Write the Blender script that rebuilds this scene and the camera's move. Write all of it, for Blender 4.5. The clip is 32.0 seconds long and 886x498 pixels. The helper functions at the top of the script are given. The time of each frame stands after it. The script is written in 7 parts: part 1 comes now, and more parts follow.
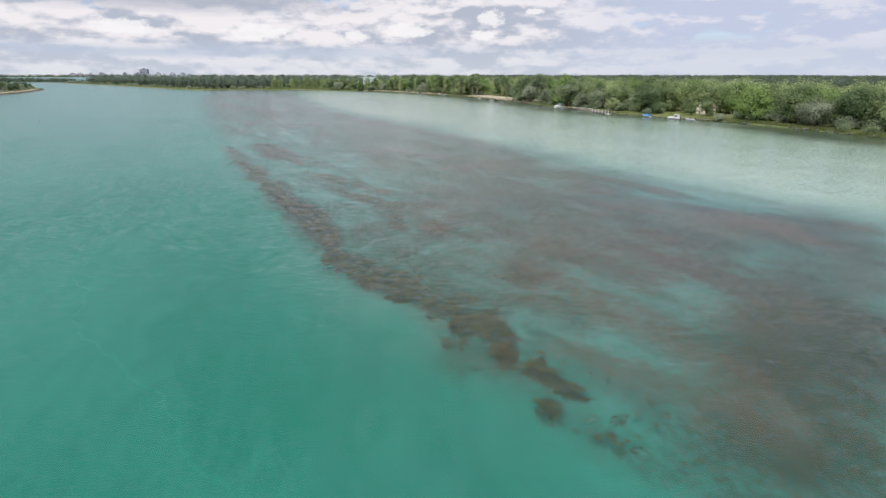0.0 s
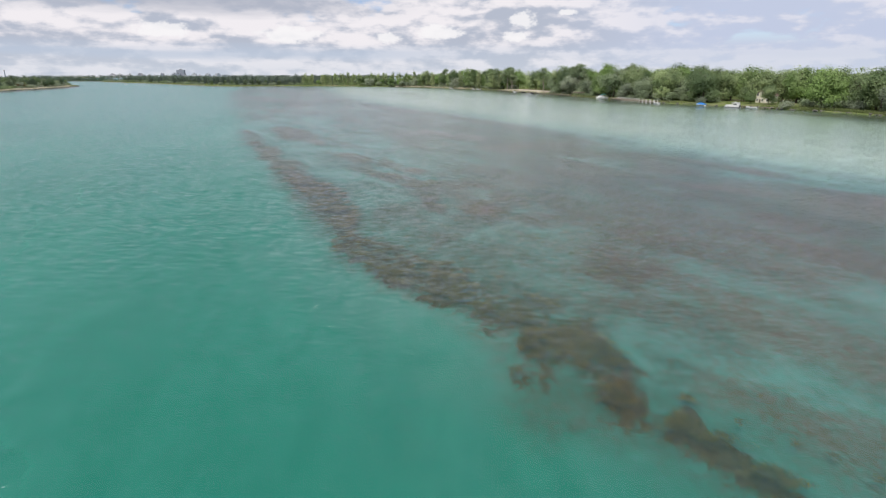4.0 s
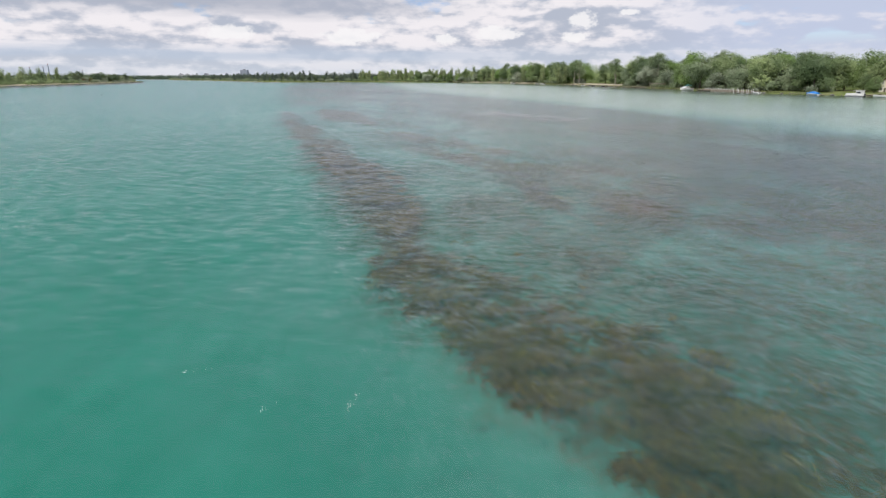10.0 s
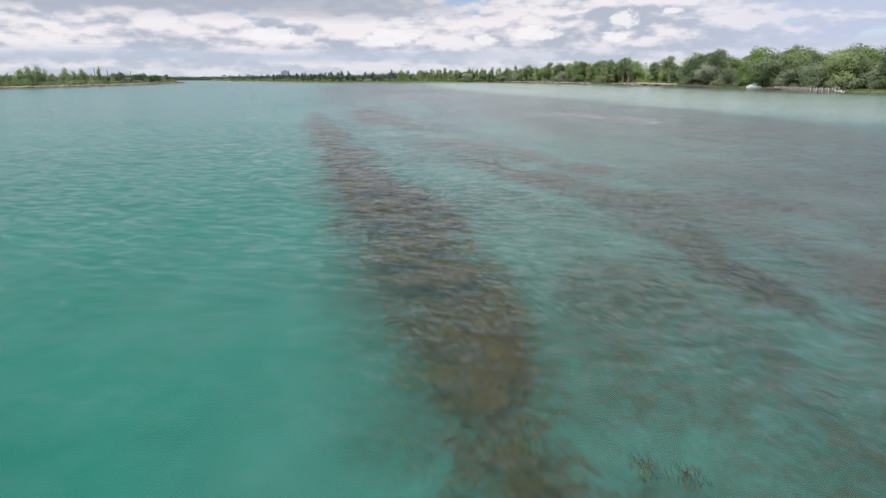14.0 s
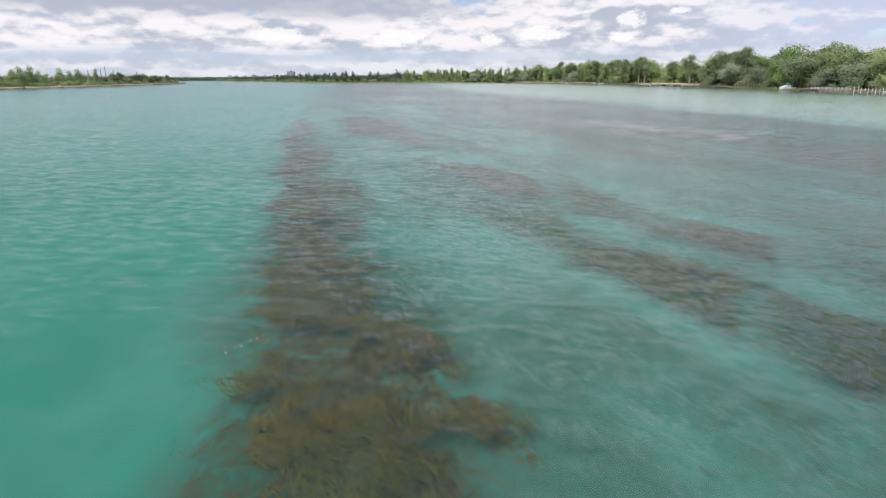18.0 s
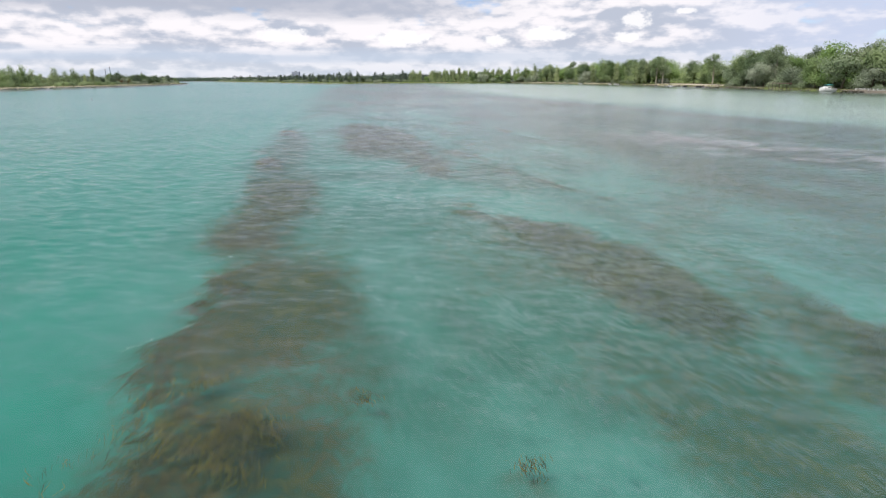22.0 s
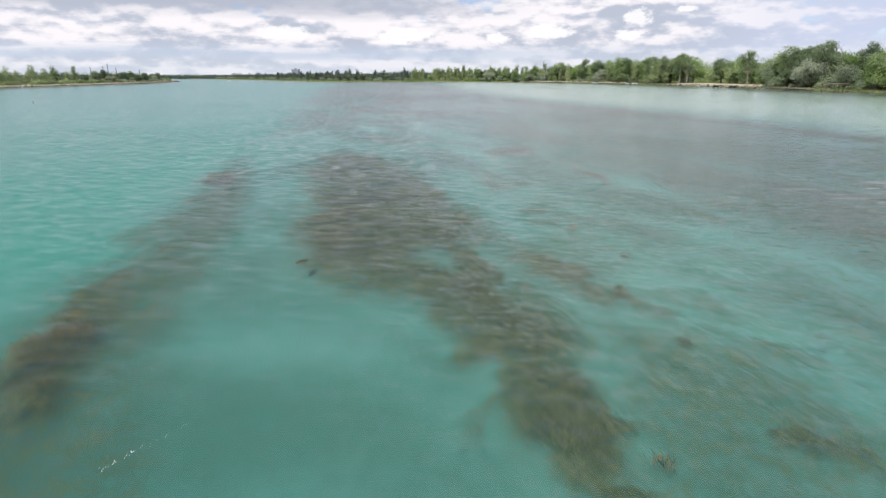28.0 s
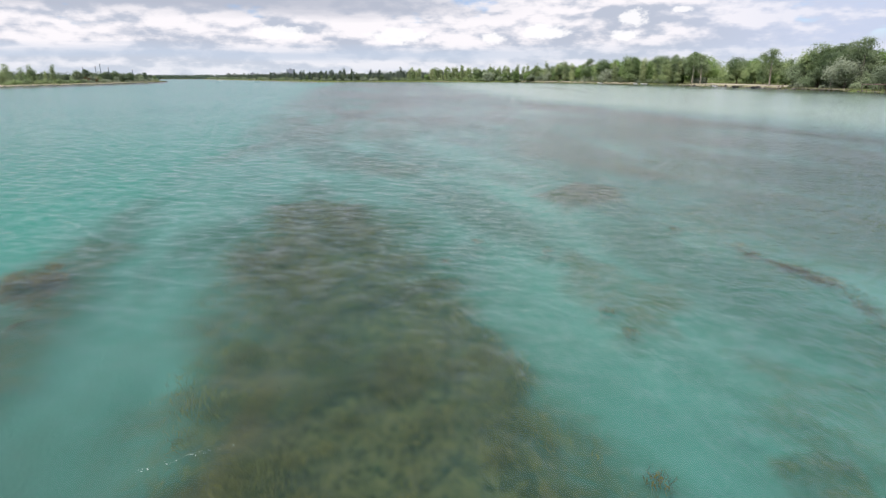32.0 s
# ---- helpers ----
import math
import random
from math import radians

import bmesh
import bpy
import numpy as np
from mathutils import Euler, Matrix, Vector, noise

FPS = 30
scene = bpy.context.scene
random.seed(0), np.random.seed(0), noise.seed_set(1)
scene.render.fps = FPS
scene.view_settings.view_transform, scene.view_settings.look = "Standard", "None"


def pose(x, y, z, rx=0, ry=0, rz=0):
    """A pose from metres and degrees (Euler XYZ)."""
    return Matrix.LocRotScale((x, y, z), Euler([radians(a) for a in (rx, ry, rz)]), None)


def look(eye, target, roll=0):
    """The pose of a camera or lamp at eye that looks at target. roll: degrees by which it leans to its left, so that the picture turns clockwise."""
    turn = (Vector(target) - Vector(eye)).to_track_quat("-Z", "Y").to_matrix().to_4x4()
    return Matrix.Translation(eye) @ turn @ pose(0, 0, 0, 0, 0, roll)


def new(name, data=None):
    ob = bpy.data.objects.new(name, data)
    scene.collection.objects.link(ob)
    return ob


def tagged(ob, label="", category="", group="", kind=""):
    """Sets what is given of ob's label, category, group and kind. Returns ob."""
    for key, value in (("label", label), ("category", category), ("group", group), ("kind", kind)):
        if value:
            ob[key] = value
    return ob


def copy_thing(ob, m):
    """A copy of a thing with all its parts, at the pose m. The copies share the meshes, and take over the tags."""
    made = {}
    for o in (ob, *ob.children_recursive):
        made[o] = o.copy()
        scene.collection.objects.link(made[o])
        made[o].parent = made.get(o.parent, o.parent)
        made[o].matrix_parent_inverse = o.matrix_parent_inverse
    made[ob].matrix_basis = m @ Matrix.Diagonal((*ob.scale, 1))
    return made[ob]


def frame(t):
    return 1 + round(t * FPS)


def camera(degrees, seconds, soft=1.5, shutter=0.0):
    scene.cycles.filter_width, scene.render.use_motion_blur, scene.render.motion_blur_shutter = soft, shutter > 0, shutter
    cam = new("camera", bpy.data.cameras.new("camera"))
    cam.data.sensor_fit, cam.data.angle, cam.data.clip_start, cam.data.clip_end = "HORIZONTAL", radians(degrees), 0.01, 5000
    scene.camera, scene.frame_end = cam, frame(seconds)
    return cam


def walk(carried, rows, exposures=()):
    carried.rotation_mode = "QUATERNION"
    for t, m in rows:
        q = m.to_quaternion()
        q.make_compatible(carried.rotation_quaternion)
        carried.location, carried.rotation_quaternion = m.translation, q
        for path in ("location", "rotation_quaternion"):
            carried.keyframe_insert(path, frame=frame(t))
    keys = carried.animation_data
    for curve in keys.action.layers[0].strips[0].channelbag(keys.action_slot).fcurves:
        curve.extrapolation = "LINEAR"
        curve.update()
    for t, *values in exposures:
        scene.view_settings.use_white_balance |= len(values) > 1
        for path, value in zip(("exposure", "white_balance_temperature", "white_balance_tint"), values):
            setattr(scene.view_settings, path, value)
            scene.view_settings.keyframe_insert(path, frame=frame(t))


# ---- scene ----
# The camera and its flight: seconds, place, pitch, roll and yaw (degrees, to the left of +y).
cam = camera(73.98, 32.0, soft=1.3)
FLIGHT = (
    (0.0, 11.63, -35.90, 23.68, -16.65, 0.04, -8.11),
    (0.5, 11.76, -33.32, 22.44, -16.64, 0.02, -7.89),
    (1.0, 11.88, -30.75, 21.23, -16.64, -0.01, -7.72),
    (1.5, 11.98, -28.18, 20.08, -16.63, -0.03, -7.41),
    (2.0, 12.06, -25.62, 19.03, -16.61, -0.05, -7.12),
    (2.5, 12.10, -23.07, 18.10, -16.59, -0.07, -6.84),
    (3.0, 12.11, -20.52, 17.26, -16.56, -0.08, -6.28),
    (3.5, 12.09, -17.99, 16.49, -16.53, -0.09, -5.69),
    (4.0, 12.06, -15.46, 15.76, -16.52, -0.08, -5.16),
    (4.5, 12.01, -12.93, 15.05, -16.51, -0.07, -4.72),
    (5.0, 11.95, -10.38, 14.34, -16.51, -0.06, -4.39),
    (5.5, 11.87, -7.80, 13.62, -16.51, -0.04, -4.20),
    (6.0, 11.78, -5.14, 12.88, -16.50, -0.02, -4.08),
    (6.5, 11.67, -2.42, 12.13, -16.49, -0.00, -3.78),
    (7.0, 11.52, 0.32, 11.38, -16.48, 0.01, -3.41),
    (7.5, 11.34, 2.99, 10.69, -16.46, 0.02, -3.06),
    (8.0, 11.10, 5.51, 10.07, -16.45, 0.02, -2.52),
    (8.5, 10.80, 7.84, 9.57, -16.44, 0.01, -1.76),
    (9.0, 10.46, 10.04, 9.16, -16.43, -0.02, -1.00),
    (9.5, 10.09, 12.23, 8.83, -16.42, -0.04, -0.29),
    (10.0, 9.71, 14.49, 8.54, -16.41, -0.08, 0.13),
    (10.5, 9.34, 16.90, 8.30, -16.40, -0.11, 0.30),
    (11.0, 8.97, 19.44, 8.07, -16.39, -0.15, 0.62),
    (11.5, 8.59, 22.03, 7.88, -16.38, -0.18, 1.16),
    (12.0, 8.20, 24.62, 7.72, -16.38, -0.21, 1.95),
    (12.5, 7.79, 27.16, 7.59, -16.37, -0.24, 2.70),
    (13.0, 7.38, 29.73, 7.49, -16.37, -0.25, 3.25),
    (13.5, 7.01, 32.41, 7.43, -16.36, -0.27, 3.50),
    (14.0, 6.70, 35.29, 7.40, -16.35, -0.28, 3.74),
    (14.5, 6.48, 38.44, 7.41, -16.33, -0.28, 3.73),
    (15.0, 6.30, 41.72, 7.44, -16.31, -0.29, 3.71),
    (15.5, 6.13, 44.97, 7.48, -16.30, -0.30, 3.76),
    (16.0, 5.91, 48.03, 7.52, -16.29, -0.30, 3.86),
    (16.5, 5.61, 50.79, 7.53, -16.30, -0.31, 4.00),
    (17.0, 5.24, 53.35, 7.53, -16.31, -0.32, 4.15),
    (17.5, 4.82, 55.86, 7.51, -16.33, -0.33, 4.26),
    (18.0, 4.35, 58.48, 7.46, -16.33, -0.34, 4.34),
    (18.5, 3.85, 61.31, 7.39, -16.32, -0.35, 4.54),
    (19.0, 3.34, 64.29, 7.30, -16.30, -0.36, 4.64),
    (19.5, 2.81, 67.31, 7.23, -16.28, -0.36, 4.69),
    (20.0, 2.26, 70.27, 7.18, -16.26, -0.36, 4.73),
    (20.5, 1.71, 73.07, 7.17, -16.25, -0.35, 4.77),
    (21.0, 1.14, 75.77, 7.19, -16.26, -0.34, 4.76),
    (21.5, 0.58, 78.43, 7.24, -16.26, -0.33, 4.74),
    (22.0, 0.01, 81.14, 7.31, -16.28, -0.31, 4.80),
    (22.5, -0.56, 83.95, 7.39, -16.30, -0.29, 4.82),
    (23.0, -1.12, 86.86, 7.48, -16.33, -0.28, 4.87),
    (23.5, -1.68, 89.82, 7.58, -16.35, -0.26, 4.91),
    (24.0, -2.23, 92.83, 7.67, -16.38, -0.25, 4.98),
    (24.5, -2.77, 95.86, 7.76, -16.40, -0.24, 5.01),
    (25.0, -3.31, 98.92, 7.85, -16.41, -0.23, 4.98),
    (25.5, -3.86, 102.05, 7.92, -16.43, -0.22, 5.02),
    (26.0, -4.43, 105.28, 7.97, -16.44, -0.22, 5.03),
    (26.5, -5.03, 108.62, 7.99, -16.46, -0.22, 5.00),
    (27.0, -5.66, 112.05, 7.99, -16.47, -0.21, 4.95),
    (27.5, -6.29, 115.53, 7.97, -16.48, -0.21, 4.90),
    (28.0, -6.92, 119.02, 7.93, -16.49, -0.21, 4.84),
    (28.5, -7.53, 122.50, 7.88, -16.50, -0.21, 4.73),
    (29.0, -8.12, 125.95, 7.83, -16.50, -0.21, 4.69),
    (29.5, -8.70, 129.35, 7.77, -16.50, -0.21, 4.67),
    (30.0, -9.27, 132.71, 7.72, -16.50, -0.21, 4.66),
    (30.5, -9.83, 136.02, 7.69, -16.49, -0.20, 4.63),
    (31.0, -10.38, 139.28, 7.67, -16.49, -0.20, 4.60),
    (31.5, -10.94, 142.52, 7.65, -16.48, -0.20, 4.50),
    (32.0, -11.48, 145.74, 7.65, -16.47, -0.19, 4.45),
)


def flown(x, y, z, pitch, roll, yaw):
    p, w = radians(pitch), radians(yaw)
    ahead = Vector((-math.sin(w) * math.cos(p), math.cos(w) * math.cos(p), math.sin(p)))
    return look((x, y, z), Vector((x, y, z)) + ahead, roll)


walk(cam, [(t, flown(*rest)) for t, *rest in FLIGHT], exposures=((0.0, 0.0), (13.0, 0.0), (16.0, 0.03), (18.0, 0.12), (20.0, 0.18), (32.0, 0.17)))


# ---- sky, clouds and sun ----
SUN_EL, SUN_AZ = radians(52), radians(215)   # azimuth clockwise from +y
world = bpy.data.worlds.new("sky")
scene.world = world
world.use_nodes = True


class Nodes:
    """Short hand for building node trees."""

    def __init__(self, tree):
        self.tree = tree
        tree.nodes.clear()

    def add(self, kind, **inputs):
        n = self.tree.nodes.new(kind)
        for key, value in inputs.items():
            if key in ("operation", "blend_type", "data_type", "noise_dimensions", "sky_type", "attribute_name", "feature", "normalize", "clamp"):
                if key == "operation":
                    n.operation = value
                elif key == "blend_type":
                    n.blend_type = value
                elif key == "data_type":
                    n.data_type = value
                elif key == "noise_dimensions":
                    n.noise_dimensions = value
                elif key == "sky_type":
                    n.sky_type = value
                elif key == "attribute_name":
                    n.attribute_name = value
                elif key == "feature":
                    n.feature = value
        return n

    def put(self, socket, value):
        if isinstance(value, bpy.types.NodeSocket):
            self.tree.links.new(value, socket)
        elif hasattr(socket.default_value, "__len__") and isinstance(value, (tuple, list)):
            n = len(socket.default_value)
            socket.default_value = (tuple(value) + (1.0,))[:n]
        else:
            socket.default_value = value

    def math(self, op, a, b=0.0, c=0.0, clamp=False):
        n = self.tree.nodes.new("ShaderNodeMath")
        n.operation, n.use_clamp = op, clamp
        for socket, value in zip(n.inputs, (a, b, c)):
            self.put(socket, value)
        return n.outputs[0]

    def vmath(self, op, a, b=(0.0, 0.0, 0.0)):
        n = self.tree.nodes.new("ShaderNodeVectorMath")
        n.operation = op
        self.put(n.inputs[0], a)
        self.put(n.inputs[1], b)
        return n.outputs[0]

    def noise(self, vector, scale, detail=4.0, rough=0.55, lacunarity=2.0, distortion=0.0):
        n = self.tree.nodes.new("ShaderNodeTexNoise")
        for key, value in (("Vector", vector), ("Scale", scale), ("Detail", detail), ("Roughness", rough), ("Lacunarity", lacunarity), ("Distortion", distortion)):
            self.put(n.inputs[key], value)
        return n.outputs[0]

    def ramp(self, value, lo, hi, a=0.0, b=1.0):
        n = self.tree.nodes.new("ShaderNodeMapRange")
        n.interpolation_type = "SMOOTHSTEP"
        for socket, v in zip(n.inputs, (value, lo, hi, a, b)):
            self.put(socket, v)
        return n.outputs[0]

    def mix(self, fac, a, b, blend="MIX"):
        n = self.tree.nodes.new("ShaderNodeMix")
        n.data_type, n.blend_type = "RGBA", blend
        self.put(n.inputs[0], fac)
        self.put(n.inputs[6], a)
        self.put(n.inputs[7], b)
        return n.outputs[2]

    def combine(self, x, y, z=0.0):
        n = self.tree.nodes.new("ShaderNodeCombineXYZ")
        for socket, v in zip(n.inputs, (x, y, z)):
            self.put(socket, v)
        return n.outputs[0]

    def split(self, v):
        n = self.tree.nodes.new("ShaderNodeSeparateXYZ")
        self.put(n.inputs[0], v)
        return n.outputs

    def scaled(self, v, s):
        return self.vmath("MULTIPLY", v, s)

    def shader(self, kind, **inputs):
        n = self.tree.nodes.new(kind)
        for key, value in inputs.items():
            self.put(n.inputs[key.replace("_", " ")], value)
        return n.outputs[0]

    def mix_shader(self, fac, a, b):
        n = self.tree.nodes.new("ShaderNodeMixShader")
        for socket, v in zip(n.inputs, (fac, a, b)):
            self.put(socket, v)
        return n.outputs[0]


def build_sky():
    N = Nodes(world.node_tree)
    sky = N.tree.nodes.new("ShaderNodeTexSky")
    sky.sky_type, sky.sun_disc = "NISHITA", False
    sky.dust_density, sky.ozone_density, sky.air_density = 0.2, 3.0, 1.0
    sky.sun_elevation, sky.sun_rotation = SUN_EL, SUN_AZ
    way = N.tree.nodes.new("ShaderNodeTexCoord").outputs["Generated"]
    x, y, z = N.split(way)
    az = N.math("ARCTAN2", x, y)
    el = N.math("ARCSINE", z)
    flat = N.combine(N.math("MULTIPLY", az, 10.0), N.math("MULTIPLY", el, 23.0), 3.7)
    wide = N.combine(N.math("MULTIPLY", az, 2.6), N.math("MULTIPLY", el, 20.0), 9.1)
    cover = N.math("ADD", N.noise(flat, 1.0, 6.0, 0.52), N.math("MULTIPLY", N.math("SUBTRACT", N.noise(wide, 1.0, 4.0, 0.5), 0.5), 0.9))
    cloud = N.ramp(cover, 0.21, 0.35)
    cloud = N.math("MAXIMUM", cloud, N.ramp(el, radians(3.4), radians(2.2)))
    lit = N.noise(N.combine(N.math("MULTIPLY", az, 22.0), N.math("MULTIPLY", el, 48.0), 0.3), 1.0, 7.0, 0.54)
    base = N.noise(N.combine(N.math("MULTIPLY", az, 3.4), N.math("MULTIPLY", el, 36.0), 5.5), 1.0, 5.0, 0.55)
    lifted = N.combine(N.math("MULTIPLY", az, 10.0), N.math("ADD", N.math("MULTIPLY", el, 23.0), 0.22), 3.7)
    rim = N.math("SUBTRACT", N.noise(flat, 1.0, 6.0, 0.52), N.noise(lifted, 1.0, 6.0, 0.52))
    shade = N.math("ADD", N.math("ADD", N.math("MULTIPLY", lit, 0.5), N.math("MULTIPLY", base, 0.6)), N.math("MULTIPLY", rim, 1.3))
    grey = N.mix(N.ramp(shade, 0.40, 0.66), (0.47, 0.51, 0.61), (0.885, 0.85, 0.885))
    # the layer's darker decks: a slate band low on the left, a grey roof above it, a lavender veil on the right
    sway = N.math("MULTIPLY", N.math("SUBTRACT", base, 0.5), radians(2.2))
    band = N.ramp(N.math("ABSOLUTE", N.math("SUBTRACT", N.math("ADD", el, sway), radians(1.9))), radians(0.9), radians(0.1))
    band = N.math("MULTIPLY", band, N.ramp(az, radians(14), radians(-6), 0.35, 1.0))
    grey = N.mix(N.math("MULTIPLY", band, 0.75), grey, (0.47, 0.55, 0.69))
    roof = N.math("MULTIPLY", N.ramp(N.math("ADD", el, sway), radians(4.6), radians(6.0)), N.ramp(az, radians(6), radians(-14)))
    grey = N.mix(N.math("MULTIPLY", roof, 0.85), grey, (0.43, 0.46, 0.55))
    grey = N.mix(N.math("MULTIPLY", N.ramp(az, radians(12), radians(30)), N.ramp(shade, 0.66, 0.46, 0.5, 0.92)), grey, (0.55, 0.61, 0.78))
    # bright cumulus heads standing in front of the layer
    heads = None
    ragged = N.math("MULTIPLY", N.math("SUBTRACT", N.noise(N.combine(N.math("MULTIPLY", az, 60.0), N.math("MULTIPLY", el, 90.0), 1.0), 1.0, 5.0, 0.62), 0.5), 1.9)
    for a, e, ra, re in ((12.4, 4.7, 1.5, 0.75), (11.8, 3.3, 1.3, 0.55), (4.9, 3.7, 2.3, 0.75), (-8.6, 3.4, 2.8, 0.8), (-19.0, 3.6, 2.6, 0.7), (0.2, 3.2, 1.2, 0.5), (16.4, 5.3, 1.0, 0.3)):
        u = N.math("DIVIDE", N.math("SUBTRACT", az, radians(a)), radians(ra))
        v = N.math("DIVIDE", N.math("SUBTRACT", el, radians(e)), radians(re))
        d = N.math("SQRT", N.math("ADD", N.math("MULTIPLY", u, u), N.math("MULTIPLY", v, v)))
        h = N.ramp(N.math("ADD", d, ragged), 1.05, 0.55)
        heads = h if heads is None else N.math("MAXIMUM", heads, h)
    colour = N.mix(N.math("MULTIPLY", heads, 0.85), grey, (0.94, 0.925, 0.94))
    # bluish murk low over the horizon
    colour = N.mix(N.math("MULTIPLY", N.ramp(el, radians(3.2), radians(0.2)), 0.5), colour, (0.62, 0.68, 0.77))
    a = N.shader("ShaderNodeBackground", Color=N.mix(1.0, sky.outputs[0], (0.90, 0.88, 1.06), "MULTIPLY"), Strength=0.105)
    b = N.shader("ShaderNodeBackground", Color=colour, Strength=1.0)
    out = N.tree.nodes.new("ShaderNodeOutputWorld")
    N.put(out.inputs[0], N.mix_shader(N.math("MAXIMUM", cloud, heads), a, b))


build_sky()
sun_data = bpy.data.lights.new("sun", "SUN")
sun_data.energy, sun_data.angle, sun_data.color = 3.5, radians(9.0), (1.0, 0.95, 0.88)
sun = new("sun", sun_data)
toward = Vector((math.sin(SUN_AZ) * math.cos(SUN_EL), math.cos(SUN_AZ) * math.cos(SUN_EL), math.sin(SUN_EL)))
sun.matrix_basis = look(toward * 100, (0, 0, 0))


# ---- materials ----
def material(name):
    m = bpy.data.materials.new(name)
    m.use_nodes = True
    return m, Nodes(m.node_tree)


def finish(N, shader):
    out = N.tree.nodes.new("ShaderNodeOutputMaterial")
    N.put(out.inputs[0], shader)


def place_of(N):
    return N.tree.nodes.new("ShaderNodeNewGeometry").outputs["Position"]


def local_of(N):
    return N.tree.nodes.new("ShaderNodeTexCoord").outputs["Object"]


def bump(N, height, strength, distance):
    n = N.tree.nodes.new("ShaderNodeBump")
    N.put(n.inputs["Strength"], strength)
    N.put(n.inputs["Distance"], distance)
    N.put(n.inputs["Height"], height)
    return n.outputs[0]


def chance(N):
    return N.tree.nodes.new("ShaderNodeObjectInfo").outputs["Random"]


def island(N):
    return N.tree.nodes.new("ShaderNodeNewGeometry").outputs["Random Per Island"]


def plain(name, colour, rough=0.6, metal=0.0, grain=4.0, vary=0.25, relief=0.3, world=False, each=False):
    """Painted, wooden or stone surface: two scales of stain and a fine relief."""
    m, N = material(name)
    p = place_of(N) if world else local_of(N)
    big = N.noise(p, grain * 0.22, 3.0)
    fine = N.noise(p, grain * 3.1, 5.0, 0.6)
    dark = tuple(c * (1 - vary) for c in colour)
    light = tuple(min(1.0, c * (1 + vary * 0.6)) for c in colour)
    c = N.mix(N.ramp(N.math("ADD", N.math("MULTIPLY", big, 0.6), N.math("MULTIPLY", fine, 0.4)), 0.35, 0.65), dark, light)
    if each:
        c = N.mix(0.25, c, N.mix(chance(N), dark, light))
    s = N.tree.nodes.new("ShaderNodeBsdfPrincipled")
    N.put(s.inputs["Base Color"], c)
    N.put(s.inputs["Roughness"], N.ramp(fine, 0.2, 0.8, max(0.05, rough - 0.12), min(1.0, rough + 0.12)))
    s.inputs["Metallic"].default_value = metal
    N.put(s.inputs["Normal"], bump(N, fine, relief, 0.02))
    finish(N, s.outputs[0])
    return m


def foliage(name, dark, light, fresh=0.3):
    """Leaves: each clump and each tree in a tone of its own, thin enough to let light through."""
    m, N = material(name)
    tone = N.math("ADD", N.math("MULTIPLY", island(N), 0.12), N.math("MULTIPLY", chance(N), 0.88))
    patch = N.math("ADD", N.math("MULTIPLY", N.noise(local_of(N), 0.35, 2.0), 0.4), N.math("MULTIPLY", N.ramp(N.noise(place_of(N), 0.075, 2.0), 0.3, 0.7), 0.75))
    c = N.mix(N.ramp(N.math("ADD", N.math("MULTIPLY", tone, 0.5), N.math("MULTIPLY", patch, 0.6)), 0.38, 0.98), dark, light)
    lush = N.ramp(N.math("ADD", N.math("FRACT", N.math("MULTIPLY", chance(N), 7.3)), N.math("MULTIPLY", N.math("SUBTRACT", N.noise(place_of(N), 0.05, 2.0), 0.5), 0.9)), 0.35, 1.0, 0.0, fresh)
    c = N.mix(lush, c, (0.27, 0.42, 0.11))
    d = N.shader("ShaderNodeBsdfDiffuse", Color=c, Roughness=0.6)
    t = N.shader("ShaderNodeBsdfTranslucent", Color=N.mix(0.35, c, (0.20, 0.28, 0.07)))
    g = N.shader("ShaderNodeBsdfGlossy", Color=(0.5, 0.55, 0.5), Roughness=0.55)
    finish(N, N.mix_shader(0.04, N.mix_shader(0.42, d, t), g))
    return m


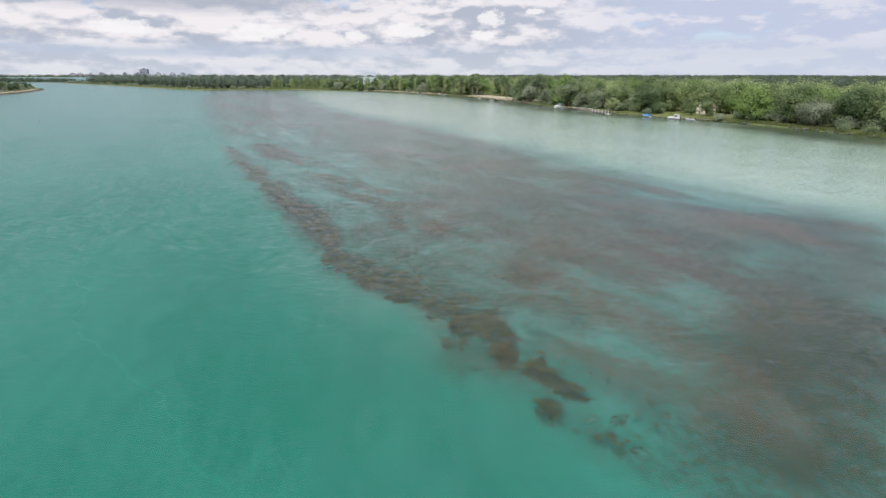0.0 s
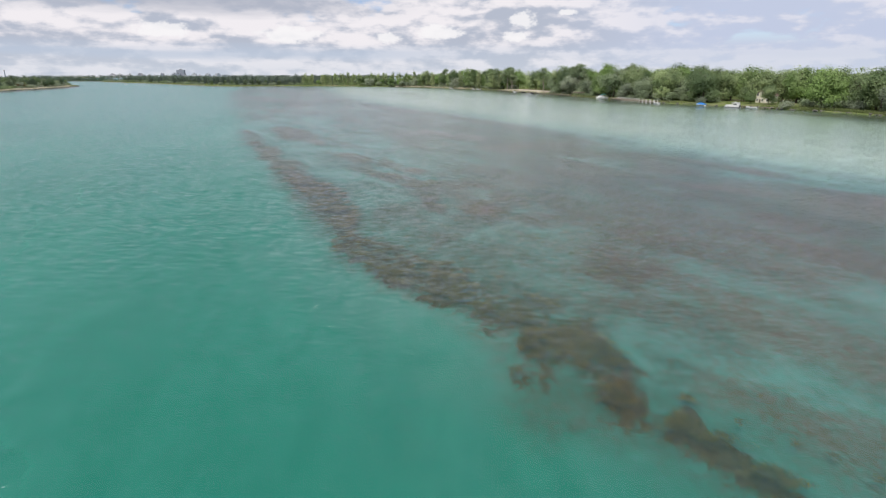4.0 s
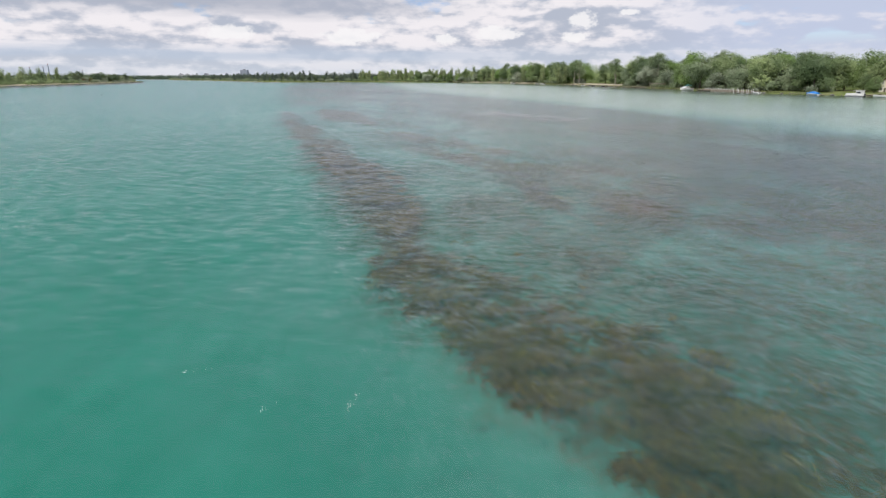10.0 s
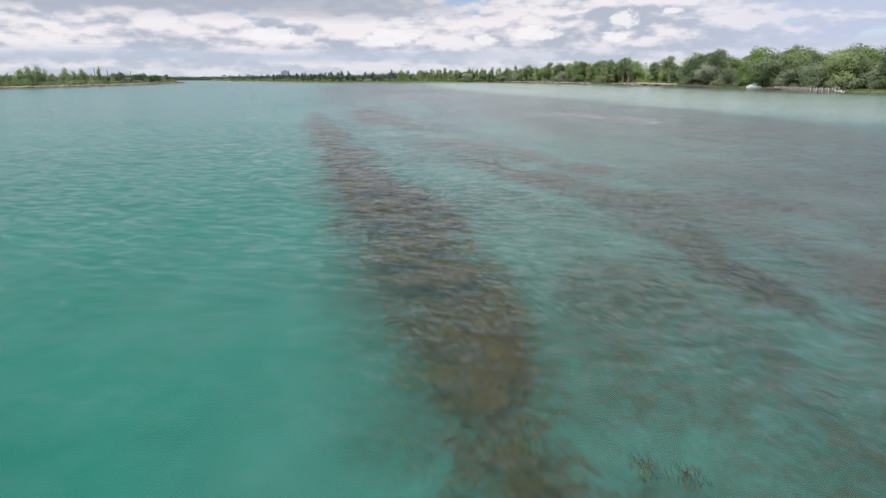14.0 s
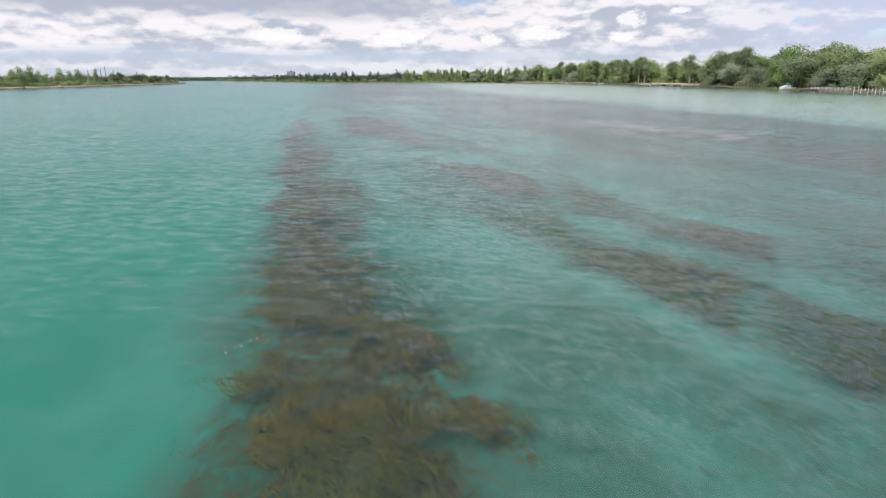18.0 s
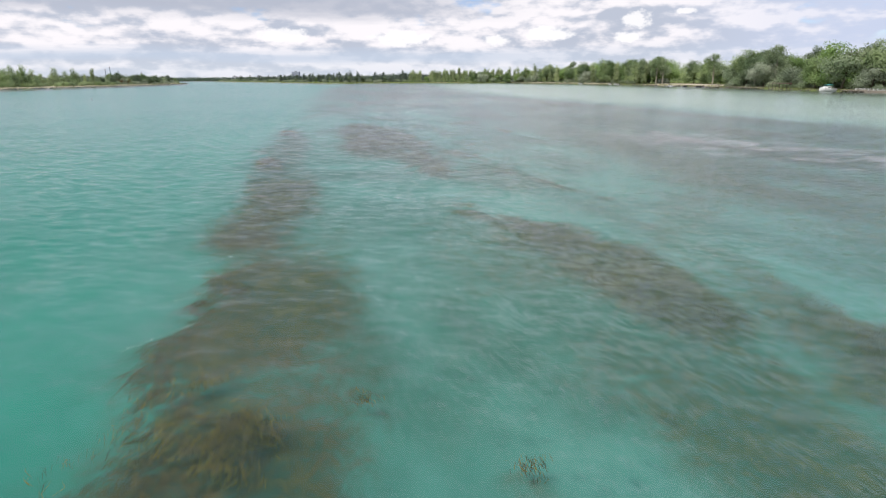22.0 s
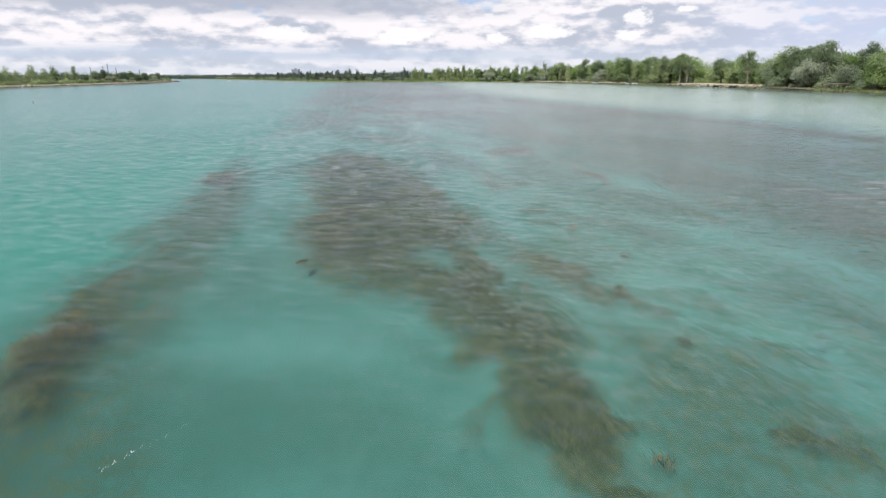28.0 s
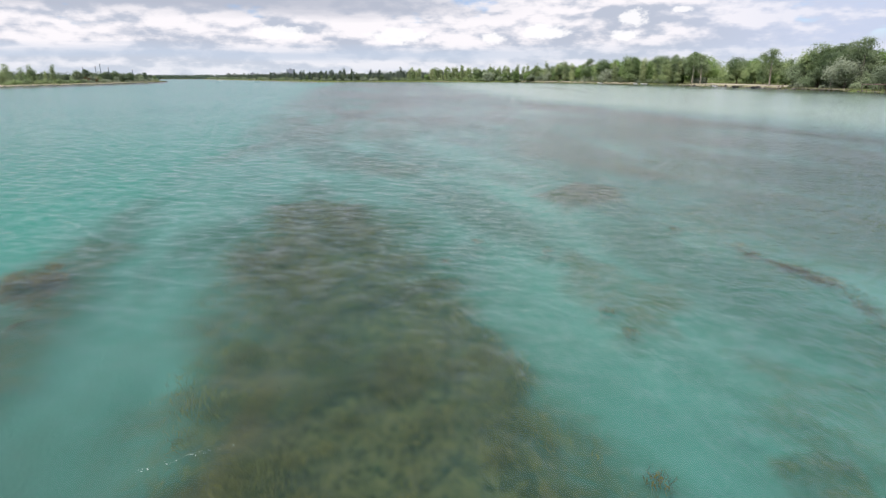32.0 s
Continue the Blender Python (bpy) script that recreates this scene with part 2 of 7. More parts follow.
def water_material():
    """River surface: cloudy turquoise water, part see-through, under small wind ripples."""
    m, N = material("river_water")
    p = place_of(N)
    gust = N.ramp(N.noise(N.scaled(p, (0.012, 0.02, 1.0)), 1.0, 3.0, 0.55), 0.35, 0.65, 0.7, 1.15)
    gust = N.math("MULTIPLY", gust, N.ramp(N.split(p)[0], 55.0, 105.0, 1.0, 0.5))
    slope_x, slope_y = 0.0, 0.0
    px, py, _ = N.split(p)
    for scale, turn, k, detail in (((0.22, 0.42), 0.12, 0.11, 2.0), ((0.75, 1.6), -0.21, 0.54, 2.0), ((2.1, 4.6), 0.35, 0.36, 2.0)):
        c, s = math.cos(turn), math.sin(turn)
        u = N.math("MULTIPLY", N.math("ADD", N.math("MULTIPLY", px, c), N.math("MULTIPLY", py, s)), scale[0])
        v = N.math("MULTIPLY", N.math("SUBTRACT", N.math("MULTIPLY", py, c), N.math("MULTIPLY", px, s)), scale[1])
        n = N.tree.nodes.new("ShaderNodeTexNoise")
        N.put(n.inputs["Vector"], N.combine(u, v, turn * 40.0))
        for key, value in (("Scale", 1.0), ("Detail", detail), ("Roughness", 0.5), ("Distortion", 0.5)):
            N.put(n.inputs[key], value)
        r, g, _ = N.split(N.vmath("SUBTRACT", n.outputs["Color"], (0.5, 0.5, 0.5)))
        slope_x = N.math("ADD", slope_x, N.math("MULTIPLY", r, k * 0.6))
        slope_y = N.math("ADD", slope_y, N.math("MULTIPLY", g, k))
    # over the weed the surface is wrinkled finely, along the strands
    over = N.ramp(N.math("ADD", px, N.math("MULTIPLY", py, 0.139)), 4.0, 13.0)
    over = N.math("MULTIPLY", over, N.ramp(N.noise(p, 0.16, 3.0), 0.32, 0.52, 0.25, 1.0))
    lean = N.combine(N.math("MULTIPLY", N.math("ADD", N.math("MULTIPLY", px, 0.90), N.math("MULTIPLY", py, 0.44)), 7.5), N.math("MULTIPLY", N.math("SUBTRACT", N.math("MULTIPLY", py, 0.90), N.math("MULTIPLY", px, 0.44)), 1.5), 0.0)
    wrinkle = N.math("MULTIPLY", N.math("SUBTRACT", N.noise(lean, 1.0, 4.0, 0.68, distortion=0.4), 0.5), N.math("MULTIPLY", over, 1.25))
    slope_x = N.math("ADD", slope_x, N.math("MULTIPLY", wrinkle, 0.7))
    slope_y = N.math("ADD", slope_y, N.math("MULTIPLY", wrinkle, 0.7))
    tilt = N.combine(N.math("MULTIPLY", slope_x, gust), N.math("MULTIPLY", slope_y, gust), 1.0)
    normal = N.vmath("NORMALIZE", tilt)
    cloudy = N.noise(N.scaled(p, (0.05, 0.03, 1.0)), 1.0, 5.0, 0.55)
    wisps = N.noise(N.scaled(p, (0.9, 0.35, 1.0)), 1.0, 4.0, 0.6, distortion=1.2)
    silt = N.ramp(N.math("ADD", N.math("MULTIPLY", cloudy, 0.75), N.math("MULTIPLY", wisps, 0.25)), 0.36, 0.64)
    body = N.mix(silt, (0.016, 0.185, 0.142), (0.042, 0.26, 0.215))
    under = N.mix_shader(N.ramp(silt, 0.0, 1.0, 0.07, 0.15), N.shader("ShaderNodeBsdfTransparent", Color=(0.93, 0.97, 0.96)), N.shader("ShaderNodeBsdfDiffuse", Color=body, Normal=normal))
    fresnel = N.shader("ShaderNodeFresnel", IOR=1.33, Normal=normal)
    gloss = N.shader("ShaderNodeBsdfGlossy", Color=(0.95, 0.96, 1.0), Roughness=N.ramp(over, 0.0, 1.0, 0.19, 0.15), Normal=normal)
    finish(N, N.mix_shader(N.math("MULTIPLY", fresnel, N.ramp(over, 0.0, 1.0, 0.68, 0.82)), under, gloss))
    return m


def silty(N, p):
    """Colour of the silty water in the channel."""
    a = N.noise(N.scaled(p, (0.03, 0.014, 0.0)), 1.0, 5.0, 0.55)
    b = N.noise(N.scaled(p, (0.4, 0.12, 0.0)), 1.0, 5.0, 0.6, distortion=0.8)
    c = N.mix(N.ramp(N.math("ADD", N.math("MULTIPLY", a, 0.65), N.math("MULTIPLY", b, 0.35)), 0.35, 0.65), (0.019, 0.200, 0.150), (0.042, 0.262, 0.204))
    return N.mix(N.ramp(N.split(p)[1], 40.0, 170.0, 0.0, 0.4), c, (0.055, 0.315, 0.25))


def deep_material():
    """The opaque body of silty river water in the channel."""
    m, N = material("silty_deep_water")
    finish(N, N.shader("ShaderNodeBsdfDiffuse", Color=silty(N, place_of(N))))
    return m


def field(N, name):
    n = N.tree.nodes.new("ShaderNodeAttribute")
    n.attribute_name = name
    return n.outputs["Fac"]


def bed_material():
    """Marl river bed with a growth of weed, by the densities worked out for each point."""
    m, N = material("marl_and_weed_bed")
    p = place_of(N)
    px, py, _ = N.split(p)
    pale = field(N, "pale")
    big = N.noise(N.scaled(p, (0.25, 0.13, 1.0)), 1.0, 5.0, 0.6, distortion=0.6)
    tufts = N.noise(N.scaled(p, (1.5, 1.1, 1.0)), 1.0, 7.0, 0.66, distortion=0.8)
    lean = N.combine(N.math("MULTIPLY", N.math("ADD", N.math("MULTIPLY", px, 0.92), N.math("MULTIPLY", py, 0.4)), 5.0), N.math("MULTIPLY", N.math("SUBTRACT", N.math("MULTIPLY", py, 0.92), N.math("MULTIPLY", px, 0.4)), 2.6), 2.0)
    hair = N.noise(lean, 1.0, 6.0, 0.75, distortion=0.9)
    rough = N.math("SUBTRACT", N.math("ADD", N.math("MULTIPLY", tufts, 0.7), N.math("MULTIPLY", hair, 0.3)), 0.5)

    calm = N.ramp(N.math("MAXIMUM", N.math("MULTIPLY", px, 2.2), py), 80.0, 210.0, 1.0, 0.4)

    def mask(name, ragged, lo, hi):
        f = field(N, name)
        return N.ramp(N.math("ADD", f, N.math("MULTIPLY", N.math("MULTIPLY", rough, N.math("MULTIPLY", calm, ragged)), N.ramp(f, 0.0, 0.45))), lo, hi)

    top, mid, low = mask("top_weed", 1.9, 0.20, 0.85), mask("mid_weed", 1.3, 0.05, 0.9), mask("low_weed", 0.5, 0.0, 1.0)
    sand = N.mix(N.ramp(big, 0.3, 0.7), (0.080, 0.226, 0.200), (0.122, 0.282, 0.252))
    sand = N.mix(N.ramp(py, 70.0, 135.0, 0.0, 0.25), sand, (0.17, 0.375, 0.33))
    # tint of the water above, put into the bed colour where it lies deeper
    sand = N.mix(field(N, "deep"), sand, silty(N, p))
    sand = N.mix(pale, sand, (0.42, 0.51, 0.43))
    # deep growth, with the dimming by cloudy water painted into its colour
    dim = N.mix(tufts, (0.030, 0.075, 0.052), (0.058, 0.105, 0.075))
    tone = N.math("ADD", N.math("MULTIPLY", hair, 0.55), N.math("MULTIPLY", tufts, 0.55))
    brown = N.mix(N.ramp(tone, 0.40, 0.70), (0.018, 0.014, 0.008), (0.085, 0.064, 0.034))
    olive = N.mix(N.ramp(tone, 0.40, 0.70), (0.024, 0.026, 0.009), (0.108, 0.104, 0.038))
    kind = N.ramp(N.math("ADD", N.math("MULTIPLY", py, 0.01), N.math("MULTIPLY", N.noise(p, 0.09, 3.0), 0.5)), 0.85, 1.4)
    carpet = N.mix(kind, brown, olive)
    red = N.ramp(N.noise(N.scaled(p, (0.05, 0.035, 1.0)), 1.0, 3.0), 0.5, 0.66)
    patch = N.math("SQRT", N.math("ADD", N.math("POWER", N.math("DIVIDE", N.math("SUBTRACT", px, 44.0), 20.0), 2.0), N.math("POWER", N.math("DIVIDE", N.math("SUBTRACT", py, 38.0), 28.0), 2.0)))
    red = N.math("MAXIMUM", N.math("MULTIPLY", red, N.ramp(kind, 0.0, 1.0, 1.0, 0.4)), N.math("MULTIPLY", N.ramp(patch, 1.25, 0.35), N.ramp(tufts, 0.35, 0.6, 0.4, 1.0)))
    carpet = N.mix(N.math("MULTIPLY", red, 0.6), carpet, (0.165, 0.082, 0.056))
    thick = N.mix(N.ramp(hair, 0.35, 0.68), (0.026, 0.017, 0.006), (0.110, 0.068, 0.024))
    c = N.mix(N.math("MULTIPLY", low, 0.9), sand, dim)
    c = N.mix(N.math("MULTIPLY", mid, 0.92), c, carpet)
    c = N.mix(top, c, thick)
    weedy = N.shader("ShaderNodeBsdfDiffuse", Color=c, Roughness=0.8, Normal=bump(N, hair, 0.5, 0.08))
    finish(N, N.mix_shader(field(N, "deep"), weedy, N.shader("ShaderNodeBsdfDiffuse", Color=c)))
    return m


def weed_material(name, dark, light):
    """Strands of weed, each in a tone of its own."""
    m, N = material(name)
    tone = N.math("ADD", N.math("MULTIPLY", island(N), 0.7), N.math("MULTIPLY", N.noise(place_of(N), 0.8, 3.0), 0.5))
    c = N.mix(N.ramp(tone, 0.4, 1.05), dark, light)
    d = N.shader("ShaderNodeBsdfDiffuse", Color=c)
    t = N.shader("ShaderNodeBsdfTranslucent", Color=c)
    finish(N, N.mix_shader(0.25, d, t))
    return m


def ground_material():
    """Grass, bare earth and sand in patches."""
    m, N = material("grass_and_earth")
    p = place_of(N)
    big = N.noise(p, 0.03, 4.0)
    mid = N.noise(p, 0.35, 4.0)
    fine = N.noise(p, 5.0, 3.0)
    grass = N.mix(N.ramp(N.math("ADD", N.math("MULTIPLY", mid, 0.6), N.math("MULTIPLY", fine, 0.4)), 0.3, 0.7), (0.075, 0.11, 0.035), (0.21, 0.24, 0.09))
    earth = N.mix(fine, (0.16, 0.13, 0.09), (0.32, 0.28, 0.2))
    s = N.shader("ShaderNodeBsdfDiffuse", Color=N.mix(N.ramp(N.math("ADD", N.math("MULTIPLY", big, 0.6), N.math("MULTIPLY", mid, 0.4)), 0.52, 0.62), grass, earth), Normal=bump(N, fine, 0.6, 0.1))
    finish(N, s)
    return m


WATER, DEEP, BED, GROUND = water_material(), deep_material(), bed_material(), ground_material()
WEED = weed_material("waterweed", (0.042, 0.026, 0.007), (0.32, 0.205, 0.032))
CARPET = weed_material("sunken_waterweed", (0.075, 0.072, 0.025), (0.25, 0.225, 0.072))
SAND = plain("pale_sand", (0.46, 0.40, 0.30), 0.9, grain=0.8, world=True)
BARK = plain("bark", (0.12, 0.095, 0.07), 0.9, grain=2.0, vary=0.4, relief=0.8)
BARK_PALE = plain("pale_bark", (0.30, 0.27, 0.22), 0.9, grain=2.0, vary=0.4, relief=0.8)
LEAF_OAK = foliage("broad_leaves", (0.140, 0.205, 0.098), (0.440, 0.525, 0.260), 0.7)
LEAF_WILLOW = foliage("willow_leaves", (0.260, 0.310, 0.220), (0.450, 0.490, 0.375), 0.25)
LEAF_COTTONWOOD = foliage("cottonwood_leaves", (0.150, 0.205, 0.120), (0.390, 0.450, 0.280), 0.25)
LEAF_POPLAR = foliage("poplar_leaves", (0.290, 0.350, 0.180), (0.490, 0.550, 0.290))
LEAF_SALLOW = foliage("sallow_leaves", (0.280, 0.350, 0.190), (0.460, 0.525, 0.295))
LEAF_DARK = foliage("dark_leaves", (0.105, 0.148, 0.096), (0.220, 0.265, 0.170))
# dark far foliage, with the blue-grey of distance haze put into its colour
LEAF_HAZED = foliage("hazed_far_leaves", (0.092, 0.124, 0.118), (0.190, 0.228, 0.198), 0.05)
REED = foliage("reed_blades", (0.16, 0.19, 0.075), (0.38, 0.39, 0.19))
RUST_BRUSH = foliage("rusty_brush", (0.14, 0.06, 0.035), (0.27, 0.13, 0.07), 0.0)
WHITE = plain("white_gelcoat", (0.78, 0.78, 0.77), 0.28, grain=1.5, vary=0.08, relief=0.05)
BLUE = plain("blue_tarpaulin", (0.03, 0.22, 0.62), 0.55, grain=2.0)
TEAL = plain("teal_canvas", (0.05, 0.30, 0.30), 0.7, grain=2.0)
MAROON = plain("maroon_stripe", (0.20, 0.03, 0.04), 0.35, grain=2.0)
DARKGLASS = plain("tinted_glass", (0.02, 0.025, 0.03), 0.12, grain=1.0, vary=0.1, relief=0.02)
TIMBER = plain("weathered_timber", (0.30, 0.26, 0.21), 0.85, grain=3.0, vary=0.35, each=True)
DARKWOOD = plain("dark_wet_timber", (0.10, 0.08, 0.06), 0.8, grain=3.0, vary=0.35)
STEEL = plain("galvanised_steel", (0.42, 0.43, 0.44), 0.4, 0.8, grain=4.0, vary=0.15)
STUCCO = plain("cream_stucco", (0.74, 0.68, 0.58), 0.9, grain=2.0, vary=0.15)
ROOF = plain("brown_shingle", (0.17, 0.12, 0.10), 0.9, grain=5.0, vary=0.3)
ROOF_DARK = plain("dark_shingle", (0.07, 0.065, 0.065), 0.9, grain=5.0, vary=0.3)
STONE = plain("riprap_stone", (0.17, 0.16, 0.145), 0.9, grain=1.5, vary=0.35, each=True)
FARTOWER = plain("far_masonry", (0.26, 0.28, 0.33), 0.9, grain=0.05, vary=0.15)
FARPALE = plain("far_pale_masonry", (0.42, 0.42, 0.45), 0.9, grain=0.05, vary=0.15)
BRICKRED = plain("red_brown_cladding", (0.33, 0.12, 0.08), 0.8, grain=1.0, vary=0.25)
BUOYRED = plain("red_buoy_paint", (0.50, 0.06, 0.03), 0.5, grain=6.0)
FOAM = plain("foam", (0.8, 0.84, 0.83), 0.9, grain=9.0, vary=0.1)
RUSTSTEEL = plain("dark_steel", (0.06, 0.06, 0.065), 0.6, 0.4, grain=2.0)

# sky glints on floating weed, put into a pale colour
MAT_GLINT = plain("painted_sky_glint", (0.40, 0.385, 0.41), 0.7, grain=1.0, vary=0.2, world=True)


# ---- mesh helpers ----
def part(name, bm, mat, parent=None, label="", smooth=False):
    """Link a bmesh as one mesh object, under a thing or a part where one is given."""
    me = bpy.data.meshes.new(name)
    bm.to_mesh(me)
    bm.free()
    me.materials.append(mat)
    if smooth:
        me.polygons.foreach_set("use_smooth", [True] * len(me.polygons))
    ob = new(name, me)
    if parent is not None:
        ob.parent = parent
    if label:
        ob["label"] = label
    return ob


def mesh_from(name, verts, faces, mat, smooth=False):
    """A mesh from arrays of points and of faces that all have the same number of corners."""
    verts, faces = np.asarray(verts, np.float32), np.asarray(faces, np.int32)
    me = bpy.data.meshes.new(name)
    k = faces.shape[1]
    me.vertices.add(len(verts))
    me.vertices.foreach_set("co", verts.ravel())
    me.loops.add(faces.size)
    me.loops.foreach_set("vertex_index", faces.ravel())
    me.polygons.add(len(faces))
    me.polygons.foreach_set("loop_start", np.arange(0, faces.size, k, dtype=np.int32))
    me.polygons.foreach_set("loop_total", np.full(len(faces), k, np.int32))
    if smooth:
        me.polygons.foreach_set("use_smooth", np.ones(len(faces), bool))
    me.materials.append(mat)
    me.update()
    me.validate()
    return me


def thing(name, label, category, at=(0, 0, 0), rz=0.0, group="", kind=""):
    """An Empty at the base of a thing."""
    ob = new(name)
    ob.empty_display_size = 0.5
    ob.matrix_basis = pose(*at, 0, 0, rz)
    return tagged(ob, label, category, group, kind)


def box(bm, x0, y0, z0, x1, y1, z1, bevel=0.0):
    r = bmesh.ops.create_cube(bm, size=1.0, matrix=Matrix.Translation(((x0 + x1) / 2, (y0 + y1) / 2, (z0 + z1) / 2)) @ Matrix.Diagonal((x1 - x0, y1 - y0, z1 - z0, 1)))
    if bevel:
        edges = list({e for v in r["verts"] for e in v.link_edges})
        bmesh.ops.bevel(bm, geom=edges, offset=bevel, segments=2, affect="EDGES", profile=0.6)
    return bm


def rod(bm, a, b, r0, r1, sides=8):
    a, b = Vector(a), Vector(b)
    d = b - a
    m = Matrix.Translation((a + b) / 2) @ d.to_track_quat("Z", "Y").to_matrix().to_4x4()
    bmesh.ops.create_cone(bm, cap_ends=True, segments=sides, radius1=r0, radius2=r1, depth=d.length, matrix=m)
    return bm


def loft(bm, rings, close=True):
    """Skin rings of points, capped at both ends."""
    made = [[bm.verts.new(p) for p in ring] for ring in rings]
    n = len(rings[0])
    for a, b in zip(made, made[1:]):
        for i in range(n if close else n - 1):
            j = (i + 1) % n
            bm.faces.new((a[i], a[j], b[j], b[i]))
    if close:
        bm.faces.new(made[0][::-1])
        bm.faces.new(made[-1])
    bmesh.ops.recalc_face_normals(bm, faces=bm.faces)
    return bm


def noise2(x, y, scale, seed=0):
    """Smooth value noise on arrays, 0 to 1."""
    x, y = x * scale + seed * 17.31, y * scale + seed * 9.77
    xi, yi = np.floor(x), np.floor(y)
    u, v = x - xi, y - yi
    u, v = u * u * (3 - 2 * u), v * v * (3 - 2 * v)

    def h(a, b):
        s = np.sin(a * 127.1 + b * 311.7 + seed * 74.7) * 43758.5453
        return s - np.floor(s)

    return (h(xi, yi) * (1 - u) + h(xi + 1, yi) * u) * (1 - v) + (h(xi, yi + 1) * (1 - u) + h(xi + 1, yi + 1) * u) * v


def fbm(x, y, scale, octaves=4, seed=0):
    total, weight = 0.0, 0.0
    for k in range(octaves):
        total = total + noise2(x, y, scale * 2**k, seed + k) * 0.55**k
        weight += 0.55**k
    return total / weight


# ---- where the weed grows ----
BEDS = []
TUFTS = []


def bed_of(layer, level, outline):
    """Note a bed: its outline on the plan, how densely it grows, and its mean half-width."""
    p = np.array(outline)
    q = np.roll(p, -1, 0)
    area = abs(np.sum(p[:, 0] * q[:, 1] - q[:, 0] * p[:, 1])) / 2
    BEDS.append((layer, level, p, 2 * area / np.hypot(*(q - p).T).sum()))


def top_bed(level, *outline):
    """A bed whose strands trail at the surface."""
    bed_of("top", level, outline)


def mid_bed(level, *outline):
    """A carpet of weed some way below the surface."""
    bed_of("mid", level, outline)


def low_bed(level, *outline):
    """A sparse growth deep down; the cloudy water's dimming is put into its colour."""
    bed_of("low", level, outline)


def reach(*outline):
    """A reach of the river where only the beds named after it grow."""
    bed_of("clear", 1.0, outline)


def tuft(x, y):
    """A single small plant that reaches the surface."""
    TUFTS.append((x, y))


mid_bed(0.8, (11.9, 88.0), (44.3, 89.8), (72.2, 67.8), (100.2, 50.0), (41.6, -10.8), (33.4, -8.5), (32.6, -0.2), (29.4, 10.5), (27.0, 21.8), (19.9, 34.4), (12.3, 48.6), (9.7, 63.1))
mid_bed(0.95, (34.7, 51.9), (42.9, 49.0), (48.3, 40.4), (52.3, 32.0), (54.5, 23.2), (56.7, 16.7), (60.2, 8.5), (50.1, -2.0), (48.4, 0.8), (45.7, 6.0), (42.1, 13.7), (38.6, 21.8), (35.5, 27.9), (34.0, 39.7))
mid_bed(0.85, (21.9, 93.1), (29.9, 79.4), (36.5, 59.2), (42.4, 47.4), (45.0, 33.1), (35.5, 27.9), (31.6, 40.1), (27.6, 53.0), (22.1, 70.1))
mid_bed(0.75, (35.5, 27.9), (42.1, 13.7), (45.7, 6.0), (48.4, 0.8), (50.1, -2.0), (41.6, -10.8), (40.3, -9.5), (40.7, -2.9), (39.5, 2.1), (37.0, 9.4), (32.0, 18.0))
mid_bed(0.65, (50.2, 113.2), (66.3, 80.1), (96.9, 46.5), (64.8, 13.3), (55.6, 25.0), (43.5, 50.6), (36.5, 59.2))
mid_bed(0.75, (16.8, 176.4), (34.7, 157.5), (55.5, 134.0), (75.5, 100.5), (64.8, 111.1), (42.9, 114.3), (28.4, 132.1))
mid_bed(0.5, (25.3, 4.1), (33.3, 2.1), (33.0, -6.9), (30.6, -7.1), (27.3, -4.3), (24.1, 0.2))
top_bed(0.6, (24.8, 2.4), (26.9, 2.1), (29.1, -0.2), (30.2, -3.2), (28.7, -3.9), (26.6, -2.0), (24.7, 0.8))
top_bed(0.6, (30.8, 6.1), (31.7, 2.7), (30.9, 1.9), (30.2, 4.7))
tuft(31.8, -2.1)
tuft(28.9, -3.4)
tuft(31.6, -6.2)
tuft(31.8, -1.7)
tuft(36.3, -4.4)
tuft(32.7, -6.1)
tuft(31.1, -0.5)
reach((-28.9, 45.5), (18.8, 40.5), (66.9, 35.5), (33.5, -1.4), (14.5, 0.6), (-4.5, 2.7))
top_bed(0.95, (19.9, 18.1), (21.0, 19.5), (24.0, 19.2), (25.2, 17.5), (25.7, 13.8), (24.1, 9.1), (23.2, 9.2), (23.3, 12.8), (22.2, 15.5), (21.4, 16.5), (19.8, 15.7))
top_bed(0.7, (19.1, 15.8), (20.6, 15.6), (19.7, 12.4), (18.9, 12.9))
top_bed(0.95, (25.2, 9.3), (26.9, 10.5), (26.6, 8.2), (27.8, 6.0), (28.1, 4.1), (29.0, 3.2), (28.0, 2.9), (26.5, 4.0), (25.1, 6.3), (24.7, 7.8))
top_bed(0.9, (16.6, 32.3), (20.0, 29.5), (21.0, 26.4), (23.9, 24.0), (21.8, 21.1), (19.4, 22.6), (17.4, 24.7), (14.8, 29.2))
top_bed(0.7, (24.4, 20.9), (25.7, 20.7), (25.2, 19.6), (24.2, 20.1))
top_bed(0.6, (24.1, 2.6), (26.0, 2.4), (25.5, 0.4), (24.3, 0.1))
top_bed(0.6, (29.8, 0.7), (31.1, 0.6), (29.8, -0.8), (29.0, -0.4))
tuft(31.9, 3.4)
tuft(31.1, 5.0)
tuft(31.0, 10.0)
tuft(32.9, 0.8)
tuft(33.1, -1.0)
tuft(28.5, 7.9)
tuft(28.4, 30.1)
tuft(30.1, 6.0)
low_bed(0.6, (19.0, 26.3), (26.2, 20.6), (27.7, 11.3), (29.9, 3.9), (26.6, 3.3), (23.6, 7.2), (19.6, 10.8), (17.7, 17.4))
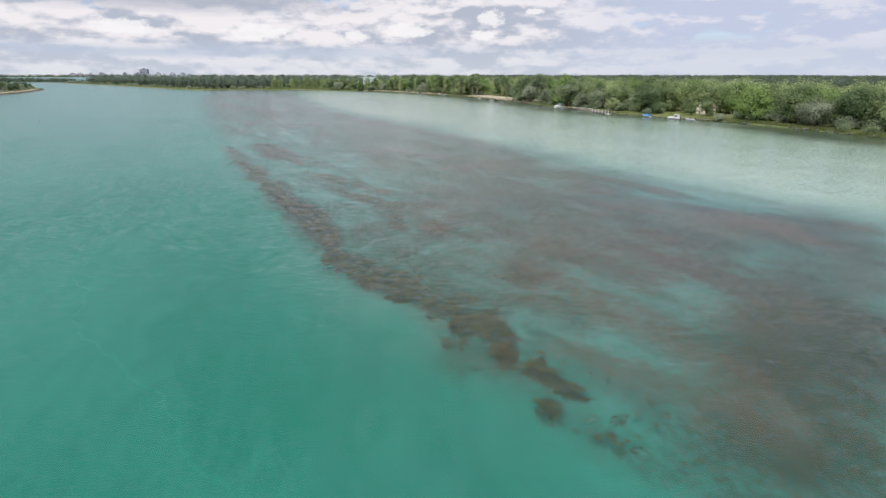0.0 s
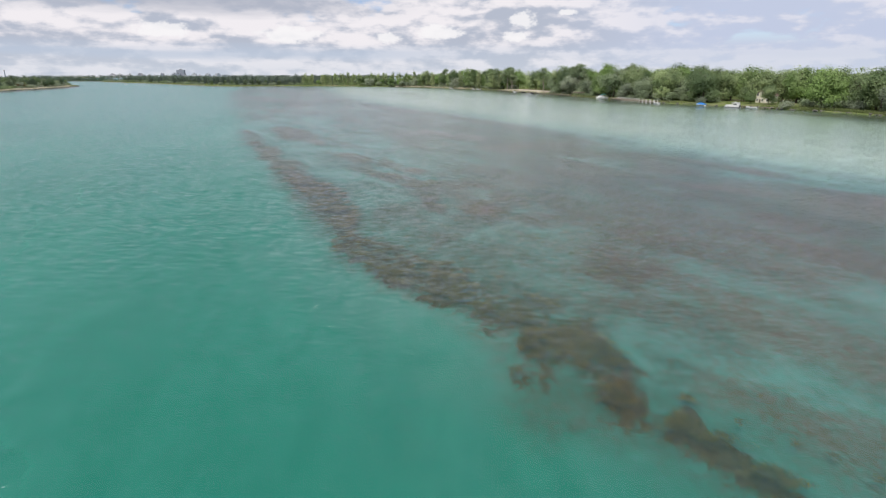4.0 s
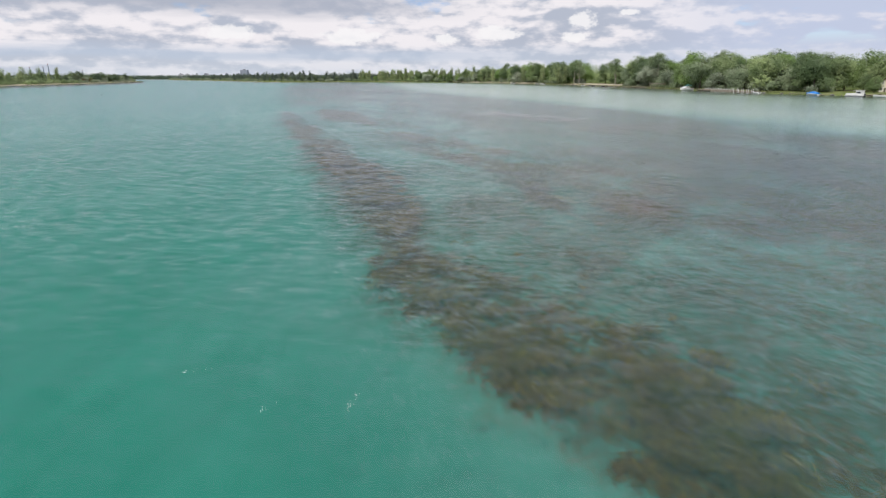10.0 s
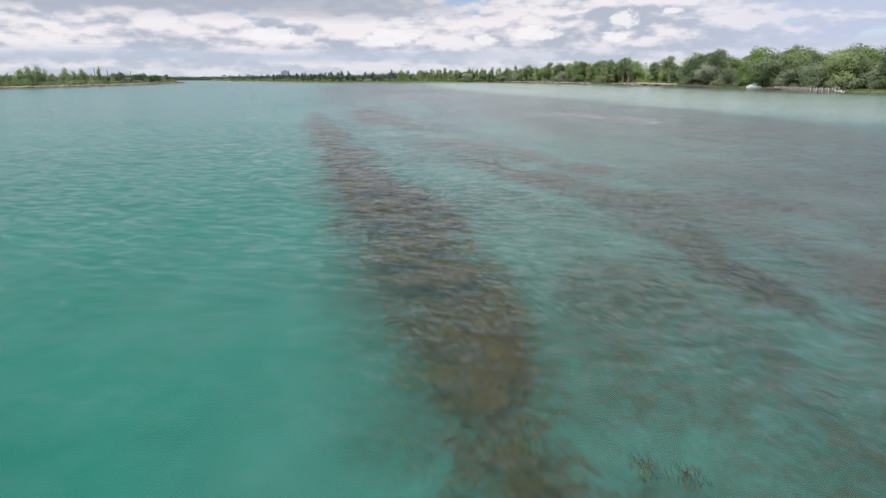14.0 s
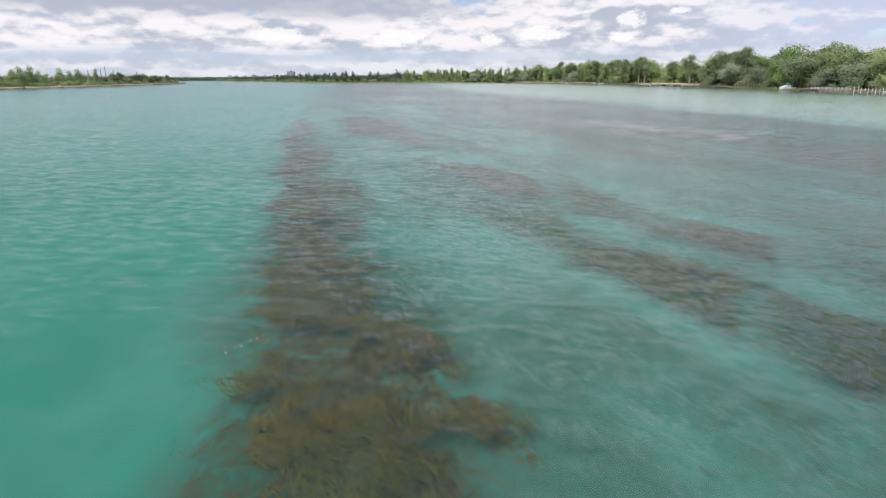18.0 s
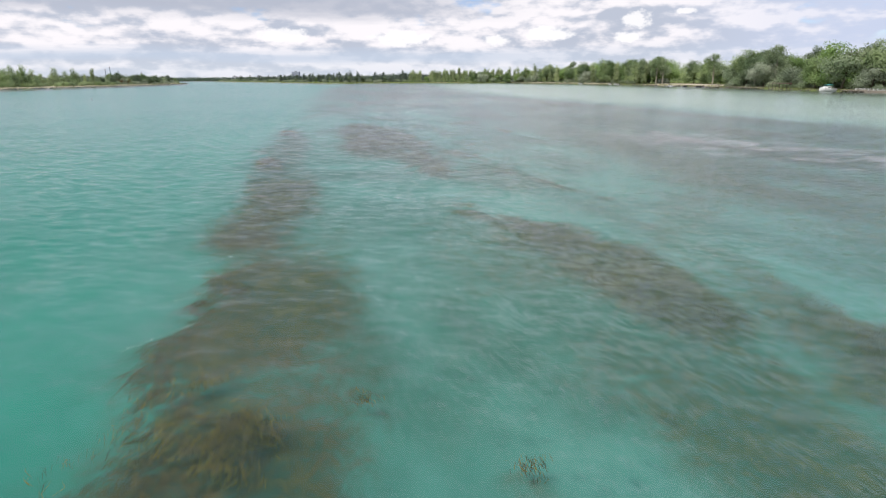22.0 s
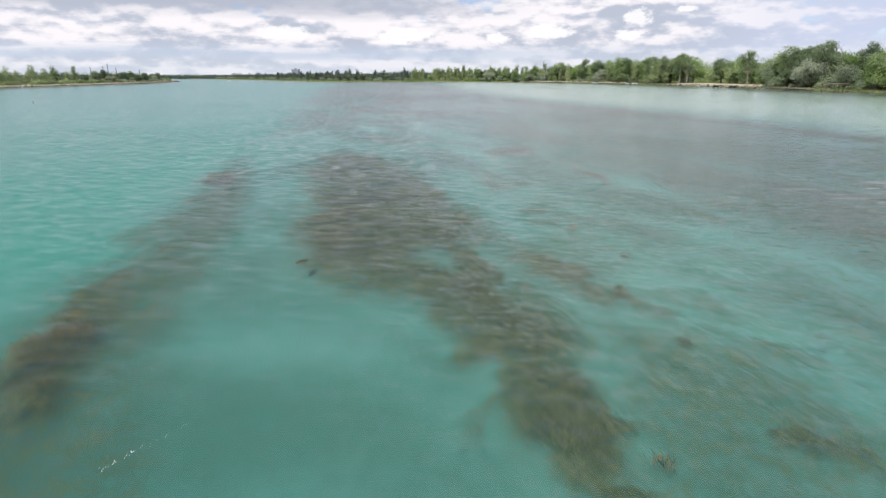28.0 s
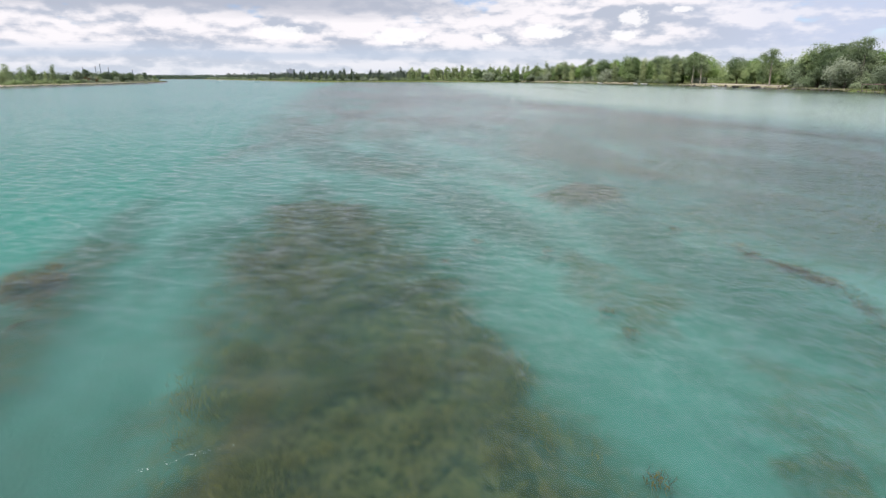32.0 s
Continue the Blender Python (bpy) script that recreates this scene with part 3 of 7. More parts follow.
mid_bed(0.6, (29.1, 33.6), (33.2, 26.6), (36.6, 18.5), (38.1, 11.0), (39.7, 5.4), (44.2, 10.3), (43.0, 17.9), (38.9, 27.5), (33.7, 35.1))
mid_bed(0.8, (9.3, 75.8), (22.9, 65.1), (32.1, 39.5), (29.1, 33.6), (20.8, 38.5), (12.6, 52.0))
mid_bed(0.6, (28.0, 19.5), (34.5, 11.4), (37.9, 3.4), (33.6, -1.3), (31.9, 0.5), (29.8, 6.5), (27.2, 12.1))
mid_bed(0.4, (8.5, 49.5), (16.9, 34.9), (25.0, 24.6), (27.2, 12.1), (29.5, 3.4), (26.2, 2.8), (23.4, 6.6), (19.7, 11.5), (16.5, 20.7), (10.2, 33.8))
reach((-17.9, 44.8), (13.5, 43.1), (44.8, 41.4), (24.0, 15.7), (12.1, 16.3), (0.1, 17.0))
top_bed(0.95, (10.2, 41.2), (11.7, 42.5), (15.2, 37.7), (13.6, 36.1), (16.0, 33.9), (18.6, 33.8), (18.2, 30.3), (17.3, 28.2), (18.4, 28.1), (18.7, 26.2), (18.0, 24.6), (16.8, 25.8), (15.6, 27.0), (14.0, 29.4), (12.8, 32.3), (11.0, 36.2))
top_bed(0.85, (19.4, 28.8), (20.3, 29.1), (20.3, 27.1), (19.6, 26.8))
top_bed(0.8, (17.6, 25.2), (19.2, 25.6), (20.5, 24.5), (22.4, 24.9), (23.8, 24.8), (22.0, 23.6), (21.1, 22.5), (21.4, 21.3), (20.3, 21.3), (19.2, 22.6), (17.9, 23.6))
top_bed(0.9, (20.1, 19.4), (21.1, 19.1), (21.2, 17.9), (20.8, 16.4), (20.1, 16.2), (19.9, 17.2), (19.5, 18.0))
top_bed(0.85, (22.1, 18.9), (23.3, 19.3), (24.0, 18.4), (24.2, 17.5), (23.4, 17.0), (22.7, 17.6), (22.0, 18.2))
top_bed(0.8, (24.5, 20.9), (25.6, 21.0), (25.3, 20.3), (24.3, 20.3))
top_bed(0.8, (24.4, 17.7), (25.4, 17.4), (24.6, 16.4), (24.2, 16.9))
top_bed(0.7, (22.5, 17.0), (23.5, 17.0), (22.7, 16.0), (22.1, 16.3))
top_bed(0.6, (22.4, 20.8), (22.4, 19.4), (21.8, 19.4))
mid_bed(0.5, (18.2, 27.5), (23.1, 23.9), (25.8, 20.0), (26.0, 18.1), (24.1, 15.8), (20.6, 16.0), (19.9, 19.3), (18.6, 22.3))
mid_bed(0.8, (7.4, 47.1), (9.6, 47.0), (10.2, 40.8), (8.7, 40.2), (7.4, 42.3))
mid_bed(0.85, (35.7, 49.4), (41.5, 47.1), (42.9, 39.0), (31.1, 24.5), (29.4, 28.2), (26.1, 33.2), (27.1, 39.9))
mid_bed(0.8, (-0.3, 118.4), (17.4, 91.4), (29.1, 69.9), (33.4, 49.5), (27.1, 39.9), (23.0, 46.2), (15.8, 66.9), (4.7, 92.2))
mid_bed(0.75, (10.8, 63.7), (20.4, 57.3), (27.1, 39.9), (29.4, 28.2), (30.3, 23.5), (26.7, 18.9), (25.4, 21.9), (22.6, 28.6), (18.9, 36.6), (13.5, 46.8))
mid_bed(0.6, (17.5, 39.1), (27.0, 35.1), (32.0, 25.5), (26.0, 18.1), (25.8, 20.0), (23.1, 23.9), (20.7, 28.7))
mid_bed(0.45, (5.7, 47.2), (14.0, 41.9), (19.3, 31.8), (23.6, 24.9), (25.9, 21.1), (26.0, 18.1), (24.1, 15.8), (19.4, 18.1), (17.2, 23.3), (13.2, 29.1), (8.0, 39.6))
reach((-15.6, 46.7), (9.6, 46.9), (35.0, 47.1), (19.4, 25.3), (9.7, 25.3), (0.0, 25.2))
top_bed(0.85, (6.4, 46.2), (8.3, 45.1), (10.1, 43.0), (9.0, 41.1), (8.0, 39.5), (10.1, 38.7), (12.4, 38.0), (14.6, 36.7), (13.5, 35.8), (12.2, 35.8), (11.2, 34.4), (13.0, 32.6), (14.3, 31.7), (15.4, 32.4), (14.6, 31.3), (13.6, 30.6), (13.9, 28.7), (13.1, 29.0), (12.0, 30.6), (10.9, 32.5), (9.8, 35.0), (8.2, 37.3), (7.1, 38.7))
top_bed(0.9, (15.9, 31.5), (17.3, 31.9), (17.8, 31.0), (17.6, 28.7), (17.2, 27.1), (16.7, 27.4), (16.2, 28.1), (16.1, 29.6), (15.6, 30.6))
top_bed(0.8, (14.1, 27.6), (15.4, 27.6), (16.5, 26.9), (17.7, 26.1), (18.2, 25.3), (17.4, 25.1), (15.9, 25.1), (14.9, 25.5), (14.1, 26.7))
top_bed(0.8, (19.0, 27.4), (19.7, 27.2), (19.6, 26.1), (19.6, 25.7), (19.3, 25.3), (19.0, 25.9), (18.7, 26.7))
tuft(20.7, 29.8)
tuft(18.4, 35.2)
tuft(18.1, 31.9)
tuft(13.6, 43.6)
tuft(12.0, 40.2)
tuft(11.1, 43.1)
tuft(16.1, 39.9)
mid_bed(0.45, (15.8, 43.0), (17.7, 39.6), (18.1, 36.8), (16.9, 36.8), (15.7, 39.6))
mid_bed(0.6, (12.2, 35.6), (15.5, 31.9), (17.4, 28.1), (15.0, 25.8), (13.7, 26.6), (12.7, 28.6), (11.4, 31.9))
low_bed(0.6, (8.8, 47.5), (17.0, 48.8), (20.5, 34.5), (21.9, 28.7), (19.9, 25.9), (18.4, 25.9), (17.7, 32.7), (12.6, 39.2))
mid_bed(0.55, (16.5, 46.1), (23.6, 41.2), (25.4, 33.7), (20.7, 27.1), (19.6, 28.1), (19.2, 31.9), (16.9, 36.8))
mid_bed(0.4, (4.6, 49.9), (8.9, 47.3), (15.2, 39.6), (16.4, 33.6), (18.6, 32.7), (18.6, 27.6), (19.6, 25.6), (16.1, 25.4), (13.6, 27.1), (11.7, 31.1), (7.7, 36.8))
reach((-15.9, 54.7), (6.4, 56.1), (29.3, 57.6), (16.0, 37.2), (7.4, 36.8), (-1.2, 36.3))
top_bed(0.9, (6.2, 42.4), (7.2, 42.9), (7.6, 44.1), (8.9, 44.6), (8.5, 43.7), (8.0, 42.5), (8.9, 42.3), (10.5, 42.9), (10.8, 43.3), (11.3, 42.4), (11.0, 42.0), (9.9, 42.1), (8.9, 41.4), (8.4, 41.3), (8.4, 38.9), (8.2, 38.2), (7.7, 38.2), (7.6, 40.3), (6.8, 41.3))
top_bed(0.9, (8.2, 38.5), (8.7, 38.7), (9.4, 38.1), (10.3, 37.6), (11.0, 38.2), (11.6, 38.2), (11.8, 37.3), (12.9, 37.4), (12.9, 36.9), (8.6, 36.6), (8.1, 37.1))
top_bed(0.8, (13.7, 43.3), (14.0, 43.3), (13.9, 42.5), (13.6, 42.7))
top_bed(0.7, (10.6, 40.8), (11.1, 40.5), (12.0, 40.3), (12.0, 39.8), (11.3, 40.0))
top_bed(0.7, (11.5, 38.8), (12.0, 38.9), (11.7, 38.2), (11.4, 38.2))
top_bed(0.7, (4.1, 60.3), (5.8, 59.1), (7.8, 51.8), (7.8, 49.5), (6.8, 50.2), (5.3, 54.4))
top_bed(0.6, (6.7, 48.8), (8.0, 47.6), (7.8, 45.9), (7.3, 44.5), (6.9, 45.4))
mid_bed(0.85, (-8.4, 90.7), (-1.5, 82.6), (2.7, 73.5), (5.7, 61.7), (7.8, 51.1), (7.6, 45.6), (6.4, 46.0), (4.3, 53.3), (1.0, 62.9), (-4.2, 75.7))
mid_bed(0.4, (10.5, 54.7), (11.5, 48.5), (12.1, 46.4), (10.7, 45.8), (10.0, 48.5))
tuft(11.0, 51.9)
tuft(11.0, 45.6)
tuft(19.4, 50.1)
tuft(15.8, 38.6)
tuft(13.4, 37.0)
tuft(13.9, 39.9)
tuft(10.2, 45.8)
low_bed(0.65, (5.4, 45.0), (9.2, 46.6), (13.6, 44.6), (14.4, 40.3), (14.6, 37.8), (6.8, 37.4), (6.6, 39.8), (5.8, 42.0))
mid_bed(0.85, (8.2, 111.4), (16.2, 98.1), (24.5, 75.0), (33.1, 63.5), (24.8, 50.6), (21.6, 54.4), (18.2, 61.0), (15.0, 71.8), (10.3, 83.5))
mid_bed(0.7, (17.1, 57.2), (25.8, 52.1), (16.1, 37.4), (15.4, 37.7), (16.1, 43.2), (15.8, 48.8))
low_bed(0.55, (7.7, 58.1), (17.6, 58.7), (16.5, 44.0), (15.5, 37.8), (12.2, 37.6), (12.0, 45.4), (8.7, 49.4))
mid_bed(0.35, (5.3, 46.0), (9.2, 46.2), (11.9, 44.5), (13.3, 41.1), (13.1, 37.2), (7.5, 36.9), (7.1, 40.8))
reach((-17.2, 65.0), (4.6, 66.8), (27.0, 68.7), (14.4, 48.5), (5.9, 47.8), (-2.5, 47.2))
top_bed(0.9, (-1.0, 74.6), (1.9, 74.0), (3.6, 71.0), (5.4, 66.2), (4.3, 66.1), (2.9, 68.3), (3.5, 63.2), (5.5, 62.5), (6.1, 60.0), (6.2, 57.3), (5.8, 56.3), (4.8, 57.0), (3.7, 59.5), (3.1, 59.4), (2.7, 62.3), (1.0, 65.8), (-1.9, 72.0))
top_bed(0.6, (-6.3, 81.5), (-5.1, 85.7), (-1.7, 81.9), (0.6, 75.6), (-2.0, 75.4), (-4.0, 76.2))
top_bed(0.9, (4.2, 54.4), (5.7, 54.6), (6.6, 55.0), (6.7, 53.9), (7.2, 52.9), (7.9, 52.9), (7.8, 51.7), (7.4, 51.6), (8.0, 50.5), (8.0, 49.6), (7.5, 49.4), (7.5, 47.7), (7.1, 47.7), (6.8, 49.5), (6.3, 50.8), (5.7, 52.5), (5.1, 54.1))
mid_bed(0.65, (-2.8, 71.6), (-0.8, 73.4), (2.4, 65.9), (3.6, 60.2), (1.7, 60.8), (-0.5, 63.8))
low_bed(0.9, (-5.7, 80.6), (2.0, 79.2), (6.3, 63.9), (8.4, 54.6), (8.3, 48.6), (4.9, 48.4), (3.9, 55.1), (0.7, 61.1))
mid_bed(0.45, (5.4, 50.7), (6.5, 50.8), (6.3, 48.2), (5.6, 48.1))
mid_bed(0.9, (6.4, 87.1), (10.6, 82.2), (15.6, 76.5), (18.4, 69.5), (18.9, 61.5), (19.8, 57.1), (18.0, 54.2), (17.4, 56.5), (16.1, 60.0), (15.4, 66.0), (12.1, 72.9), (7.6, 79.7))
mid_bed(0.65, (1.0, 117.0), (8.5, 121.8), (15.5, 103.3), (23.9, 91.9), (27.6, 79.5), (28.9, 71.6), (21.1, 59.2), (20.0, 63.8), (19.3, 69.6), (16.0, 78.4), (8.7, 87.3), (3.3, 102.0))
mid_bed(0.4, (10.2, 58.4), (11.6, 58.5), (12.2, 54.1), (11.5, 51.7), (10.9, 53.7), (10.0, 55.9))
mid_bed(0.6, (15.4, 66.0), (18.0, 54.2), (14.5, 48.6), (13.4, 50.0), (12.7, 55.7), (13.3, 61.0))
mid_bed(0.3, (6.2, 67.3), (14.6, 65.9), (15.2, 57.7), (14.5, 52.4), (13.7, 48.5), (8.2, 48.1), (8.3, 53.9))
top_bed(0.75, (3.5, 58.2), (6.1, 57.9), (6.9, 53.9), (5.8, 53.5), (4.7, 54.9))
mid_bed(0.6, (9.9, 60.7), (14.8, 62.6), (15.5, 54.4), (17.0, 52.6), (14.5, 48.6), (9.3, 48.2), (9.8, 54.0))
low_bed(0.7, (-0.4, 68.2), (3.8, 62.9), (5.7, 55.2), (6.7, 48.5), (4.2, 48.3), (3.4, 54.3))
mid_bed(0.45, (-5.1, 78.5), (1.5, 77.1), (6.3, 62.6), (8.3, 53.9), (8.0, 48.1), (5.6, 47.9), (4.4, 54.3), (1.0, 60.0))
reach((-20.8, 82.3), (3.0, 84.5), (27.5, 86.9), (13.2, 63.6), (4.6, 62.9), (-3.9, 62.2))
top_bed(0.9, (-4.5, 81.9), (-3.9, 83.8), (-2.2, 84.6), (0.2, 83.6), (-0.8, 81.1), (-1.4, 80.0), (-0.2, 75.9), (1.8, 75.3), (3.4, 75.1), (2.8, 74.1), (3.8, 72.5), (4.9, 72.3), (4.6, 71.5), (5.2, 70.0), (4.7, 70.2), (3.7, 71.0), (2.7, 71.4), (3.9, 69.3), (4.1, 67.0), (4.1, 65.4), (3.7, 64.9), (3.4, 65.3), (3.3, 66.9), (2.7, 68.1), (1.6, 69.5), (0.4, 72.2), (-1.2, 74.4), (-3.2, 78.0))
top_bed(0.9, (4.8, 66.6), (5.2, 68.0), (5.8, 68.0), (6.4, 66.9), (5.5, 66.9), (5.0, 66.5))
top_bed(0.8, (5.8, 64.6), (6.3, 64.9), (6.6, 64.1), (6.6, 63.4), (6.3, 63.2), (6.1, 63.9))
top_bed(0.85, (3.4, 64.2), (4.2, 64.3), (4.7, 63.6), (5.0, 62.7), (3.7, 62.6), (3.7, 63.5))
top_bed(0.6, (2.1, 64.5), (2.8, 64.8), (3.0, 63.6), (2.8, 62.9), (2.4, 63.6))
top_bed(0.5, (-0.4, 67.8), (-0.7, 70.1), (-1.0, 73.2), (-0.3, 71.1), (-0.2, 69.0))
low_bed(0.8, (-1.3, 69.1), (-2.5, 76.2), (-5.8, 85.7), (-0.8, 87.6), (5.4, 71.7), (6.7, 67.2), (6.8, 63.7), (0.8, 63.2), (0.0, 65.6))
mid_bed(0.5, (-37.0, 186.2), (-22.2, 155.1), (-7.8, 104.7), (-2.8, 85.7), (-5.3, 84.2), (-10.8, 104.3))
mid_bed(0.95, (8.5, 89.9), (11.3, 85.7), (15.0, 82.6), (17.2, 78.3), (20.0, 77.1), (21.0, 76.2), (16.2, 68.5), (15.7, 70.9), (14.6, 73.1), (13.4, 75.8), (11.7, 80.3), (9.0, 84.3))
mid_bed(0.5, (11.0, 72.8), (12.4, 72.9), (13.0, 72.0), (11.6, 71.4))
mid_bed(0.65, (10.3, 106.7), (15.6, 98.6), (21.0, 91.1), (27.8, 87.3), (23.1, 79.6), (18.8, 81.9), (14.5, 86.0), (11.0, 95.8))
mid_bed(0.6, (0.0, 120.5), (6.4, 113.9), (10.3, 106.7), (8.6, 103.3), (4.7, 106.0), (1.2, 113.3))
mid_bed(0.3, (12.9, 75.8), (14.6, 73.1), (16.0, 68.2), (13.3, 63.7), (12.8, 65.2), (12.3, 68.8))
low_bed(0.45, (-0.3, 86.2), (3.3, 79.1), (5.0, 73.2), (6.4, 69.8), (7.1, 66.2), (7.6, 63.8), (5.6, 63.6), (2.1, 72.9))
mid_bed(0.35, (-1.4, 69.9), (-4.9, 84.2), (0.3, 84.7), (5.4, 72.3), (5.7, 67.0), (6.6, 64.7), (6.5, 63.2), (1.2, 62.8))
reach((-21.2, 91.0), (1.0, 93.4), (24.0, 95.8), (11.0, 74.3), (2.6, 73.6), (-5.6, 72.8))
top_bed(0.9, (-4.5, 83.9), (-2.9, 84.1), (-2.2, 83.0), (-2.0, 80.6), (-2.1, 79.8), (-1.4, 78.1), (-0.5, 77.8), (-1.0, 77.5), (-1.6, 77.1), (-1.1, 75.4), (-0.9, 74.8), (-1.4, 75.4), (-2.5, 76.8), (-3.2, 78.2), (-3.9, 80.0), (-4.1, 81.8))
top_bed(0.8, (-2.0, 83.8), (-1.0, 84.2), (-0.0, 83.2), (-1.0, 82.8), (-1.0, 81.6), (-1.5, 82.3))
top_bed(0.95, (-0.4, 75.6), (0.3, 75.8), (1.3, 75.4), (1.4, 75.0), (1.8, 75.1), (2.6, 75.1), (3.5, 74.8), (3.0, 74.2), (2.4, 74.2), (2.8, 73.7), (2.8, 73.4), (0.7, 73.2), (0.4, 74.0), (0.5, 74.5), (-0.0, 75.1))
top_bed(0.7, (-1.6, 74.4), (-1.2, 74.6), (-0.8, 73.5), (-1.1, 73.5))
top_bed(0.6, (-3.2, 76.3), (-2.5, 76.5), (-2.1, 75.6), (-2.8, 75.7))
top_bed(0.7, (0.9, 77.1), (1.1, 77.8), (1.2, 77.8), (1.0, 77.1))
top_bed(0.5, (0.0, 77.0), (0.5, 77.1), (0.4, 76.8))
top_bed(0.5, (-7.4, 94.2), (-5.6, 94.4), (-4.7, 91.0), (-6.0, 90.9))
low_bed(0.85, (-5.3, 80.1), (-5.4, 83.8), (-4.8, 87.1), (-0.7, 86.8), (1.4, 82.5), (2.8, 80.9), (3.2, 78.2), (3.0, 76.6), (3.9, 74.3), (-1.7, 73.8), (-3.7, 76.5))
mid_bed(0.5, (-27.9, 151.2), (-30.0, 176.1), (-4.1, 97.2), (-1.4, 87.0), (-5.1, 85.2), (-8.9, 96.6))
mid_bed(0.7, (-0.3, 118.7), (4.9, 115.8), (8.7, 103.6), (6.5, 104.4), (2.5, 109.7))
mid_bed(0.9, (8.1, 90.4), (9.3, 88.1), (11.7, 86.3), (13.8, 84.2), (14.7, 82.4), (15.4, 81.6), (12.4, 76.7), (11.8, 78.3), (10.9, 80.1), (9.5, 82.3), (8.2, 84.7))
mid_bed(0.8, (10.1, 108.1), (13.1, 100.6), (14.7, 95.2), (17.2, 91.4), (20.0, 89.2), (16.8, 84.0), (15.7, 86.1), (13.6, 88.5), (12.0, 92.7), (9.7, 98.7))
mid_bed(0.4, (4.4, 95.3), (8.1, 90.4), (8.2, 84.7), (6.3, 85.7), (4.7, 89.2))
mid_bed(0.25, (8.1, 84.2), (12.4, 76.7), (11.1, 74.4), (8.7, 75.7), (7.2, 79.8))
mid_bed(0.4, (-5.0, 81.9), (-4.4, 86.0), (-0.5, 85.7), (0.7, 79.9), (0.4, 77.3), (3.4, 75.6), (3.0, 73.7), (-1.5, 73.3), (-2.6, 76.5))
reach((-24.1, 103.2), (-1.4, 105.7), (22.2, 108.2), (8.6, 85.7), (0.4, 84.9), (-7.7, 84.2))
top_bed(0.6, (-7.3, 92.4), (-7.7, 95.0), (-6.1, 93.0), (-4.7, 92.7), (-4.4, 92.0), (-5.2, 91.7), (-5.1, 90.9), (-6.2, 90.7), (-6.9, 91.2))
top_bed(0.5, (-5.8, 89.5), (-4.9, 89.9), (-4.2, 88.4), (-4.7, 88.1), (-5.5, 88.7))
tuft(-3.0, 93.8)
tuft(-2.9, 89.7)
tuft(-1.6, 86.6)
tuft(-3.4, 85.4)
tuft(-3.2, 84.7)
tuft(0.9, 91.5)
low_bed(0.65, (-8.1, 90.6), (-9.4, 97.4), (-9.7, 102.3), (-4.8, 99.3), (-2.9, 94.5), (-2.4, 90.4), (-3.1, 86.7), (-2.8, 85.2), (-6.3, 84.9), (-6.3, 86.8))
mid_bed(0.6, (-23.7, 140.6), (-36.5, 186.4), (-18.7, 141.3), (-6.9, 105.5), (-4.5, 98.1), (-8.6, 97.7), (-12.7, 107.6))
mid_bed(0.8, (-1.9, 120.4), (2.3, 116.3), (5.6, 111.1), (7.1, 104.7), (8.2, 101.4), (8.6, 99.5), (7.0, 99.3), (4.5, 101.5), (1.5, 107.7), (-1.1, 114.8))
mid_bed(0.6, (1.9, 97.4), (4.2, 99.0), (8.2, 98.7), (9.1, 94.2), (9.0, 90.2), (9.3, 88.1), (9.7, 87.3), (8.7, 85.8), (8.0, 85.7), (7.1, 87.3), (6.1, 89.9), (4.5, 93.3))
mid_bed(0.75, (10.6, 107.4), (12.5, 103.2), (13.2, 99.2), (14.7, 95.8), (12.8, 92.5), (10.8, 93.9), (9.5, 96.3), (9.6, 102.0))
mid_bed(0.65, (-28.1, 196.6), (-16.4, 182.3), (-3.2, 138.1), (2.7, 132.2), (0.6, 126.6), (-4.8, 131.3), (-14.4, 151.7))
mid_bed(0.55, (4.0, 193.5), (14.2, 187.4), (16.0, 146.1), (11.6, 151.8), (4.9, 162.8))
mid_bed(0.72, (-8.9, 96.3), (-9.1, 100.9), (-4.7, 98.1), (-2.8, 92.6), (-2.5, 88.5), (-2.8, 84.7), (-5.2, 84.5), (-6.2, 88.2))
reach((-27.4, 115.3), (-3.8, 117.8), (20.5, 120.3), (6.6, 97.1), (-1.9, 96.3), (-10.3, 95.6))
mid_bed(0.85, (-12.0, 104.6), (-10.8, 106.3), (-9.5, 107.0), (-9.0, 105.6), (-10.0, 104.3), (-9.4, 102.2), (-10.2, 101.6), (-10.9, 102.1))
top_bed(0.5, (-10.3, 101.9), (-9.7, 102.8), (-9.2, 102.0), (-9.9, 101.2))
low_bed(0.62, (-48.0, 224.4), (-26.1, 163.9), (-10.2, 119.1), (-6.1, 106.1), (-4.7, 100.2), (-5.2, 96.6), (-10.3, 96.2), (-10.5, 98.1), (-11.4, 102.9), (-15.0, 113.0), (-21.6, 133.3), (-33.3, 170.8))
mid_bed(0.4, (-8.7, 99.1), (-7.6, 99.3), (-7.2, 98.1), (-7.9, 98.0))
mid_bed(0.3, (-4.1, 99.1), (-3.3, 99.1), (-3.4, 98.2), (-3.9, 98.2))
mid_bed(0.3, (-6.7, 97.9), (-5.9, 97.8), (-5.9, 97.0), (-6.4, 97.3))
mid_bed(0.95, (-1.7, 118.4), (2.5, 115.4), (4.9, 113.7), (6.4, 109.9), (7.3, 106.5), (7.8, 103.5), (8.4, 101.6), (8.7, 100.5), (7.2, 98.0), (6.4, 99.1), (5.7, 101.0), (4.8, 104.4), (3.0, 106.1), (1.0, 109.3), (-0.8, 115.0))
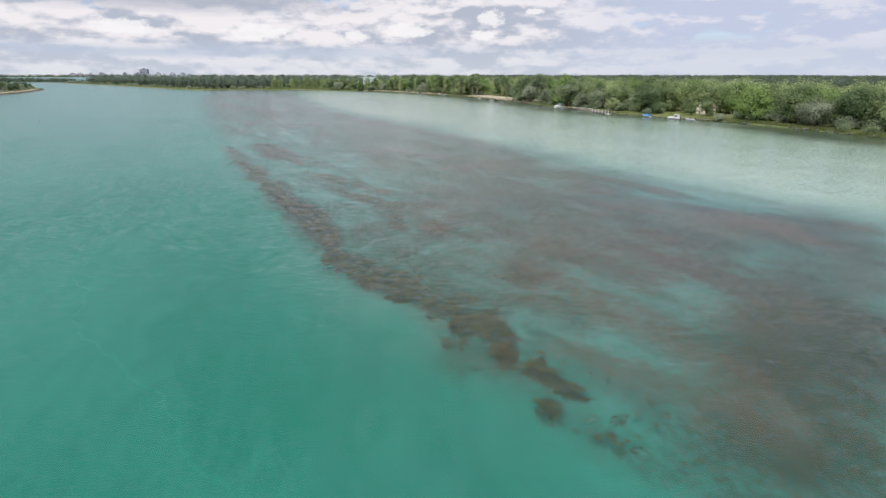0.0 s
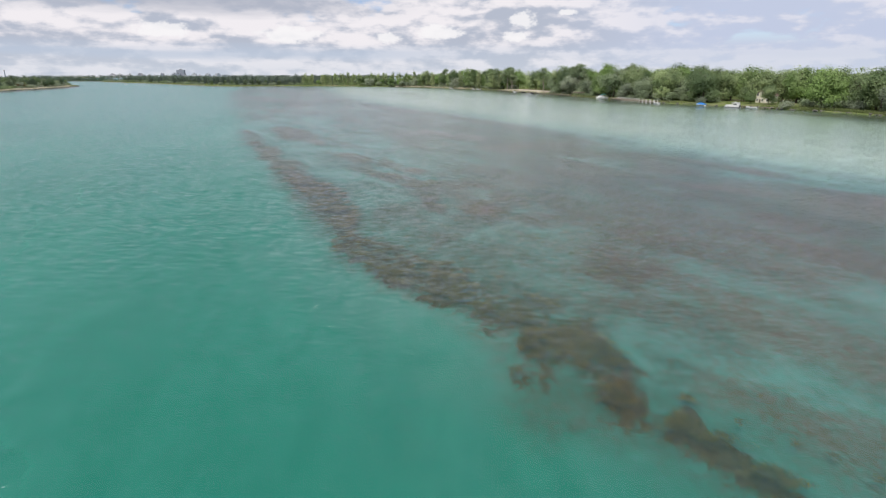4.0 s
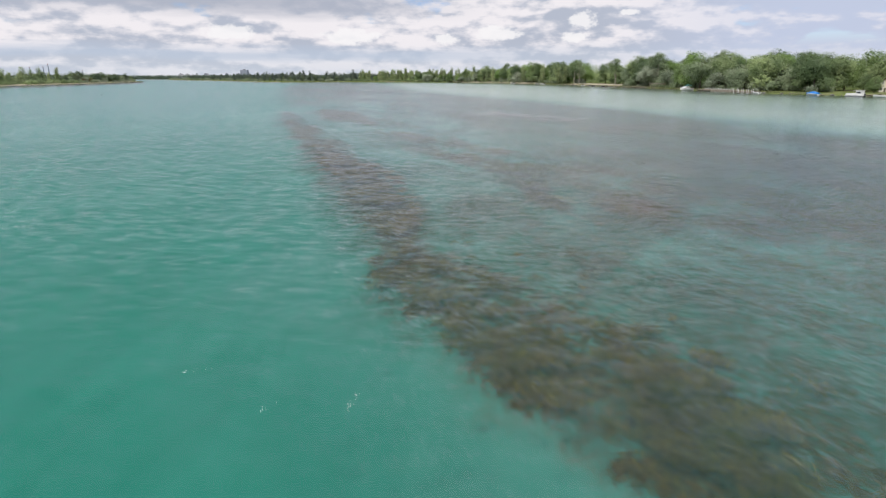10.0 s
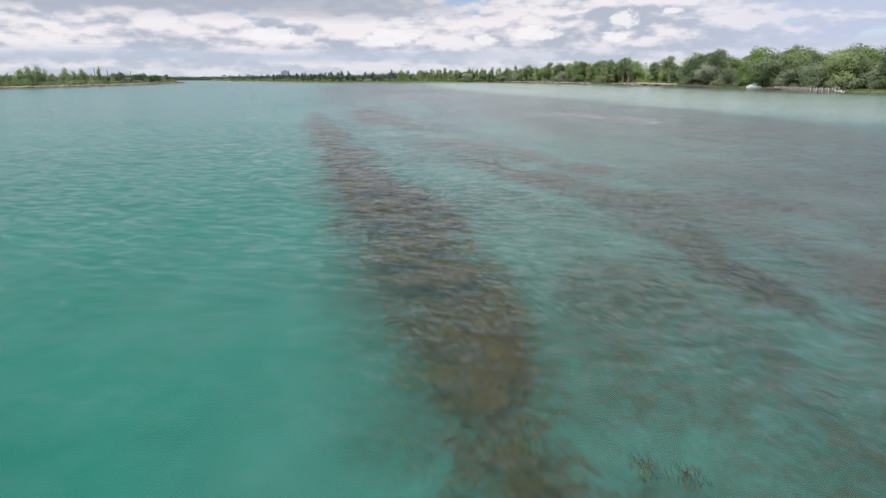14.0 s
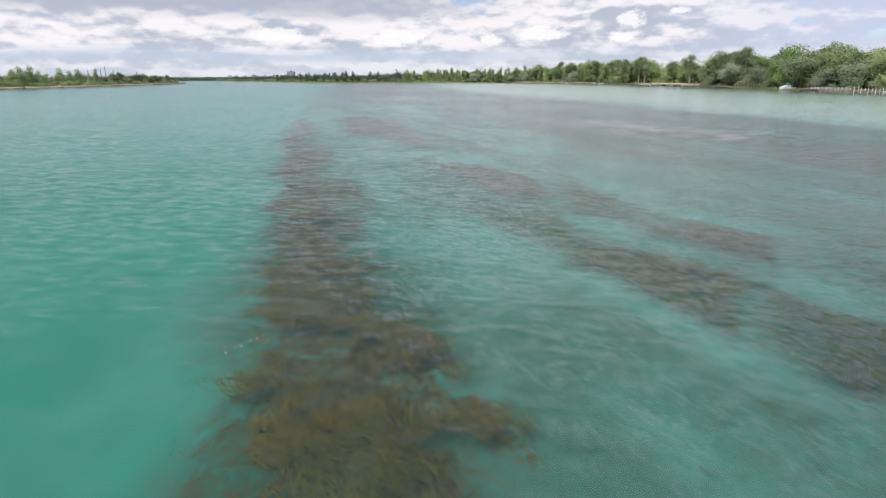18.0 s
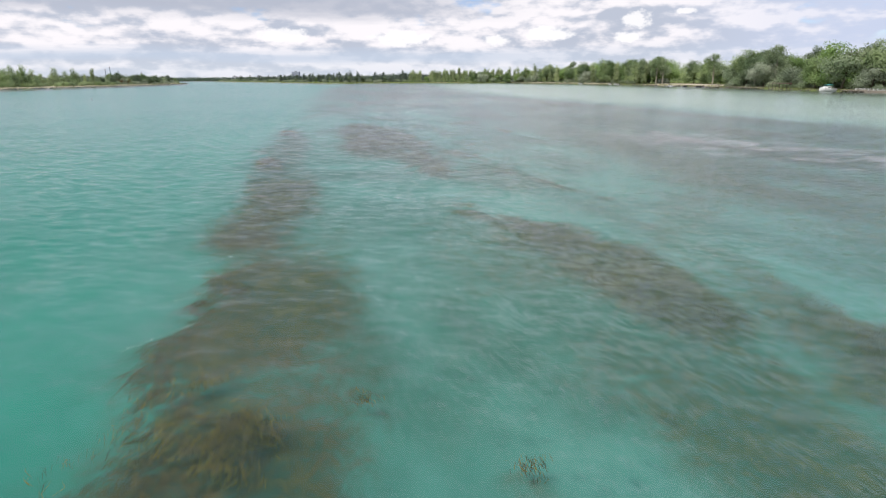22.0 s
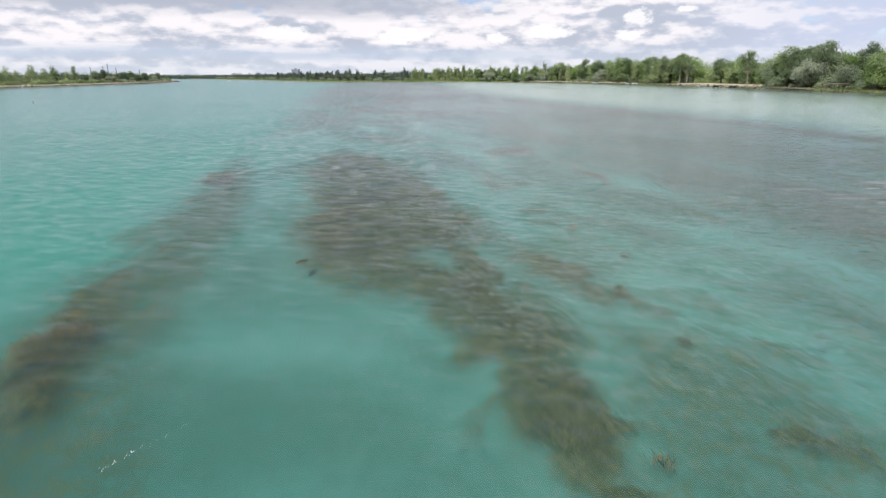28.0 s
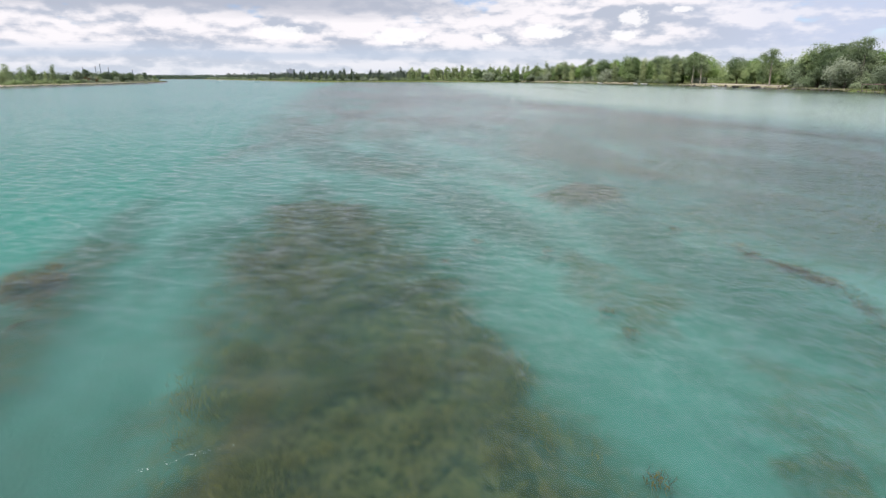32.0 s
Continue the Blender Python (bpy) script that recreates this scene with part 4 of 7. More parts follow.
low_bed(0.5, (-0.8, 110.3), (3.6, 107.1), (6.1, 101.8), (7.5, 98.4), (7.1, 97.8), (4.0, 97.5), (2.4, 100.9))
mid_bed(0.65, (-27.3, 194.4), (-15.4, 183.5), (-7.1, 153.3), (-2.6, 133.1), (-6.4, 135.4), (-14.1, 149.9))
mid_bed(0.6, (-2.7, 135.9), (1.9, 133.6), (6.1, 129.3), (8.5, 121.5), (6.1, 122.8), (2.3, 127.8), (-1.6, 129.5))
mid_bed(0.65, (1.1, 180.4), (11.6, 182.0), (17.2, 153.8), (10.7, 148.3), (4.6, 157.6))
mid_bed(0.4, (8.6, 114.0), (10.3, 115.2), (9.1, 113.2))
mid_bed(0.4, (8.5, 110.8), (11.0, 110.3), (12.6, 107.0), (9.2, 101.4), (8.4, 104.7))
mid_bed(0.35, (5.2, 140.0), (17.9, 141.5), (26.0, 129.4), (16.8, 114.0), (12.3, 119.9), (7.7, 127.4))
mid_bed(0.78, (-30.2, 166.9), (-14.2, 129.3), (-8.9, 115.3), (-6.2, 105.1), (-5.5, 100.0), (-5.9, 96.1), (-9.2, 95.8), (-10.5, 101.4), (-14.3, 111.7), (-21.3, 133.7))
reach((-35.6, 134.2), (-6.7, 137.2), (23.1, 140.4), (4.8, 109.6), (-4.2, 108.8), (-13.0, 108.0))
mid_bed(0.5, (-24.8, 142.1), (-25.6, 150.7), (-35.2, 181.5), (-30.2, 174.5), (-22.3, 145.0), (-18.3, 133.1), (-19.4, 130.1), (-23.2, 137.9))
mid_bed(0.42, (-17.7, 120.7), (-18.7, 125.6), (-16.2, 124.0), (-15.2, 119.6), (-15.1, 118.2), (-13.6, 116.5), (-11.5, 112.9), (-10.7, 110.8), (-10.6, 108.7), (-11.2, 108.8), (-11.7, 110.7), (-13.4, 112.7), (-15.3, 115.0), (-15.9, 117.3))
top_bed(0.4, (-16.1, 118.8), (-15.1, 119.5), (-14.6, 118.1), (-15.4, 118.0))
low_bed(0.62, (-21.2, 131.5), (-22.7, 144.6), (-13.8, 132.3), (-11.4, 122.5), (-10.1, 115.1), (-9.6, 111.5), (-9.0, 109.0), (-13.6, 108.6), (-15.2, 110.5), (-15.8, 113.2), (-16.9, 118.1))
mid_bed(0.85, (-24.0, 182.9), (-16.0, 183.9), (-7.0, 149.5), (-3.4, 136.3), (-3.7, 131.8), (-2.4, 130.6), (0.4, 128.6), (-1.6, 128.4), (-4.6, 131.0), (-7.6, 137.6), (-10.4, 146.3), (-15.4, 151.8))
mid_bed(0.65, (0.4, 135.1), (2.7, 131.8), (4.6, 128.0), (6.6, 123.8), (4.9, 124.4), (3.1, 127.8), (0.8, 131.6))
mid_bed(0.55, (6.8, 121.8), (8.4, 121.6), (8.3, 120.5), (7.1, 120.9))
mid_bed(0.45, (-3.8, 122.1), (-1.4, 122.3), (-1.9, 121.3), (-3.5, 121.1))
mid_bed(0.95, (-2.7, 117.8), (-1.1, 118.0), (0.1, 116.1), (1.0, 114.1), (2.7, 113.9), (4.2, 112.9), (4.2, 111.9), (4.6, 110.7), (5.1, 110.2), (4.9, 109.8), (1.8, 109.5), (1.1, 111.0), (0.2, 112.8), (-1.0, 115.2))
mid_bed(0.4, (-4.7, 114.5), (-3.4, 114.7), (-3.5, 113.3), (-4.5, 113.6))
low_bed(0.45, (-2.7, 118.0), (0.3, 113.5), (1.4, 109.9), (-1.6, 109.7), (-1.9, 113.9))
mid_bed(0.65, (6.8, 186.9), (14.2, 176.6), (14.8, 158.9), (17.7, 152.3), (12.7, 151.8), (8.4, 160.2))
mid_bed(0.45, (1.8, 141.6), (4.8, 139.9), (3.5, 137.0))
mid_bed(0.55, (-3.1, 161.0), (-0.3, 147.4), (-2.2, 144.6), (-5.3, 156.6))
mid_bed(0.55, (9.5, 148.5), (17.5, 143.3), (16.5, 139.3), (10.4, 143.6))
mid_bed(0.8, (-20.4, 130.0), (-21.8, 142.5), (-14.6, 130.6), (-11.9, 120.0), (-10.9, 113.6), (-10.0, 109.9), (-9.7, 108.4), (-13.1, 108.1), (-14.3, 109.5), (-15.0, 112.2), (-16.1, 117.3))
low_bed(0.5, (-10.9, 122.5), (-2.6, 119.5), (-1.1, 113.9), (-1.6, 109.7), (-8.6, 109.0), (-10.1, 115.1))
reach((-44.2, 160.2), (-10.7, 163.7), (23.7, 167.3), (1.2, 129.8), (-7.7, 129.0), (-16.7, 128.2))
mid_bed(0.75, (-34.9, 173.8), (-31.7, 174.2), (-28.4, 167.8), (-29.5, 161.1), (-32.2, 167.4))
mid_bed(0.65, (-25.0, 144.7), (-26.3, 151.5), (-28.3, 158.0), (-27.1, 158.1), (-24.6, 149.0), (-23.7, 144.3), (-23.5, 142.2))
top_bed(0.6, (-22.6, 136.6), (-21.9, 137.7), (-20.5, 136.8), (-20.1, 135.4), (-20.5, 135.0), (-19.2, 133.2), (-18.4, 131.7), (-18.9, 132.0), (-21.0, 133.7))
mid_bed(0.8, (-22.8, 136.2), (-24.6, 140.7), (-25.0, 144.7), (-23.4, 143.9), (-20.8, 138.5), (-20.3, 135.6), (-18.1, 131.6), (-19.5, 131.5), (-22.2, 134.6))
low_bed(0.6, (-25.2, 137.9), (-27.2, 147.9), (-30.3, 164.4), (-25.7, 160.2), (-22.6, 145.3), (-19.6, 135.6), (-17.1, 132.4), (-16.1, 128.9), (-17.2, 128.7))
mid_bed(0.97, (-26.1, 189.0), (-21.7, 181.6), (-18.6, 175.6), (-16.5, 179.9), (-12.7, 172.7), (-9.9, 162.0), (-8.6, 153.2), (-7.5, 149.5), (-6.6, 144.7), (-6.9, 143.1), (-6.2, 141.7), (-4.9, 140.0), (-4.3, 137.5), (-5.1, 137.0), (-6.2, 137.8), (-7.4, 138.7), (-8.6, 140.8), (-10.5, 142.7), (-9.6, 143.6), (-11.7, 146.9), (-13.7, 145.8), (-15.0, 147.6), (-17.9, 155.4), (-21.1, 168.6))
mid_bed(0.97, (-6.5, 135.3), (-4.6, 135.4), (-3.8, 134.8), (-3.8, 132.4), (-3.7, 131.0), (-4.2, 130.4), (-3.5, 130.1), (-2.9, 129.5), (-4.3, 129.4), (-5.1, 130.9), (-6.3, 132.7), (-6.9, 133.2))
mid_bed(0.45, (-7.7, 133.2), (-6.6, 133.6), (-7.0, 131.4), (-7.6, 132.1))
mid_bed(0.75, (-7.2, 138.7), (-4.3, 137.5), (-4.4, 135.5), (-6.5, 135.3), (-7.4, 136.8))
mid_bed(0.65, (-4.6, 160.4), (-2.7, 159.7), (-2.4, 155.4), (-0.3, 151.4), (-2.8, 151.8), (-4.5, 155.1))
mid_bed(0.65, (-4.1, 146.7), (-2.1, 146.0), (-1.2, 142.9), (1.0, 143.1), (2.6, 141.3), (2.1, 139.6), (0.6, 140.5), (-1.6, 141.8), (-3.6, 144.2))
mid_bed(0.65, (1.6, 138.1), (3.1, 137.7), (3.7, 136.2), (2.6, 136.1), (1.8, 137.2))
mid_bed(0.8, (0.1, 132.5), (1.0, 132.4), (2.0, 131.5), (1.8, 130.7), (1.2, 131.1), (0.2, 131.6))
tuft(-0.6, 136.9)
tuft(-3.0, 130.5)
tuft(-15.5, 144.1)
tuft(-1.7, 141.7)
tuft(-2.3, 151.9)
mid_bed(0.65, (6.3, 178.4), (13.4, 177.3), (16.6, 167.1), (14.5, 158.7), (17.8, 157.4), (13.6, 150.5), (10.4, 153.7), (8.1, 158.0), (6.0, 168.6))
mid_bed(0.5, (6.6, 152.1), (9.2, 151.1), (7.7, 147.8), (5.9, 148.6))
mid_bed(0.45, (-3.3, 135.0), (-2.0, 135.7), (0.0, 134.5), (-1.0, 133.8), (-2.8, 134.2))
mid_bed(0.65, (-22.8, 135.3), (-24.2, 140.7), (-24.5, 146.7), (-27.9, 158.0), (-27.5, 162.5), (-22.7, 149.2), (-20.9, 139.7), (-18.9, 134.1), (-17.4, 130.7), (-18.0, 129.7))
low_bed(0.6, (-18.3, 132.3), (-19.8, 136.5), (-15.2, 136.0), (-11.3, 135.6), (-7.9, 133.2), (-6.9, 129.7), (-17.2, 128.7), (-19.3, 131.1))
mid_bed(0.5, (-3.2, 139.1), (1.9, 139.6), (4.3, 134.9), (1.3, 129.9), (-2.4, 129.6), (-2.5, 133.6))
mid_bed(0.4, (-6.5, 173.3), (8.3, 156.4), (11.8, 147.3), (7.4, 140.1), (3.3, 143.3), (-3.0, 149.9))
reach((-45.1, 169.8), (-12.3, 173.1), (21.5, 176.6), (-0.7, 139.9), (-9.5, 139.1), (-18.2, 138.4))
mid_bed(0.95, (-25.3, 180.7), (-22.3, 181.1), (-17.3, 181.6), (-13.4, 173.6), (-11.0, 164.3), (-9.1, 157.1), (-8.3, 153.7), (-7.9, 149.8), (-8.7, 148.7), (-10.7, 148.5), (-11.0, 147.5), (-11.6, 146.5), (-13.3, 146.0), (-14.3, 145.5), (-15.4, 146.6), (-16.9, 151.5), (-19.0, 160.7))
mid_bed(0.85, (-9.9, 148.0), (-8.4, 148.2), (-7.6, 146.9), (-6.7, 144.1), (-7.2, 143.7), (-7.7, 145.3), (-8.7, 147.2))
mid_bed(0.97, (-8.7, 143.9), (-7.5, 143.7), (-7.0, 141.9), (-7.2, 141.0), (-6.3, 140.4), (-5.7, 139.6), (-7.9, 139.4), (-8.1, 140.9), (-9.2, 141.4), (-9.1, 142.7))
mid_bed(0.45, (-11.2, 143.1), (-10.6, 141.6), (-9.5, 141.7), (-9.9, 142.9))
mid_bed(0.5, (-13.9, 145.5), (-11.6, 146.1), (-11.2, 143.1), (-12.6, 143.2))
mid_bed(0.65, (-6.0, 143.2), (-5.2, 142.8), (-5.2, 141.8), (-5.7, 141.9))
mid_bed(0.7, (-4.3, 146.4), (-3.0, 145.7), (-2.6, 144.1), (-2.2, 142.5), (-2.2, 141.6), (-2.9, 141.8), (-3.6, 143.7), (-4.3, 145.3))
top_bed(0.5, (-1.9, 141.6), (-1.4, 141.6), (-1.7, 141.1), (-2.1, 141.0))
mid_bed(0.65, (-5.3, 159.6), (-2.9, 159.8), (-2.4, 156.8), (-3.4, 157.2))
mid_bed(0.65, (-4.8, 154.8), (-3.0, 155.0), (-3.2, 152.7), (-4.5, 153.3))
mid_bed(0.55, (-1.3, 151.6), (-0.5, 150.8), (-1.1, 150.1))
tuft(-2.5, 151.0)
tuft(-0.5, 146.3)
tuft(-7.9, 156.2)
tuft(-8.6, 152.4)
tuft(-0.9, 153.9)
tuft(-23.1, 145.8)
mid_bed(0.65, (3.7, 177.8), (4.4, 171.0), (3.4, 169.0), (2.4, 174.0))
mid_bed(0.6, (-8.2, 171.8), (-5.8, 172.1), (-6.5, 165.5), (-7.9, 166.2))
mid_bed(0.45, (-5.0, 176.9), (1.0, 183.5), (-0.4, 177.4), (-4.8, 173.3))
mid_bed(0.65, (9.2, 178.4), (13.3, 174.0), (10.5, 168.0), (12.3, 161.3), (8.6, 155.3), (6.7, 159.6), (6.2, 167.5))
mid_bed(0.55, (3.3, 160.4), (6.2, 158.6), (7.7, 153.7), (6.1, 153.6), (4.8, 156.6))
mid_bed(0.45, (-29.7, 151.7), (-28.7, 153.9), (-27.4, 158.6), (-24.8, 155.6), (-25.8, 150.6), (-26.6, 148.1))
mid_bed(0.65, (-33.6, 170.3), (-30.7, 170.6), (-28.8, 167.7), (-31.6, 168.4))
mid_bed(0.65, (-29.6, 159.0), (-28.9, 164.1), (-27.0, 162.0), (-28.7, 159.1))
low_bed(0.6, (-16.1, 147.0), (-18.8, 159.8), (-25.1, 183.4), (-14.2, 181.2), (-7.9, 152.0), (-6.4, 144.8), (-6.0, 141.6), (-4.6, 140.2), (-9.3, 139.7), (-10.9, 142.1), (-14.7, 143.7))
low_bed(0.55, (-28.4, 150.1), (-24.4, 153.4), (-16.0, 147.0), (-12.2, 139.5), (-18.8, 138.9))
reach((-80.2, 224.6), (-18.2, 231.6), (47.0, 239.0), (-3.5, 156.1), (-12.2, 155.4), (-20.8, 154.7))
top_bed(0.6, (-31.3, 167.9), (-29.7, 169.3), (-28.4, 166.7), (-28.7, 164.8), (-29.8, 165.3), (-31.4, 167.1))
top_bed(0.55, (-28.2, 163.4), (-27.7, 164.3), (-27.3, 162.3))
mid_bed(0.45, (-33.4, 169.4), (-33.7, 175.6), (-30.5, 174.7), (-27.8, 166.9), (-27.1, 162.0))
mid_bed(0.75, (-25.5, 184.3), (-23.8, 186.4), (-21.6, 184.6), (-19.1, 177.0), (-18.3, 173.6), (-18.9, 169.9), (-20.9, 169.7), (-23.1, 176.6))
mid_bed(0.5, (-17.4, 178.4), (-15.7, 180.0), (-15.5, 176.0))
mid_bed(0.97, (-20.6, 168.2), (-17.8, 169.2), (-15.4, 169.4), (-12.9, 168.9), (-11.7, 166.4), (-11.1, 163.0), (-10.6, 161.1), (-10.8, 159.8), (-12.0, 159.7), (-12.8, 158.3), (-13.2, 157.3), (-13.0, 156.0), (-11.8, 156.1), (-10.2, 156.8), (-9.3, 156.3), (-9.1, 155.8), (-17.3, 155.1), (-18.0, 157.9), (-18.6, 159.5), (-19.1, 162.3), (-20.1, 166.2))
mid_bed(0.55, (-10.8, 158.5), (-9.9, 158.6), (-9.6, 157.4), (-10.5, 157.4))
mid_bed(0.4, (-9.6, 159.6), (-8.6, 159.4), (-9.1, 158.4))
top_bed(0.5, (-13.1, 158.9), (-12.7, 159.2), (-12.7, 158.6), (-13.0, 158.5))
low_bed(0.7, (-28.6, 188.1), (-16.1, 183.4), (-11.5, 170.1), (-9.2, 160.4), (-8.5, 156.3), (-17.9, 155.5), (-19.7, 161.5), (-22.1, 170.0))
mid_bed(0.55, (-7.6, 174.0), (-5.5, 171.0), (-3.7, 169.0), (-5.1, 164.4), (-7.0, 163.8), (-7.3, 166.2), (-8.2, 169.3))
tuft(-7.2, 165.2)
tuft(-6.8, 163.5)
tuft(-8.6, 172.6)
tuft(-13.3, 170.7)
tuft(-12.0, 174.1)
tuft(-1.4, 177.4)
mid_bed(0.65, (-8.1, 186.9), (-4.5, 193.0), (-1.8, 190.8), (-2.7, 186.4), (-6.6, 182.5))
mid_bed(0.5, (-1.7, 179.9), (0.5, 178.1), (0.1, 176.9), (-1.8, 177.3))
top_bed(0.6, (0.7, 174.8), (1.9, 171.6), (2.9, 169.1), (3.0, 167.8), (2.1, 168.4), (1.0, 170.8))
mid_bed(0.5, (0.5, 183.1), (10.4, 189.7), (12.7, 182.7), (2.5, 166.0), (0.9, 169.4), (-0.5, 175.2))
top_bed(0.5, (2.3, 168.1), (2.7, 166.4), (1.7, 164.8), (1.7, 166.3))
mid_bed(0.65, (-4.8, 157.6), (-3.1, 158.2), (-3.3, 157.2), (-3.3, 156.4), (-3.4, 156.2), (-4.7, 156.3), (-4.9, 157.0))
mid_bed(0.65, (-8.3, 249.5), (-1.0, 230.4), (4.9, 207.4), (9.3, 197.2), (9.9, 188.6), (3.7, 193.8), (-2.2, 199.2), (-8.2, 210.7))
mid_bed(0.6, (11.9, 215.3), (21.7, 216.4), (17.4, 204.7), (12.8, 206.2))
mid_bed(0.5, (-25.3, 208.9), (-17.1, 201.2), (-19.3, 194.4), (-25.0, 202.3))
mid_bed(0.5, (-159.7, 655.6), (32.7, 580.9), (50.9, 245.3), (20.5, 195.5), (10.6, 200.5), (1.8, 223.3), (-8.3, 249.5), (-24.5, 227.8), (-37.6, 219.0), (-39.7, 207.4), (-67.8, 297.3))
mid_bed(0.55, (1.8, 273.0), (23.2, 259.8), (44.9, 235.5), (32.3, 214.9), (15.0, 232.2))
top_bed(0.62, (-11.7, 103.1), (-0.7, 82.1), (6.0, 60.2), (8.7, 46.6), (14.2, 40.4), (18.8, 32.5), (21.0, 27.7), (24.1, 24.6), (23.6, 22.1), (25.8, 21.2), (26.1, 16.7), (26.3, 14.1), (25.2, 11.2), (24.8, 9.2), (23.3, 8.7), (23.2, 11.0), (23.2, 13.9), (21.7, 15.4), (20.3, 12.8), (19.3, 14.1), (19.9, 18.3), (20.6, 20.9), (18.1, 24.2), (15.7, 27.1), (13.0, 32.9), (8.5, 40.8), (5.3, 54.2), (-3.3, 77.0))
mid_bed(0.4, (-17.5, 125.4), (7.4, 58.3), (16.1, 39.5), (25.7, 26.1), (28.1, 17.0), (29.0, 10.6), (28.4, 8.1), (19.3, 8.7), (18.4, 14.7), (17.4, 20.3), (11.4, 33.9), (6.3, 43.8), (-5.2, 78.9))
mid_bed(0.65, (21.1, 46.9), (33.2, 46.0), (38.1, 34.8), (39.8, 21.6), (31.7, 12.0), (28.7, 18.2), (25.1, 24.3), (22.5, 30.6))
top_bed(0.66, (-3.8, 80.5), (4.9, 67.5), (8.1, 51.5), (9.6, 44.7), (12.3, 39.6), (14.9, 37.5), (14.3, 34.8), (16.0, 32.5), (18.3, 32.4), (18.0, 28.8), (18.1, 26.4), (18.9, 24.5), (20.2, 23.4), (21.0, 21.9), (21.3, 20.9), (20.1, 20.4), (19.0, 21.2), (18.0, 23.2), (16.8, 24.9), (15.7, 26.5), (13.9, 28.4), (12.4, 31.3), (9.8, 35.8), (7.9, 38.7), (6.5, 46.3), (3.7, 56.0))
top_bed(0.55, (19.6, 28.2), (20.9, 28.2), (20.5, 26.4), (21.0, 24.4), (23.6, 24.3), (22.1, 23.7), (20.7, 24.4), (19.5, 26.0))
mid_bed(0.42, (5.4, 62.6), (15.5, 39.4), (20.1, 33.8), (22.0, 26.8), (24.3, 22.5), (22.1, 19.6), (20.8, 19.7), (17.9, 22.1), (15.4, 25.0), (12.9, 28.5), (9.3, 35.8), (6.7, 44.5))
mid_bed(0.6, (19.5, 42.7), (24.2, 37.1), (26.5, 30.9), (27.2, 26.3), (24.3, 22.5), (22.0, 26.8), (19.6, 32.4))
top_bed(0.5, (2.6, 64.3), (6.8, 60.0), (7.8, 51.9), (8.1, 45.5), (8.9, 42.4), (9.1, 38.8), (10.3, 38.3), (12.2, 38.4), (12.8, 37.0), (14.2, 36.2), (13.8, 35.4), (11.8, 35.4), (12.2, 33.8), (11.0, 33.5), (10.6, 34.0), (9.6, 35.0), (8.7, 35.7), (7.4, 37.4), (6.5, 42.4), (5.5, 49.4), (0.4, 64.3))
mid_bed(0.42, (-5.1, 87.4), (5.4, 68.6), (11.7, 44.8), (17.4, 39.6), (18.5, 34.0), (19.3, 31.5), (18.2, 29.9), (10.8, 29.8), (10.5, 32.3), (8.7, 35.2), (6.7, 38.4), (4.9, 47.3), (0.6, 63.4))
mid_bed(0.55, (13.8, 50.6), (19.7, 45.7), (23.7, 37.8), (19.3, 31.5), (17.8, 36.1), (13.9, 43.3))
top_bed(0.5, (-5.9, 86.0), (1.8, 76.4), (5.1, 67.5), (6.1, 60.0), (7.6, 53.3), (8.0, 49.9), (7.8, 46.9), (8.3, 46.1), (9.2, 44.7), (8.9, 43.7), (8.0, 43.4), (7.7, 42.3), (8.2, 41.3), (8.7, 40.5), (8.6, 39.1), (7.0, 39.0), (7.2, 40.9), (6.2, 42.2), (6.4, 43.0), (6.8, 44.5), (6.5, 46.4), (5.3, 49.8), (4.4, 54.7), (2.7, 61.0), (-2.5, 71.0))
mid_bed(0.45, (-8.0, 92.4), (2.2, 81.3), (7.1, 58.8), (8.6, 48.5), (9.7, 45.3), (10.9, 43.5), (9.5, 41.4), (8.8, 39.5), (6.4, 39.3), (6.0, 42.1), (5.0, 46.5), (3.8, 51.7), (-0.0, 63.4), (-4.3, 74.9))
mid_bed(0.45, (9.1, 58.9), (16.5, 55.6), (18.3, 49.2), (19.4, 45.9), (15.5, 39.9), (8.7, 39.5), (9.6, 41.9), (11.4, 44.1), (9.5, 48.6), (8.4, 54.2))
mid_bed(0.6, (21.4, 43.0), (32.9, 41.8), (40.7, 25.8), (43.0, 17.9), (36.4, 14.5), (32.3, 19.0), (26.6, 21.9), (22.3, 27.7))
low_bed(0.55, (-13.4, 107.1), (-10.0, 108.7), (-6.7, 104.1), (-5.9, 98.6), (-8.1, 97.5), (-10.1, 97.7))
mid_bed(0.8, (-20.4, 167.5), (-16.8, 169.3), (-14.8, 169.1), (-12.6, 168.2), (-11.6, 164.8), (-11.1, 161.4), (-10.4, 159.0), (-10.0, 155.7), (-17.1, 155.1), (-17.6, 157.0), (-18.3, 160.8), (-20.4, 167.5))
mid_bed(0.5, (-9.9, 159.6), (-8.8, 158.6), (-8.3, 156.6), (-8.5, 155.8), (-9.8, 155.7))
mid_bed(0.42, (1.3, 165.9), (6.1, 166.3), (10.9, 163.3), (-1.2, 143.3), (-5.9, 142.9), (-6.7, 145.2), (-5.9, 148.8), (-3.6, 152.4))
mid_bed(0.75, (-4.5, 147.0), (-3.3, 146.3), (-2.3, 144.9), (-2.5, 143.2), (-3.9, 143.1), (-4.3, 144.8), (-4.8, 145.9))
mid_bed(0.4, (-3.8, 163.0), (-0.6, 161.2), (0.1, 155.0), (-1.0, 153.7), (-2.7, 156.0), (-4.2, 159.0))
